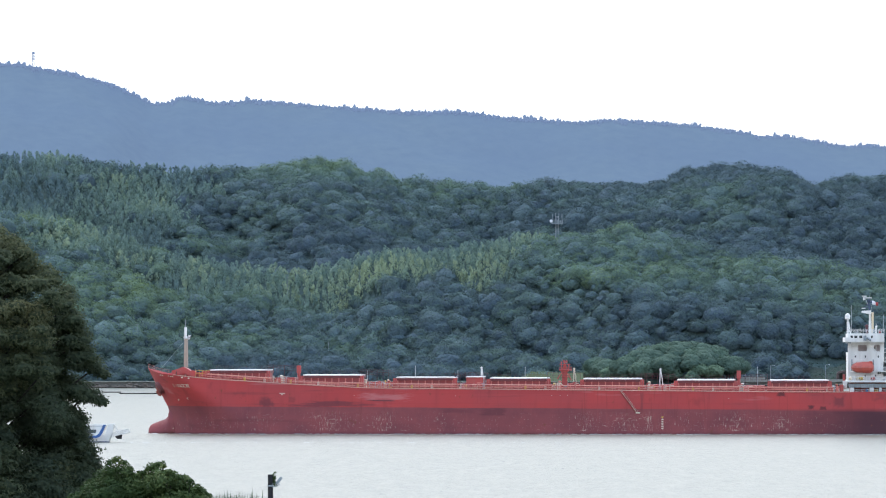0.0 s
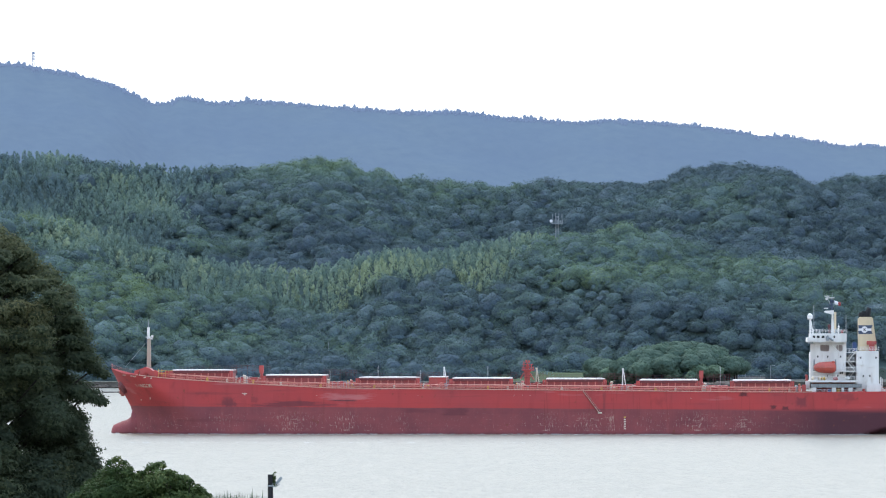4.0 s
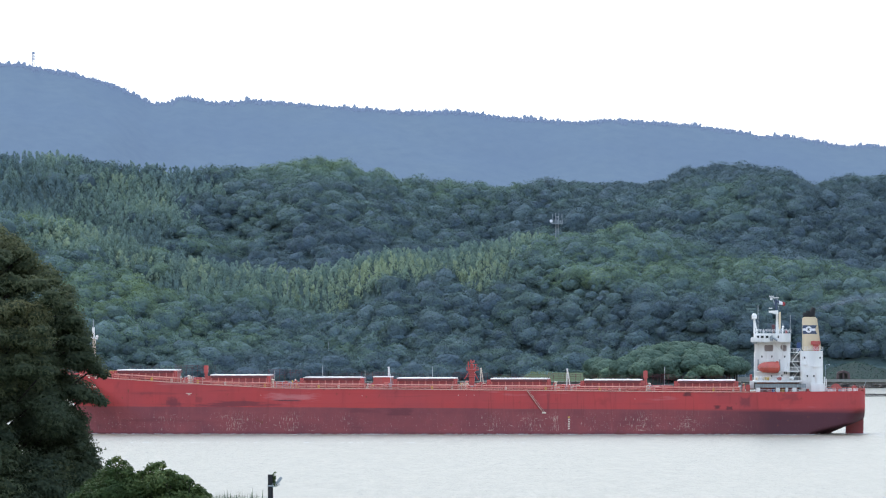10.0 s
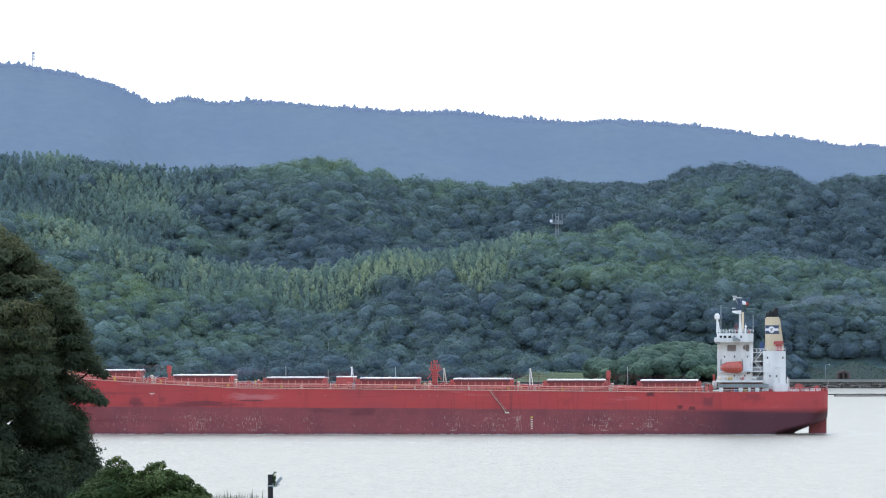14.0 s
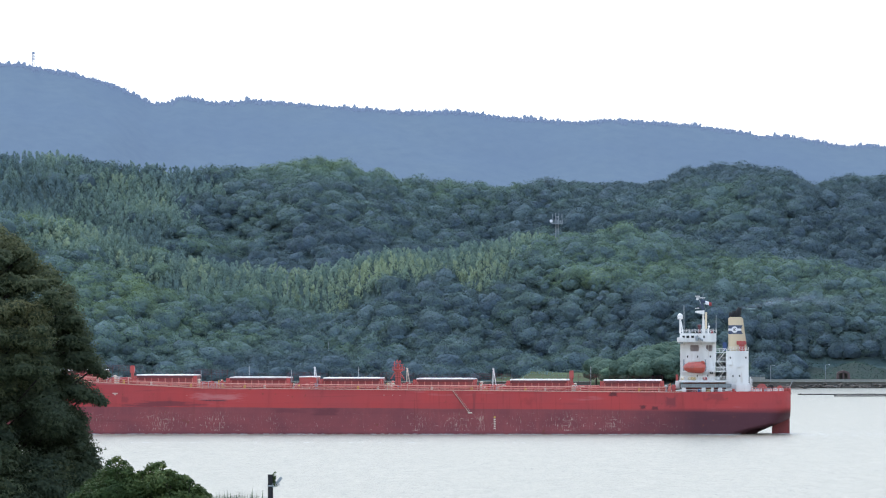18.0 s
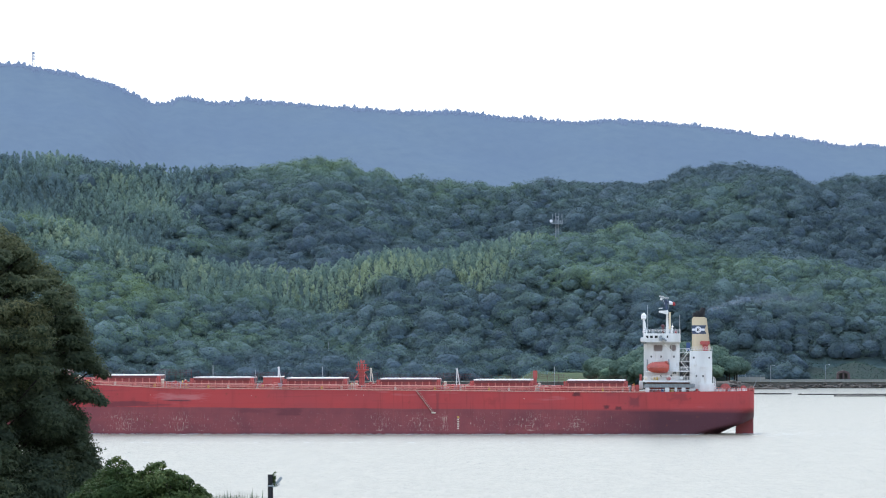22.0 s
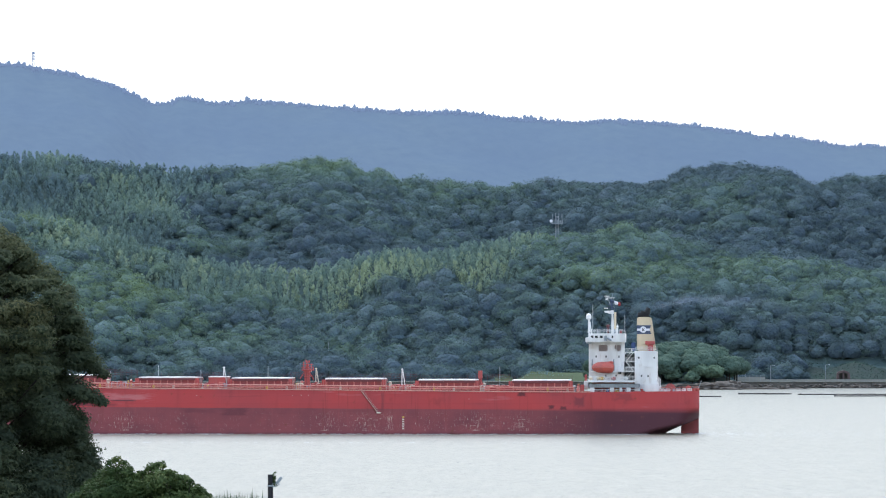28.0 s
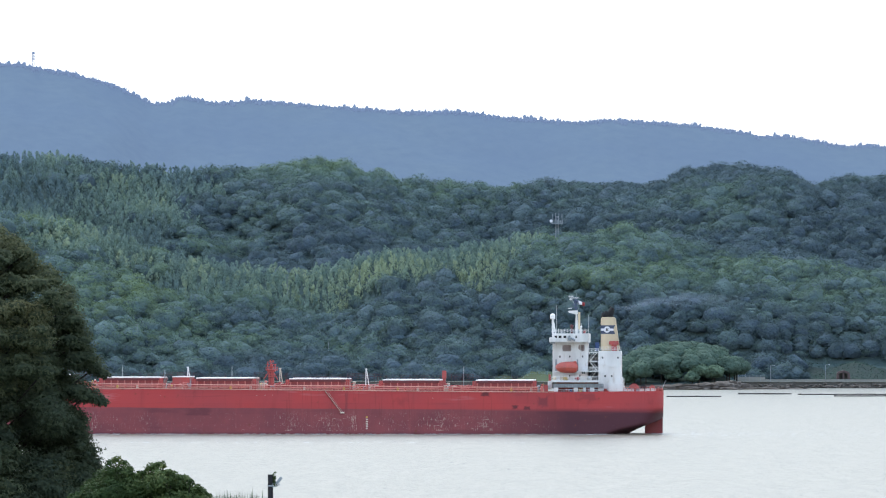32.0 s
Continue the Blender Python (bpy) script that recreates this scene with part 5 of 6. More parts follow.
# main deck: side rails and pipes, posts, houses, aerials
for k in range(7):
    u0 = 163 + 164.6 * k
    for ua, ub in ((u0 - 55 if k else 150, u0 + 4), (u0 + 4, u0 + 100), (u0 + 100, u0 + 110)):
        za, zb = float(deck_z(ua)), float(deck_z(ub))
        y = -14.75 if ua > 250 else -13.6
        n = max(2, int((ub - ua) / 14))
        rows = [((sx(ua), y, za + h), (sx(ub), y, zb + h), 0.06) for h in (0.1, 0.55, 0.95)]
        rows += [((sx(ua + (ub - ua) * i / n), y, za + (zb - za) * i / n - 0.5), (sx(ua + (ub - ua) * i / n), y, za + (zb - za) * i / n + 0.95), 0.05) for i in range(n + 1)]
        bars("side_rail", RED_LIGHT, ship, *rows)
    zc = float(deck_z(u0 + 52))
    for h, r in ((0.5, 0.14), (1.1, 0.12)):
        bars("deck_pipe", PIPE_TAN, ship, ((sx(u0 - 50 if k else u0 - 2), -13.0, zc + h if k else float(deck_z(u0)) + h), (sx(u0 + 112), -13.0, float(deck_z(u0 + 112)) + h), r), label="long pale deck pipe")
    for e in (-3, 0.5, 103, 106.5):
        zt = [14.8, 13.65, 13.1, 12.95, 12.8, 12.55, 12.45][k]
        boxes("end_post", RED, ship, (sx(u0 + e) - 0.2, sx(u0 + e) + 0.2, -11.2, -10.7, zc - 0.6, zt - 0.25))
    # cross-deck gear between the hatches
    r = random.Random(40 + k)
    for j in range(17 if k < 6 else 5):
        u = u0 + 110 + r.uniform(0, 48 if k < 6 else 10)
        h = r.uniform(0.9, 2.6)
        w = r.uniform(0.3, 1.0)
        zd = float(deck_z(u)) - 0.55
        y = r.uniform(-12, -4)
        mat = r.choice((RED, RED, RED, RED_LIGHT, YELLOW, MAST_CREAM, STEEL))
        bm = bmesh.new()
        if r.random() < 0.5:
            tube(bm, (sx(u), y, zd), (sx(u), y, zd + h), w * 0.35, n=10)
            ball(bm, (sx(u), y, zd + h), w * 0.5, 2, (1, 1, 0.5))
            part("deck_vent", bm, mat, ship)
        elif u < 1250:
            box(bm, sx(u) - w * 0.7, sx(u) + w * 0.7, y - 0.6, y + 0.6, zd, zd + h * 0.8, bevel=0.06)
            part("deck_locker", bm, mat, ship)
        else:
            bm.free()
    if k < 6:
        zd = float(deck_z(u0 + 134)) - 0.55
        boxes("pipe_rack", RED, ship, (sx(u0 + 109), sx(u0 + 159), -8.5, -8.1, zd + 0.9, zd + 1.15), (sx(u0 + 109), sx(u0 + 159), -8.5, -8.1, zd + 1.6, zd + 1.75), *[(sx(u0 + 110 + 6.9 * i), sx(u0 + 111 + 6.9 * i), -8.5, -8.1, zd, zd + 1.75) for i in range(8)])
        boxes("hatch_stow", RED, ship, (sx(u0 + 112), sx(u0 + 157), -2, 6, zd, zd + 1.9), bevel=0.1)
        zr = [15.9, 14.9, 14.3, 14.2, 14.0, 13.9][k]
        ua, ub = u0 + 102, u0 + 160
        rows = [((sx(ua), -6, zr - d), (sx(ub), -6, zr - d - 0.25), 0.03) for d in (0, 0.55, 1.1)]
        rows += [((sx(ua + (ub - ua) * i / 6), -6, zr - 2.6), (sx(ua + (ub - ua) * i / 6), -6, zr), 0.03) for i in range(7)]
        bars("cross_rail", DARK_RAIL, ship, *rows)
# far-side rail that shows over the hatches, stools under the pipes, coaming stays
for k in range(7):
    u0 = 163 + 164.6 * k
    ub = u0 + (162 if k < 6 else 104)
    zt = [14.8, 13.65, 13.1, 12.95, 12.8, 12.55, 12.45][k]
    n = 12
    rows = [((sx(u0), 12.5, zt + h), (sx(ub), 12.5, zt + h), 0.022) for h in (0.35, 0.8)]
    rows += [((sx(u0 + (ub - u0) * i / n), 12.5, zt - 3), (sx(u0 + (ub - u0) * i / n), 12.5, zt + 0.8), 0.022) for i in range(n + 1)]
    bars("far_rail", DARK_RAIL, ship, *rows)
    for e in (-1.5, 105.5):
        zd = float(deck_z(u0 + e)) - 0.5
        boxes("coaming_stay", RED, ship, (sx(u0 + e) - 0.55, sx(u0 + e) + 0.55, -12.6, -11.3, zd, zd + 1.75), bevel=0.06)
    for i in range(6):
        u = u0 + 8 + 17.5 * i
        zd = float(deck_z(u)) - 0.5
        boxes("pipe_stool", RED, ship, (sx(u) - 0.12, sx(u) + 0.12, -13.2, -12.8, zd, zd + 1.15))
        if i % 2:
            boxes("valve_chest", (YELLOW, RED_LIGHT, MAST_CREAM)[(i + k) % 3], ship, (sx(u) + 0.3, sx(u) + 0.75, -13.9, -13.4, zd + 0.1, zd + 1.3), bevel=0.05)
    if k < 6:
        r = random.Random(90 + k)
        for i in range(12):
            u = u0 + 109 + r.uniform(0, 46)
            zd = float(deck_z(u)) - 0.5
            h = r.uniform(0.5, 1.5)
            w = r.uniform(3, 9)
            bars("cross_pipe", r.choice((MAST_CREAM, RED_LIGHT, RED, STEEL)), ship, ((sx(u), -14.0, zd), (sx(u), -14.0, zd + h + 0.7), 0.07), ((sx(u), -14.0, zd + h + 0.7), (sx(u + w), -14.0, zd + h + 0.7 + r.uniform(-0.5, 0.2)), 0.07), label="small pale deck pipe")
for u, vt, vb in ((320.5, 648, 661.5), (1095.5, 657, 671)):
    ubox("vent_trunk", RED, u - 3.8, u + 3.8, vt, vb, -9, -8, 0.08)
    ubar("vent_stem", RED, ((u, -8.5, 690), (u, -8.5, vb), 0.35))
ubox("deck_house", RED, 616, 646, 669, 685, -9, 6, 0.08)
ubox("house_roof", HATCH_TOP, 615.5, 646.5, 667.3, 669, -9.2, 6.2, 0.03, "pale roof")
for u, vt, m in ((643, 650, WHITE), (806, 652, MAST_CREAM), (958, 653, WHITE)):
    ubar("derrick_post", m, ((u - 1.2, -8, 684), (u - 0.5, -8, vt), 0.13), ((u + 4.6, -8, 684), (u, -8, vt), 0.12), ((u - 2.5, -8, vt + 1.5), (u + 1.5, -8, vt + 1.5), 0.12))
for u, vt in ((525, 648), (719, 650), (1129, 650), (440, 657), (600, 656)):
    ubar("lamp_pole", STEEL, ((u, -5, 684), (u, -5, vt), 0.06))
# crane tower
bm = bmesh.new()
box(bm, sx(784), sx(793.5), -6, -4.2, sz(684), sz(658), bevel=0.05)
box(bm, sx(782), sx(796), -6.2, -4.0, sz(659), sz(656), bevel=0.05)
box(bm, sx(786.5), sx(791.5), -5.8, -4.4, sz(656), sz(645), bevel=0.05)
tower = part("unloading_tower", bm, RED, ship, "red unloading crane tower amidships")
ubar("tower_frame", RED, ((783, -6.3, 656), (783, -6.3, 641), 0.12), ((796, -6.3, 657), (796, -6.3, 646), 0.12), ((787, -5, 643), (787, -5, 638), 0.2), ((792, -5, 643), (792, -5, 639), 0.2), ((779, -6.3, 656), (801, -6.3, 656), 0.14), ((779, -6.3, 651), (801, -6.3, 651), 0.07), ((780, -6.3, 646), (799, -6.3, 646), 0.07), ((784, -6.2, 656), (791, -6.2, 640), 0.08), ((795, -6.2, 656), (787, -6.2, 640), 0.08), ((780, -6.3, 656), (780, -6.3, 651), 0.06), ((800, -6.3, 656), (800, -6.3, 651), 0.06), ((776, -6.2, 672), (784, -6.2, 660), 0.12), ((801, -6.2, 674), (794, -6.2, 662), 0.12), ((783, -6.2, 668), (795, -6.2, 668), 0.1), parent=tower)
for u in (776, 779.5, 800, 805, 812):
    ubox("winch", RED, u - 2, u + 3, 675 + (u % 3) * 2, 687, -9, -6, 0.15, parent=tower)
# accommodation ladder and draught marks
ubar("gangway", MAST_RUST, ((888.5, -15.3, 692.5), (917, -15.3, 731), 0.075), ((890.5, -15.3, 691), (919, -15.3, 729.5), 0.035), label="rusty accommodation ladder slung down the side")
ubar("gangway_foot", MAST_CREAM, ((915, -15.3, 731.5), (922, -15.3, 731.5), 0.18))
ubar("gangway_side", DECK_RED, ((887.5, -15.15, 693.5), (915.8, -15.15, 731.8), 0.06))
for k in range(6):
    boxes("draught_mark", MAST_CREAM if k else YELLOW, ship, (sx(960), sx(963.5), -15.09, -15.0, sz(738 + k * 4 + 2.3), sz(738 + k * 4)))
for u, v in ((420, 700), (598, 701), (767, 700), (782, 700), (795, 700), (1077, 706)):
    boxes("hull_fitting", LETTER_WHITE, ship, (sx(u), sx(u + 1.2), -15.09, -15.0, sz(v + 1), sz(v)))

# quarterdeck gear
for u, r in ((1430, 0.95), (1446, 0.7), (1462, 0.55)):
    zd = float(deck_z(u)) - 0.5
    bm = bmesh.new()
    tube(bm, (sx(u), -9.5, zd + 1.1), (sx(u), -6.5, zd + 1.1), r, n=14)
    tube(bm, (sx(u), -9.8, zd + 1.1), (sx(u), -9.5, zd + 1.1), r * 1.25, n=14)
    box(bm, sx(u) - 0.6, sx(u) + 0.6, -9, -7, zd, zd + 0.9)
    part("mooring_winch", bm, BLACK if r == 0.7 and u < 1450 else RED, ship)
for u in (1416, 1424, 1442, 1452, 1462, 1471, 1475):
    zd = float(deck_z(u)) - 0.5
    bm = bmesh.new()
    tube(bm, (sx(u), -12, zd), (sx(u), -12, zd + 1.1), 0.28, n=10)
    tube(bm, (sx(u + 4), -12, zd), (sx(u + 4), -12, zd + 1.1), 0.28, n=10)
    part("bollard", bm, RED if u % 2 else WHITE, ship)
ubar("ensign_staff", STEEL, ((1478, 0, 692), (1485, 0, 675), 0.09))
rows = []
for k in range(11):
    u = 1412 + k * 6.8
    zd = float(deck_z(u))
    rows += [((sx(u), -12.6, zd - 0.4), (sx(u), -12.6, zd + 0.9), 0.04)]
rows += [((sx(1412), -12.6, float(deck_z(1412)) + h), (sx(1480), -12.6, 10.0 + h), 0.04) for h in (0.4, 0.9)]
bars("stern_rail", RED_LIGHT, ship, *rows)

# ---- broken water where hull and sea meet, and white flecks for sun glints ----
def fleck_patch(name, spots, seed, label):
    """Thin flat white flecks lying on the water, for foam and for sun glints. spots: x, y, length, width."""
    rng = np.random.RandomState(seed)
    vs, fs = [], []
    for x, y, ln, wd in spots:
        n = 9
        a = np.linspace(0, math.tau, n, endpoint=False)
        r = rng.uniform(0.6, 1.0, n)
        o = len(vs)
        vs += [(x + ln * rr * math.cos(t), y + wd * rr * math.sin(t), 0.03) for t, rr in zip(a, r)]
        vs.append((x, y, 0.12))
        fs += [(o + k, o + (k + 1) % n, o + n) for k in range(n)]
    ob = new(name, mesh_np(name, vs, fs, FOAM_GLINT))
    return tagged(ob, label, "foam", kind="stuff")


r = np.random.RandomState(12)
spots = []
for k in range(460):
    u = r.uniform(45, 1485)
    spots.append((sx(u), -float(half_beam(min(max(u, 90), 1420), 0.02)) - r.exponential(1.6) - 0.2, r.uniform(0.12, 0.75), r.uniform(0.08, 0.4)))
# flecks astern stand in for sun glints on the water
for k in range(260):
    spots.append((sx(1482) + r.exponential(26), -10 + r.normal(0, 24), r.uniform(0.06, 0.3), r.uniform(0.1, 0.3)))
hull_foam_glints = fleck_patch("hull_foam_glints", spots, 4, "white flecks along the ship's waterline and astern, foam and stand-ins for sun glints")
hull_foam_glints.parent = ship
hull_foam_glints.name = "hull_foam_glints"
for key in ("category", "kind"):
    if key in hull_foam_glints:
        del hull_foam_glints[key]
spots = []
for k in range(110):
    d = 95 * r.uniform() ** 1.3
    if math.sin(d * 0.55) + math.sin(d * 1.7) < -0.35:
        continue
    spots.append((-66 + d, 1421 - 0.05 * d + r.normal(0, 1.6), r.uniform(0.06, 0.45), r.uniform(0.03, 0.14)))
fleck_patch("wake_foam", spots, 5, "broken white wake trailing behind the small boat")

# ---- the small landing boat ----
BOAT_Y = 1428.0
boat = thing("landing_boat", "white and blue passenger boat with a raised lattice ramp", "boat", pose(0, BOAT_Y, 0))
bm = bmesh.new()
hull_rows = [(-17.5, 0.3, 2.2), (-15.5, 1.7, 1.9), (-12, 2.4, 1.6), (-4, 2.5, 1.5), (-2.2, 2.3, 1.9)]
rings = []
for x0, w, top in hull_rows:
    rings.append([bm.verts.new(p) for p in ((x0, -w, top), (x0 * 0.985, -w * 0.75, -0.5), (x0 * 0.985, w * 0.75, -0.5), (x0, w, top))])
for a, b in zip(rings, rings[1:]):
    for k in range(4):
        bm.faces.new((a[k], a[(k + 1) % 4], b[(k + 1) % 4], b[k]))
bm.faces.new(rings[0])
bm.faces.new(rings[-1][::-1])
part("hull", bm, WHITE, boat)
bm = bmesh.new()
prism(bm, [(-14, 1.4), (-4.0, 1.4), (-2.7, 3.75), (-3.6, 3.85), (-12.5, 3.6), (-14.5, 2.7)], -2.1, 2.1)
cabin = part("cabin", bm, WHITE, boat)
CABIN_GLASS = plain("grey_cabin_glass", (0.09, 0.11, 0.12), 0.15)
for k in range(5):
    boxes("window", CABIN_GLASS, cabin, (-14 + k * 1.85, -12.3 + k * 1.85, -2.14, -2.06, 1.95, 2.7), bevel=0.02)
boxes("roof_edge", STEEL, cabin, (-12.6, -3.2, -2.16, -2.1, 3.35, 3.42))
bm = bmesh.new()
prism(bm, [(-15.2, 0.95), (-4.7, 0.95), (-4.0, 1.25), (-3.6, 1.9), (-2.75, 3.72), (-3.35, 3.72), (-4.2, 2.0), (-4.8, 1.45), (-15.2, 1.45)], -2.62, -2.5)
part("blue_stripe", bm, BLUE, boat, "broad blue stripe that sweeps up")
bm = bmesh.new()
prism(bm, [(-3.3, 0.5), (-2.1, 0.5), (-1.15, 3.85), (-2.4, 3.85)], -2.0, 2.0)
part("end_panel", bm, WHITE, boat)
rows = []
for y in (-1.4, 1.4):
    rows += [((-2.0, y, 1.1), (2.1, y, 2.1), 0.09), ((-2.0, y, 2.0), (1.7, y, 2.8), 0.06), ((-1.2, y, 3.7), (-1.9, y, 1.2), 0.08), ((-1.15, y, 3.6), (-0.2, y, 2.2), 0.04), ((2.1, y, 2.1), (1.7, y, 2.8), 0.05)]
    rows += [((-2.0 + 0.45 * k, y, 1.1 + 0.11 * k), (-2.0 + 0.45 * k, y, 2.0 + 0.097 * k), 0.05) for k in range(9)]
    rows += [((-2.0 + 0.45 * k, y, 1.1 + 0.11 * k), (-1.55 + 0.45 * k, y, 2.1 + 0.097 * k), 0.04) for k in range(8)]
rows += [((-2.0 + 0.5 * k, -1.4, 1.1 + 0.122 * k), (-2.0 + 0.5 * k, 1.4, 1.1 + 0.122 * k), 0.06) for k in range(9)]
bars("ramp", WHITE, boat, *rows, label="raised lattice boarding ramp")
bm = bmesh.new()
prism(bm, [(-1.0, 1.3), (-0.5, 0.75), (0.35, 0.65), (0.5, 1.65)], -1.0, 1.0)
part("ramp_float", bm, BLACK, boat)
boxes("skirt", NAVY, boat, (-15.5, -2.2, -2.3, 2.3, -0.3, 0.22))

# ---- exhaust smoke: soft rounds of thin vapour in drifting puffs ----
def smoke_mat():
    m, nt, bs, out = mat_base("thin_smoke")
    bs.inputs["Base Color"].default_value = (0.35, 0.42, 0.53, 1)
    bs.inputs["Roughness"].default_value = 1.0
    bs.inputs["Specular IOR Level"].default_value = 0.0
    at = nt.nodes.new("ShaderNodeAttribute")
    at.attribute_name = "tone"
    soft = calc(nt, "POWER", at.outputs["Fac"], 1.6)
    wisp = ramp(nt, noise_at(nt, 0.35, 4, (1, 1, 1.6)), [(0.3, (0.25, 0.25, 0.25)), (0.64, (1, 1, 1))])
    nt.links.new(calc(nt, "MULTIPLY", calc(nt, "MULTIPLY", soft, wisp), 0.95), bs.inputs["Alpha"])
    return m


SMOKE = smoke_mat()
smoke = thing("exhaust_smoke", "thin grey-blue exhaust smoke trailing from the funnel", "smoke", pose(0, SHIP_Y, 0, 0, 0, HEADING))
puffs = []
r = np.random.RandomState(31)
for k in range(20):
    s = k / 19
    vs, fs, ts = [], [], []
    for j in range(1):
        size = (0.8 + 1.9 * s) * r.uniform(0.75, 1.25)
        c = r.normal(size=3) * np.array([0.4, 0.5 + s, 0.12 + 0.5 * s])
        tilt = r.uniform(-0.35, 0.35, 2)
        o = len(vs)
        strength = (0.16 + 0.44 * math.sin(math.pi * (0.38 + 0.61 * s))) * r.uniform(0.7, 1.0)
        vs.append(tuple(c))
        ts.append(strength)
        for ring, share in ((0.5, 0.62), (1.0, 0.0)):
            for a in np.linspace(0, math.tau, 16, endpoint=False):
                wob = size * ring * (1 + 0.2 * math.sin(3 * a + j))
                dx, dz = 1.7 * wob * math.cos(a), 0.7 * wob * math.sin(a)
                vs.append((c[0] + dx, c[1] + tilt[0] * dx + tilt[1] * dz, c[2] + dz))
                ts.append(strength * share)
        for a in range(16):
            b = (a + 1) % 16
            fs += [(o, o + 1 + a, o + 1 + b), (o + 1 + a, o + 17 + a, o + 17 + b), (o + 1 + a, o + 17 + b, o + 1 + b)]
    p = new("puff", mesh_np("puff", vs, fs, SMOKE, ts))
    p.parent = smoke
    home = Vector((sx(1392) + 27 * s ** 1.25, -5.5, sz(547) + 2.6 * math.sin(s * 2.2) - 1.2 * s * s))
    p.matrix_local = Matrix.Translation(home)
    puffs.append((p, home, s))

# ---- masts on the hills ----
def lattice(name, label, category, at, high, w0, w1, rungs, r, material):
    t = thing(name, label, category, at)
    corners = ((-1, -1), (1, -1), (1, 1), (-1, 1))
    for cx, cy in corners:
        bars("leg", material, t, ((cx * w0, cy * w0, -4), (cx * w1, cy * w1, high), r), n=5)
    for k in range(rungs):
        z0, z1 = high * k / rungs, high * (k + 1) / rungs
        wa, wb = w0 + (w1 - w0) * k / rungs, w0 + (w1 - w0) * (k + 1) / rungs
        rows = []
        for i in range(4):
            (ax, ay), (bx2, by2) = corners[i], corners[(i + 1) % 4]
            rows += [((ax * wa, ay * wa, z0), (bx2 * wb, by2 * wb, z1), r * 0.7), ((ax * wb, ay * wb, z1), (bx2 * wb, by2 * wb, z1), r * 0.7)]
        bars("bracing", material, t, *rows, n=4)
    return t


PALE_STEEL = plain("pale_mast_paint", (0.25, 0.28, 0.31), 0.6, 0.0)
am = lattice("antenna_mast", "grey lattice radio mast with a round aerial platform", "mast", pose(59.7, 3547, 78.4), 10.1, 0.9, 0.7, 5, 0.14, PALE_STEEL)
boxes("platform", PALE_STEEL, am, (-2.9, 2.9, -2.9, 2.9, 6.2, 6.45))
boxes("rail_band", PALE_STEEL, am, (-2.9, 2.9, -2.95, -2.85, 7.5, 7.65), (-2.9, 2.9, -2.95, -2.85, 6.9, 7.0))
for k in range(7):
    boxes("panel_aerial", PALE_STEEL, am, (-2.7 + k * 0.88, -2.35 + k * 0.88, -3.2, -2.95, 6.2, 8.2))
for xx in (-2.4, -0.8, 0.9, 2.5):
    bars("whip", PALE_STEEL, am, ((xx, -2, 6.3), (xx, -2, 11.3 + 0.5 * (abs(xx) < 1)), 0.12))
bm = bmesh.new()
tube(bm, (-3.2, -3.0, 7.6), (-3.2, -3.5, 7.6), 0.7, 0.8, n=14)
part("dish", bm, CLOTH_WHITE, am)
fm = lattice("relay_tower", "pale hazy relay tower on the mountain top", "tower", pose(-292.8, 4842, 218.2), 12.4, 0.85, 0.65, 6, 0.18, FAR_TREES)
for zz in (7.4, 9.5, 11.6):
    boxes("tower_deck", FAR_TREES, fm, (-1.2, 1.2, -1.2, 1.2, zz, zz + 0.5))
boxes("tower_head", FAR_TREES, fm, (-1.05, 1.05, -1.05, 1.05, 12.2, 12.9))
pole_kind = thing("utility_pole", "thin grey utility pole among the trees", "pole", pose(-81.0, 3527, float(land(-81.0, 3527))), group="hillside poles")
bars("shaft", PALE_STEEL, pole_kind, ((0, 0, -1), (0, 0, 14.5), 0.1))
bars("crossarm", PALE_STEEL, pole_kind, ((-0.9, 0, 13.9), (0.9, 0, 13.9), 0.07))
for xx, yy in ((-154, 3414), (-57.6, 3414)):
    copy_thing(pole_kind, pose(xx, yy, float(land(xx, yy)) - 3))

# ---- the far shore ----
SHORE = 3324.0
wall = new("sea_wall")
tagged(wall, "stained concrete sea wall along the far shore", "wall", kind="structure")
for k in range(46):
    x0 = -290 + 12.5 * k
    if 66 < x0 < 128:
        continue
    boxes("wall_block", CONCRETE_DARK, wall, (x0, x0 + 12.3, SHORE - 2.6 + 0.2 * (k % 2), SHORE + 1, -2, 2.9 + 0.06 * ((k * 7) % 3)), bevel=0.06)
    boxes("coping", CONCRETE, wall, (x0, x0 + 12.42, SHORE - 3, SHORE + 1.3, 3.0, 3.3))
parapet = boxes("parapet_wall", CONCRETE, None, (143, 158, SHORE + 1.5, SHORE + 2.4, 2.6, 5.4), (158, 262, SHORE + 24, SHORE + 24.5, 2.5, 4.2), bevel=0.05)
tagged(parapet, "pale concrete parapet above the shore", "wall", kind="structure")

r = np.random.RandomState(77)
cv, cf = ico(2)
vs, fs, base = [], [], 0
for k in range(900):
    x0 = r.uniform(-230, 262)
    if 66 < x0 < 143:
        continue
    s = r.uniform(0.25, 0.9)
    out = abs(r.normal(0, 4.5))
    v = cv * (1 + 0.35 * (r.rand(len(cv), 1) - 0.5)) * np.array([s * r.uniform(0.9, 1.8), s, s * 0.7]) + np.array([x0, SHORE - 3.4 - out, r.uniform(0.1, 0.7) + 1.5 * math.exp(-out / 2.5)])
    vs.append(v)
    fs.append(cf + base)
    base += len(cv)
riprap = new("shore_rubble", mesh_np("shore_rubble", np.concatenate(vs), np.concatenate(fs), ROCK))
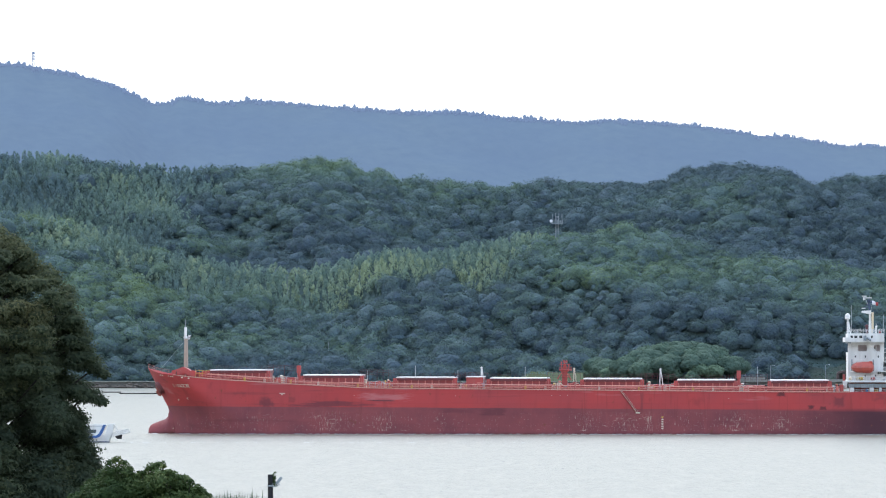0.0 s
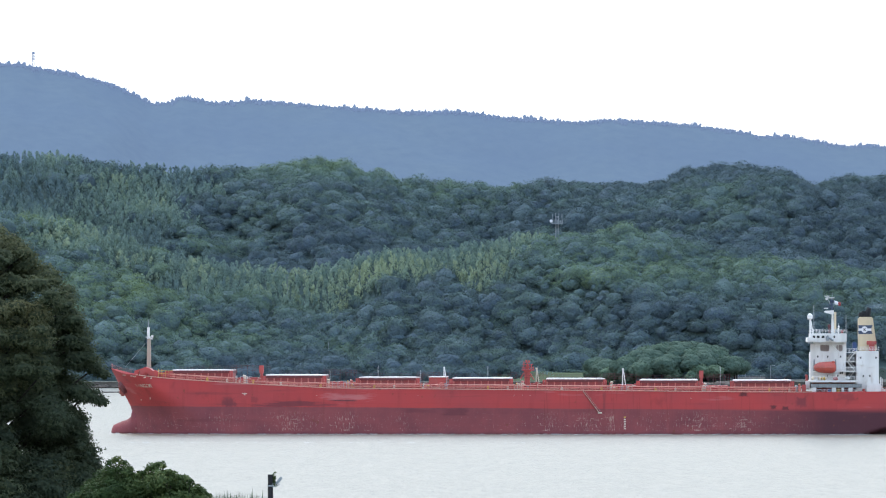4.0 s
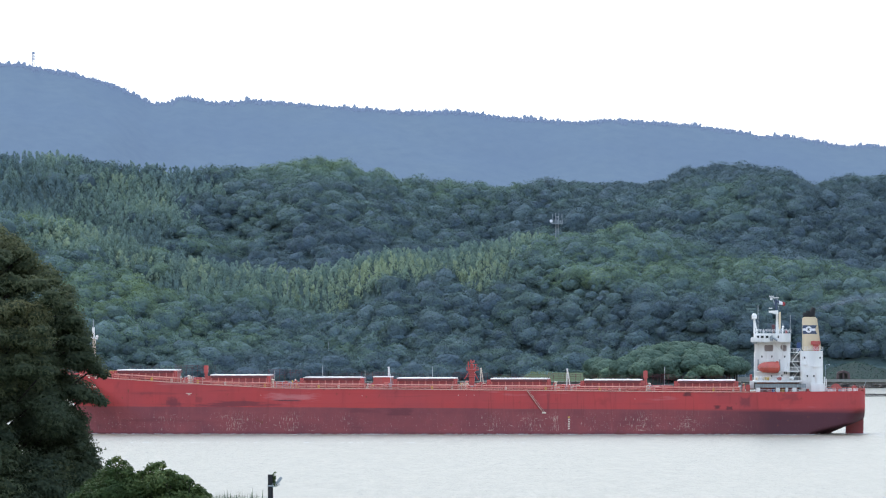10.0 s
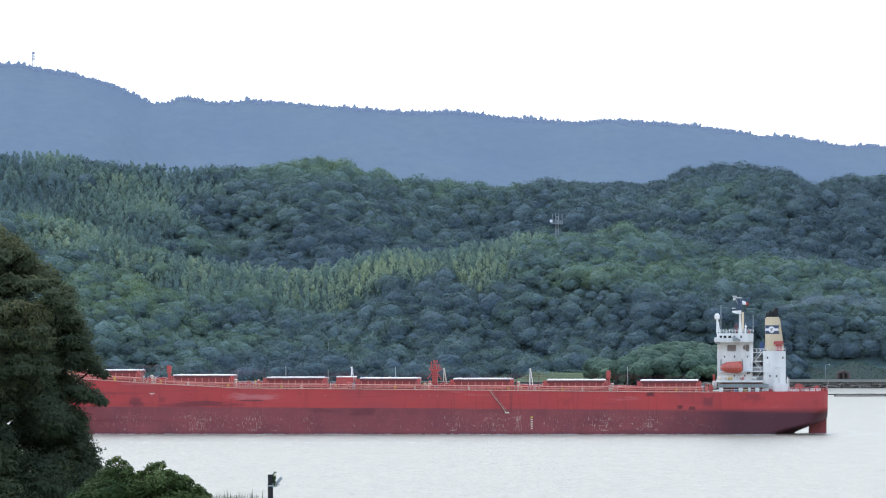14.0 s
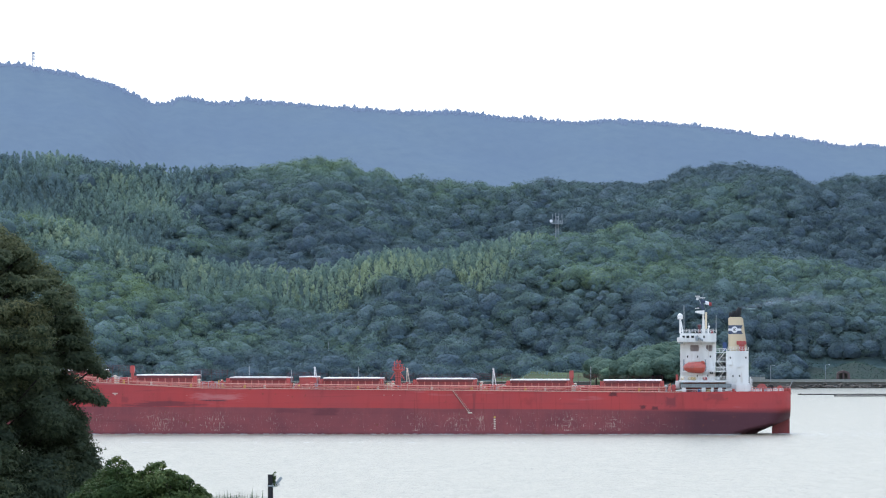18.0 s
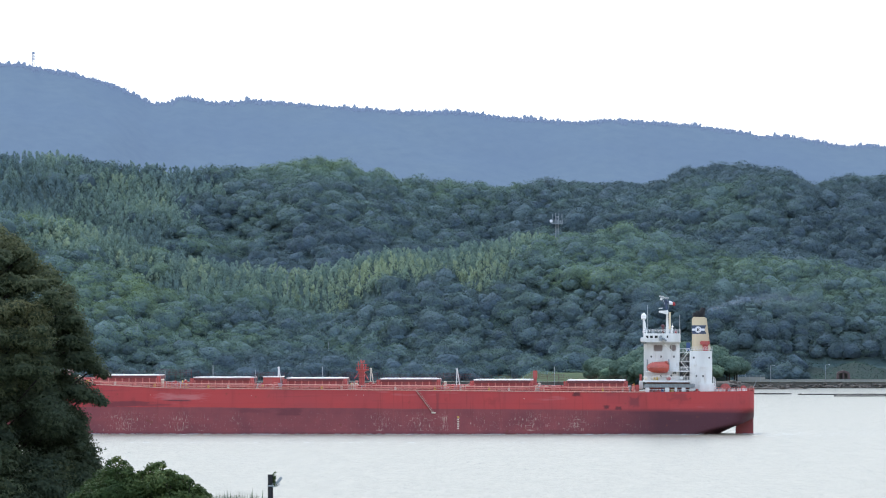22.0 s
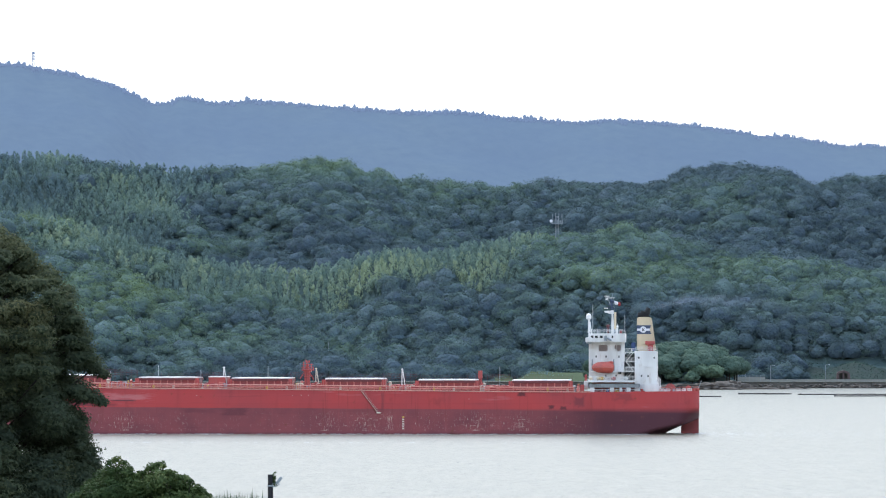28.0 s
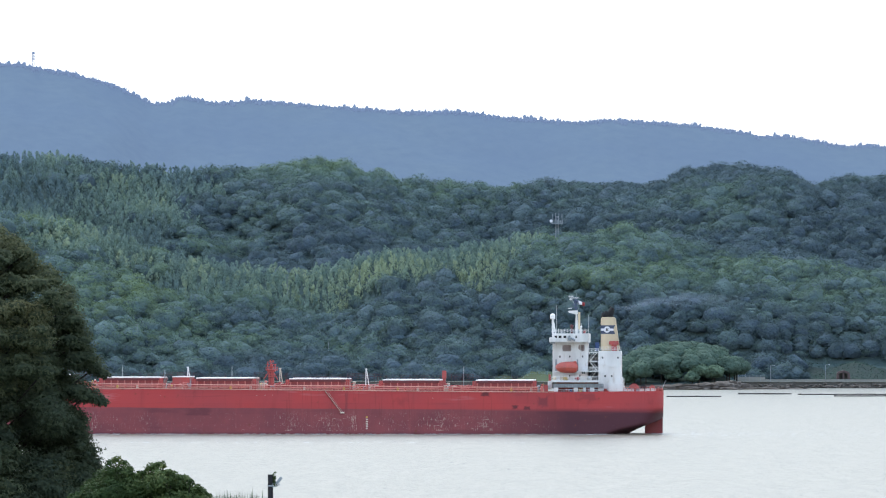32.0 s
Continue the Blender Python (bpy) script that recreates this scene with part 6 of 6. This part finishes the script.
tagged(riprap, "brown rubble and seaweed-stained stones below the wall", "rubble", kind="stuff")


def boulder(at, size, seed, name="shore_rock"):
    rr = np.random.RandomState(seed)
    v, f = ico(4)
    o = rr.uniform(0, 50, 3)
    d = np.array([noise.fractal(Vector(p * 2.2 + o), 0.7, 2.2, 6) for p in v])
    v = v * (1 + 0.42 * d)[:, None]
    v = np.sign(v) * np.abs(v) ** 0.8
    ob = new(name, mesh_np(name, v * np.array(size), f, ROCK))
    ob.matrix_world = Matrix.Translation(at)
    return tagged(ob, "reddish-brown weathered rock face at the water's edge", "rock", group="rocks at the point")


for k, (x0, y0, w, h) in enumerate(((84, 2143, 9, 1.2), (96, 2140, 8, 1.3), (106, 2138, 7, 1.5), (115, 2138, 7.5, 2.0), (124, 2139, 6, 2.3), (132, 2142, 6, 2.8), (138, 2146, 4.5, 3.0), (142, 2152, 4, 2.2), (119, 2134, 6, 0.7), (104, 2134, 7, 0.6), (134, 2136, 7, 0.7))):
    boulder((x0, y0 * DEEP, h * 0.35), (w, 6, h), 60 + k)
boulder((152, 3225, -0.1), (15, 7, 0.9), 90, "rock_spit")
boulder((166, 3240, -0.2), (9, 6, 0.7), 91, "rock_spit")

# lamp posts behind the parapet
lamp = thing("street_lamp", "slender grey street lamp on the promenade", "street lamp", pose(145, SHORE + 6, 2.7), group="promenade lamps")
bars("post", PALE_STEEL, lamp, ((0, 0, 0), (0, 0, 8), 0.14), n=8)
bars("arm", PALE_STEEL, lamp, ((0, 0, 7.9), (1.7, 0, 8.3), 0.08))
boxes("lamp_head", CLOTH_WHITE, lamp, (1.4, 2.3, -0.15, 0.15, 8.2, 8.4), bevel=0.05)
for xx, yy in ((148.6, SHORE + 12), (161.5, SHORE + 18), (189.5, SHORE + 36), (232, SHORE + 28)):
    copy_thing(lamp, pose(xx, yy, float(land(xx, yy)) - 0.1))
fp = thing("fence_panel", "pale mesh fence on the sea wall", "fence", pose(0, 0, 0))
for k in range(9):
    bars("fence_post", PALE_STEEL, fp, ((143 + 1.8 * k, SHORE + 0.3, 2.5), (143 + 1.8 * k, SHORE + 0.3, 6.4), 0.06))
for h in (5.0, 5.7, 6.3):
    bars("fence_wire", PALE_STEEL, fp, ((143, SHORE + 0.3, h), (157.4, SHORE + 0.3, h), 0.035))

# a small arched brick shelter on the mound
BRICK = plain("dark_red_brick", (0.13, 0.09, 0.088), 0.9, vary=0.4, scale=0.8)
hut = thing("arched_shelter", "dark red arched brick shelter set in the grass mound", "shelter", pose(198.5, 3364, float(land(198.5, 3367)) - 0.4))
bm = bmesh.new()
arc = [(-3.3, 0), (-3.3, 2.4)] + [(3.3 * math.cos(a), 2.4 + 2.2 * math.sin(a)) for a in np.linspace(math.pi, 0, 13)[1:-1]] + [(3.3, 2.4), (3.3, 0)]
inner = [(2.3, 0), (2.3, 2.2)] + [(2.3 * math.cos(a), 2.2 + 1.4 * math.sin(a)) for a in np.linspace(0, math.pi, 11)[1:-1]] + [(-2.3, 2.2), (-2.3, 0)]
prism(bm, arc + inner, -2.0, 0.6)
part("arch", bm, BRICK, hut)
boxes("back_wall", CONCRETE_DARK, hut, (-3, 3, 0.6, 5, 0, 3.9))
boxes("middle_pier", BRICK, hut, (-0.35, 0.35, -1.9, 0.6, 0, 3.4))

# rafts of poles moored off the shore
def raft(x0, x1, y, seed):
    rr = random.Random(seed)
    t = thing("oyster_raft", "dark timber raft of floating poles, low in the water", "raft", pose((x0 + x1) / 2, y, 0), group="moored rafts")
    h = (x1 - x0) / 2
    n = max(2, int(h / 4))
    for i in range(n):
        a, b = -h + 2 * h * i / n, -h + 2 * h * (i + 1) / n
        bars("pole", POST, t, ((a, -1.5, 0.22 + rr.uniform(0, 0.15)), (b + 0.3, -1.5, 0.22 + rr.uniform(0, 0.15)), 0.22), n=7)
        bars("pole", POST, t, ((a, 1.5, 0.22), (b + 0.3, 1.5, 0.25), 0.2), n=7)
        bars("cross_pole", POST, t, ((a + 0.4, -2.2, 0.45), (a + 0.4, 2.2, 0.45), 0.14), n=6)
        if rr.random() < 0.7:
            bm = bmesh.new()
            ball(bm, (a + rr.uniform(0, 2), -1.6, 0.3), 0.4, 2)
            part("float", bm, BLACK, t, smooth=True)


for x0, x1, y, s in ((90, 111.6, 1818, 1), (125.3, 147.5, 1918, 2), (149, 189, 1898, 3), (159, 190, 1838, 4), (-138, -112, 1928, 5), (-170, -142, 1990, 6)):
    raft(x0, x1, y * DEEP, s)


# ---- trees of the point, each its own ----
def far_tree(at, radius, high, seed, tone):
    t = thing("shore_tree", "rounded dark green broadleaf tree on the rocky point", "tree", at, group="trees on the point")
    bm = bmesh.new()
    tube(bm, (0, 0, -1), (0.2, 0, high * 0.5), 0.4, 0.26, n=8)
    for a in (0.4, 2.3, 4.4):
        tube(bm, (0.2, 0, high * 0.42), (radius * 0.5 * math.cos(a), radius * 0.5 * math.sin(a), high * 0.68), 0.2, 0.08, n=6)
    part("trunk", bm, BARK, t)
    rr = np.random.RandomState(seed)
    dome, dome_f = crown_dome(seed, 4, 20)
    pos, nrm = dome_leaves(rr, dome, dome_f, 700)
    p = pos * radius * np.array([1, 1, 0.95]) + np.array([0, 0, high - radius * 0.95])
    v, f = leaf_quads(rr, p, nrm, 0.40 * rr.uniform(0.6, 1.3, len(p)), 0.25)
    c = new("crown", mesh_np("crown", v, f, LEAF_POINT, np.clip(tone + rr.normal(0, 0.06, len(v) // 4), 0, 1).repeat(4)))
    c.parent = t
    k = new("inner_foliage", mesh_np("inner_foliage", dome * radius * np.array([1, 1, 0.95]) + np.array([0, 0, high - radius * 0.95]), dome_f, POINT_INNER, np.full(len(dome), tone), True))
    k.parent = c
    return t


kinds = [(6.2, 12.0), (5.0, 9.5), (7.2, 13.5), (4.0, 7.0)]
protos = [None] * 4
r = np.random.RandomState(15)
n_tree = 0
for gx2 in np.arange(74, 143, 6.2):
    for gy2 in np.arange(2147, 2226, 6.5):
        xx, yy = gx2 + r.uniform(-2.4, 2.4), gy2 + r.uniform(-2.6, 2.6)
        yy = yy * DEEP
        zz = float(land(xx, yy))
        if zz < 1.2 or xx > 141:
            continue
        k = r.randint(4)
        at = pose(xx, yy, zz - 0.4, 0, 0, r.uniform(0, 360))
        if protos[k] is None:
            protos[k] = far_tree(at, *kinds[k], 300 + k, (0.5, 0.72, 0.34, 0.62)[k])
        else:
            copy_thing(protos[k], at)
        n_tree += 1

# ---- the near bank: a big camphor tree, a shrub, grass and a post ----
def leafy(name, clumps, per, length, width, seed, material, parent, core=0.5, up=0.5, far_side=False, flat=0.72, loose=0.55):
    """Leaves over rounded clumps. clumps: x, y, z, radius, tone."""
    rr = np.random.RandomState(seed)
    vs, ts, kv, kf, kt, base = [], [], [], [], [], 0
    iv, jf = ico(2)
    for x0, y0, z0, rad, tone in clumps:
        # the far side and the side out of the camera's view are sparser and coarser
        coarse = 2.2 if far_side and (y0 > 0.9 or x0 < 0.7) else 1.0
        n = int(per * rad * rad / coarse ** 2)
        d = unit(rr.normal(size=(n, 3)))
        lump = 1 + 0.22 * np.sin(d[:, 0] * 5 + x0 * 9) * np.sin(d[:, 2] * 6 + z0 * 7) + 0.12 * np.sin(d[:, 1] * 11 + y0)
        p = np.array([x0, y0, z0]) + d * (rad * lump * rr.uniform(0.72, 1.08, n))[:, None] * np.array([1, 1, flat])
        nrm = d * 0.7 + rr.normal(size=(n, 3)) * loose + np.array([0, 0, up])
        v, _ = leaf_quads(rr, p, nrm, coarse * length * rr.uniform(0.65, 1.35, n), coarse * width * rr.uniform(0.8, 1.2, n), d + np.array([0, 0, -0.25]) + rr.normal(size=(n, 3)) * 0.5)
        vs.append(v)
        ts.append(np.clip(tone + rr.normal(0, 0.05, n), 0, 1).repeat(4))
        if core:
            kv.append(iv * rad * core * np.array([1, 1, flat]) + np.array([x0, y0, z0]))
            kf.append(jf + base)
            # cores get a lower tone: shade inside the clump, painted
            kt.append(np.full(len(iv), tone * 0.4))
            base += len(iv)
    v = np.concatenate(vs)
    ob = new(name, mesh_np(name, v, np.arange(len(v)).reshape(-1, 4), material, np.concatenate(ts)))
    ob.parent = parent
    if core:
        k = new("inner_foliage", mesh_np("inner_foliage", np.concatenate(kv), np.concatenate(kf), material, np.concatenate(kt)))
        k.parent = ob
    return ob


TREE_Y = 180.0
PX = TREE_Y / 12000.0
tree_x = (-105 - 784) * PX
tree_foot = float(land(tree_x, TREE_Y))
camphor = thing("camphor_tree", "large dark green evergreen tree with layered leafy boughs", "tree", pose(tree_x, TREE_Y, tree_foot - 0.3))
OUTLINE = [(15.5, 4.6), (16.5, 4.35), (17.3, 3.9), (18.0, 3.5), (18.6, 3.65), (19.2, 3.8), (19.6, 3.85), (20.2, 3.75), (20.8, 3.4), (21.3, 3.1), (22.0, 2.95), (22.7, 2.3), (23.2, 1.6), (23.9, 0.5)]
r = np.random.RandomState(52)
clumps = []
for k in range(400):
    zz = r.uniform(15.2, 23.4)
    out = np.interp(zz, *zip(*OUTLINE))
    a = r.uniform(0, math.tau)
    rad = r.uniform(0.38, 0.72) * (0.7 + 0.5 * (23.8 - zz) / 8)
    d = max(out - rad * r.uniform(0.85, 1.5), 0.1)
    # tone rises with height: browner new leaves and painted top light
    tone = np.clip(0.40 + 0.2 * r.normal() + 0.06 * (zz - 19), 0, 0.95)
    clumps.append((d * math.cos(a), d * math.sin(a), zz - tree_foot + 0.3, rad, tone))
# dark heart, two boughs that reach out, tufts along the rim and over the front, low skirts; their tones paint light and
# shade
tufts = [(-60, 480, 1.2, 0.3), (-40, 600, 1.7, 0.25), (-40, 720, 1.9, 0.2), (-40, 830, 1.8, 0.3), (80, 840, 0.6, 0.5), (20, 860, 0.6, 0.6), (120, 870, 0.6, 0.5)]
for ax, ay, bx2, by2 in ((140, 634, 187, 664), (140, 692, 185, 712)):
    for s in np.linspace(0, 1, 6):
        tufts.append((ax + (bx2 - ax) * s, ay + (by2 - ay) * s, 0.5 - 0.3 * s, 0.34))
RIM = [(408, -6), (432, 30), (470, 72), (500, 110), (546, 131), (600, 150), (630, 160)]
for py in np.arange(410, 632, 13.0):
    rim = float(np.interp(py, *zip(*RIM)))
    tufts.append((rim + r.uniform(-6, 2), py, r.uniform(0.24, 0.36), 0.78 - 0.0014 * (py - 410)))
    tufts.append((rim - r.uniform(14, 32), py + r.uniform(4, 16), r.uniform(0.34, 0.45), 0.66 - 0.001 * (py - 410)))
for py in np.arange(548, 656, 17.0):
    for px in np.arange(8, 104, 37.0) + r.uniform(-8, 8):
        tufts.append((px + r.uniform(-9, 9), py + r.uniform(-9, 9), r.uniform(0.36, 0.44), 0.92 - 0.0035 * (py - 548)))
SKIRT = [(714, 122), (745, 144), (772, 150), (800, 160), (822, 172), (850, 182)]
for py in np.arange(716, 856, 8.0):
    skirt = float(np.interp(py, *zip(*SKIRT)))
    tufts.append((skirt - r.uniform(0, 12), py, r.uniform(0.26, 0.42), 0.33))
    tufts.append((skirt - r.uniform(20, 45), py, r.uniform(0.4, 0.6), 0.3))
for px, py, rad, tone in tufts:
    ahead = 2.2 if -30 < px < 110 and py > 500 else 0.0
    clumps.append(((px - 784) * PX - tree_x, -r.uniform(0.0, 1.2) - ahead, EYE + (615 - py) * PX - tree_foot + 0.3, rad, tone))
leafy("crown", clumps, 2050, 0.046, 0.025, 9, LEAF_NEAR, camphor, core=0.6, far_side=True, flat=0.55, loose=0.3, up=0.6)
bm = bmesh.new()
tube(bm, (0, 0, 0), (0.1, 0, 2.5), 0.5, 0.4, n=14)
tube(bm, (0.1, 0, 2.5), (0, 0.1, 6.5), 0.4, 0.22, n=12)
tube(bm, (0, 0.1, 6.5), (0.1, 0, 10.2), 0.22, 0.06, n=8)
part("trunk", bm, BARK, camphor)
for k in range(0, len(clumps), 5):
    x0, y0, z0, rad, _ = clumps[k]
    h0 = max(1.2, z0 - 0.55 * math.hypot(x0, y0) - 0.3)
    bars("limb", BARK, camphor, ((0.05, 0, h0), (x0 * 0.55, y0 * 0.55, h0 + (z0 - h0) * 0.45), 0.05), ((x0 * 0.55, y0 * 0.55, h0 + (z0 - h0) * 0.45), (x0, y0, z0), 0.025), n=6)

SHRUB_Y = 157.5
PX = SHRUB_Y / 12000.0
shrub_x = (215 - 784) * PX
shrub_foot = float(land(shrub_x, SHRUB_Y))
shrub = thing("broadleaf_shrub", "bright green broadleaf shrub with upright leafy sprigs", "shrub", pose(shrub_x, SHRUB_Y, shrub_foot - 0.2))
clumps = []
# sprigs along the top, fuller growth in rows below
TOP = [(90, 870), (130, 856), (168, 832), (196, 814), (206, 808), (228, 823), (242, 836), (262, 827), (284, 817), (298, 832), (318, 838), (342, 851), (367, 878)]
for drop, step, start, small, big in ((2, 7.0, 192, 0.07, 0.13), (16, 11, 166, 0.14, 0.2), (34, 16, 140, 0.22, 0.32), (55, 28, 110, 0.38, 0.52), (100, 50, 100, 0.6, 0.75), (160, 70, 120, 0.8, 1.0)):
    for px in np.arange(start, 368, step):
        px = px + r.uniform(-0.3, 0.3) * step
        py = float(np.interp(px, *zip(*TOP))) + drop + r.uniform(0, 5)
        tone = np.clip((0.5 if px > 195 else 0.12) + 0.18 * r.normal(), 0, 1)
        clumps.append(((px - 784) * PX - shrub_x, r.uniform(-0.35, 0.35), EYE + (615 - py) * PX - shrub_foot + 0.2, r.uniform(small, big), tone))
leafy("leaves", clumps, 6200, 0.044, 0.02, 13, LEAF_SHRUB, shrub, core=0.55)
bm = bmesh.new()
for x0, y0, z0, rad, _ in clumps:
    tube(bm, (x0 * 0.35, y0 * 0.3, 0), (x0 * 0.8, y0, z0 * 0.6), 0.022, 0.014, n=5)
    tube(bm, (x0 * 0.8, y0, z0 * 0.6), (x0, y0, z0), 0.014, 0.006, n=5)
part("stems", bm, BARK, shrub)

GRASS_Y = 195.0
PX = GRASS_Y / 12000.0
gx0 = (417 - 784) * PX
gfoot = float(land(gx0, GRASS_Y))
tall = EYE + (615 - 871) * PX - gfoot
n = 520
bxs = r.uniform(-0.62, 0.62, n) + 0.0
hts = tall * (0.99 - 0.03 * np.abs(bxs) ** 2 + r.normal(0, 0.012, n))
lean = r.normal(0, 0.10, n) + bxs * 0.12
yy = r.uniform(-0.5, 0.5, n)
w = 0.012
v = np.stack([np.stack([bxs - w, yy, 0 * bxs], 1), np.stack([bxs + w, yy, 0 * bxs], 1), np.stack([bxs + lean * 0.4 + w, yy + 0.03, hts * 0.8], 1), np.stack([bxs + lean, yy + 0.05, hts], 1)], axis=1).reshape(-1, 3)
tuft = new("pampas_grass", mesh_np("pampas_grass", v, np.arange(4 * n).reshape(n, 4), BLADE, r.uniform(0, 1, n).repeat(4)))
tuft.matrix_world = pose(gx0, GRASS_Y, gfoot)
tagged(tuft, "tall pale green grass clump with feathery tips", "grass", kind="stuff")

POST_Y = 210.0
PX = POST_Y / 12000.0
post_x = (478.7 - 784) * PX
pfoot = float(land(post_x, POST_Y))
ptop = EYE + (615 - 840) * PX - pfoot
post = thing("lamp_post", "dark weathered post carrying a small tilted floodlight", "post", pose(post_x, POST_Y, pfoot - 0.3))
bm = bmesh.new()
tube(bm, (0, 0, 0), (0, 0, ptop + 0.3), 0.1, 0.082, n=14)
part("shaft", bm, POST, post)
boxes("strap", STEEL, post, (-0.095, 0.095, -0.095, 0.095, ptop - 0.07, ptop - 0.03))
bars("bracket", STEEL, post, ((0.06, -0.05, ptop - 0.1), (0.30, -0.08, ptop - 0.0), 0.016), ((0.06, -0.05, ptop + 0.0), (0.26, -0.08, ptop + 0.02), 0.012))
bm = bmesh.new()
box(bm, -0.13, 0.13, -0.05, 0.05, -0.045, 0.045, bevel=0.015)
part("floodlight", bm, STEEL, post, "grey floodlight head", at=pose(0.27, -0.08, ptop + 0.12, 0, -52, 0))
tw = []
for k in range(16):
    tw.append((0.09 + r.uniform(0, 0.07), r.uniform(-0.05, 0.05), ptop + r.uniform(-0.05, 0.36), 0.05, 0.4))
leafy("ivy", tw, 9000, 0.03, 0.014, 3, LEAF_SHRUB, post, core=0)


# ---- movement ----
SHIP_RUN = [(0.0, 214.5), (6.0, 115.0), (9.0, 65.7), (13.0, 0.0), (19.0, -98.2), (23.0, -162.6), (28.0, -243.8), (32.0, -308.0)]


def motions():
    run = [(t, pose(u * DZ - 0.15, SHIP_Y + u * DZ * math.tan(radians(HEADING)), 0, 0, 0, HEADING)) for t, u in SHIP_RUN]
    walk(ship, run)
    walk(smoke, run)
    for p, home, s in puffs:
        sway = 0.5 + s
        walk(p, [(t, Matrix.Translation(home + Vector((0.05 * t, 0, sway * 0.35 * math.sin(0.5 * t + 5 * s)))) @ pose(0, 0, 0, 0, 9 * s * math.sin(0.3 * t + 4 * s), 0)) for t in (0.0, 4.0, 8.0, 12.0, 16.0, 20.0, 24.0, 28.0, 32.0)])
    walk(boat, [(t, pose((229 - 784) * 0.119 - 2.0 - 4.5 * t, BOAT_Y, 0.05 * math.sin(2 * t), 0, 0.4 * math.sin(1.7 * t), 0)) for t in (0.0, 0.5, 1.0, 1.5, 2.0, 8.0, 16.0, 32.0)])
    walk(flag, [(0.5 * k, pose(sx(1327), 0, sz(532), 0, 0, 5 * math.sin(2.1 * k)) @ pose(-sx(1327), 0, -sz(532))) for k in range(65)])
    walk(water, [(0.0, pose(0, 0, 0)), (32.0, pose(-9, -5, 0))])


motions()
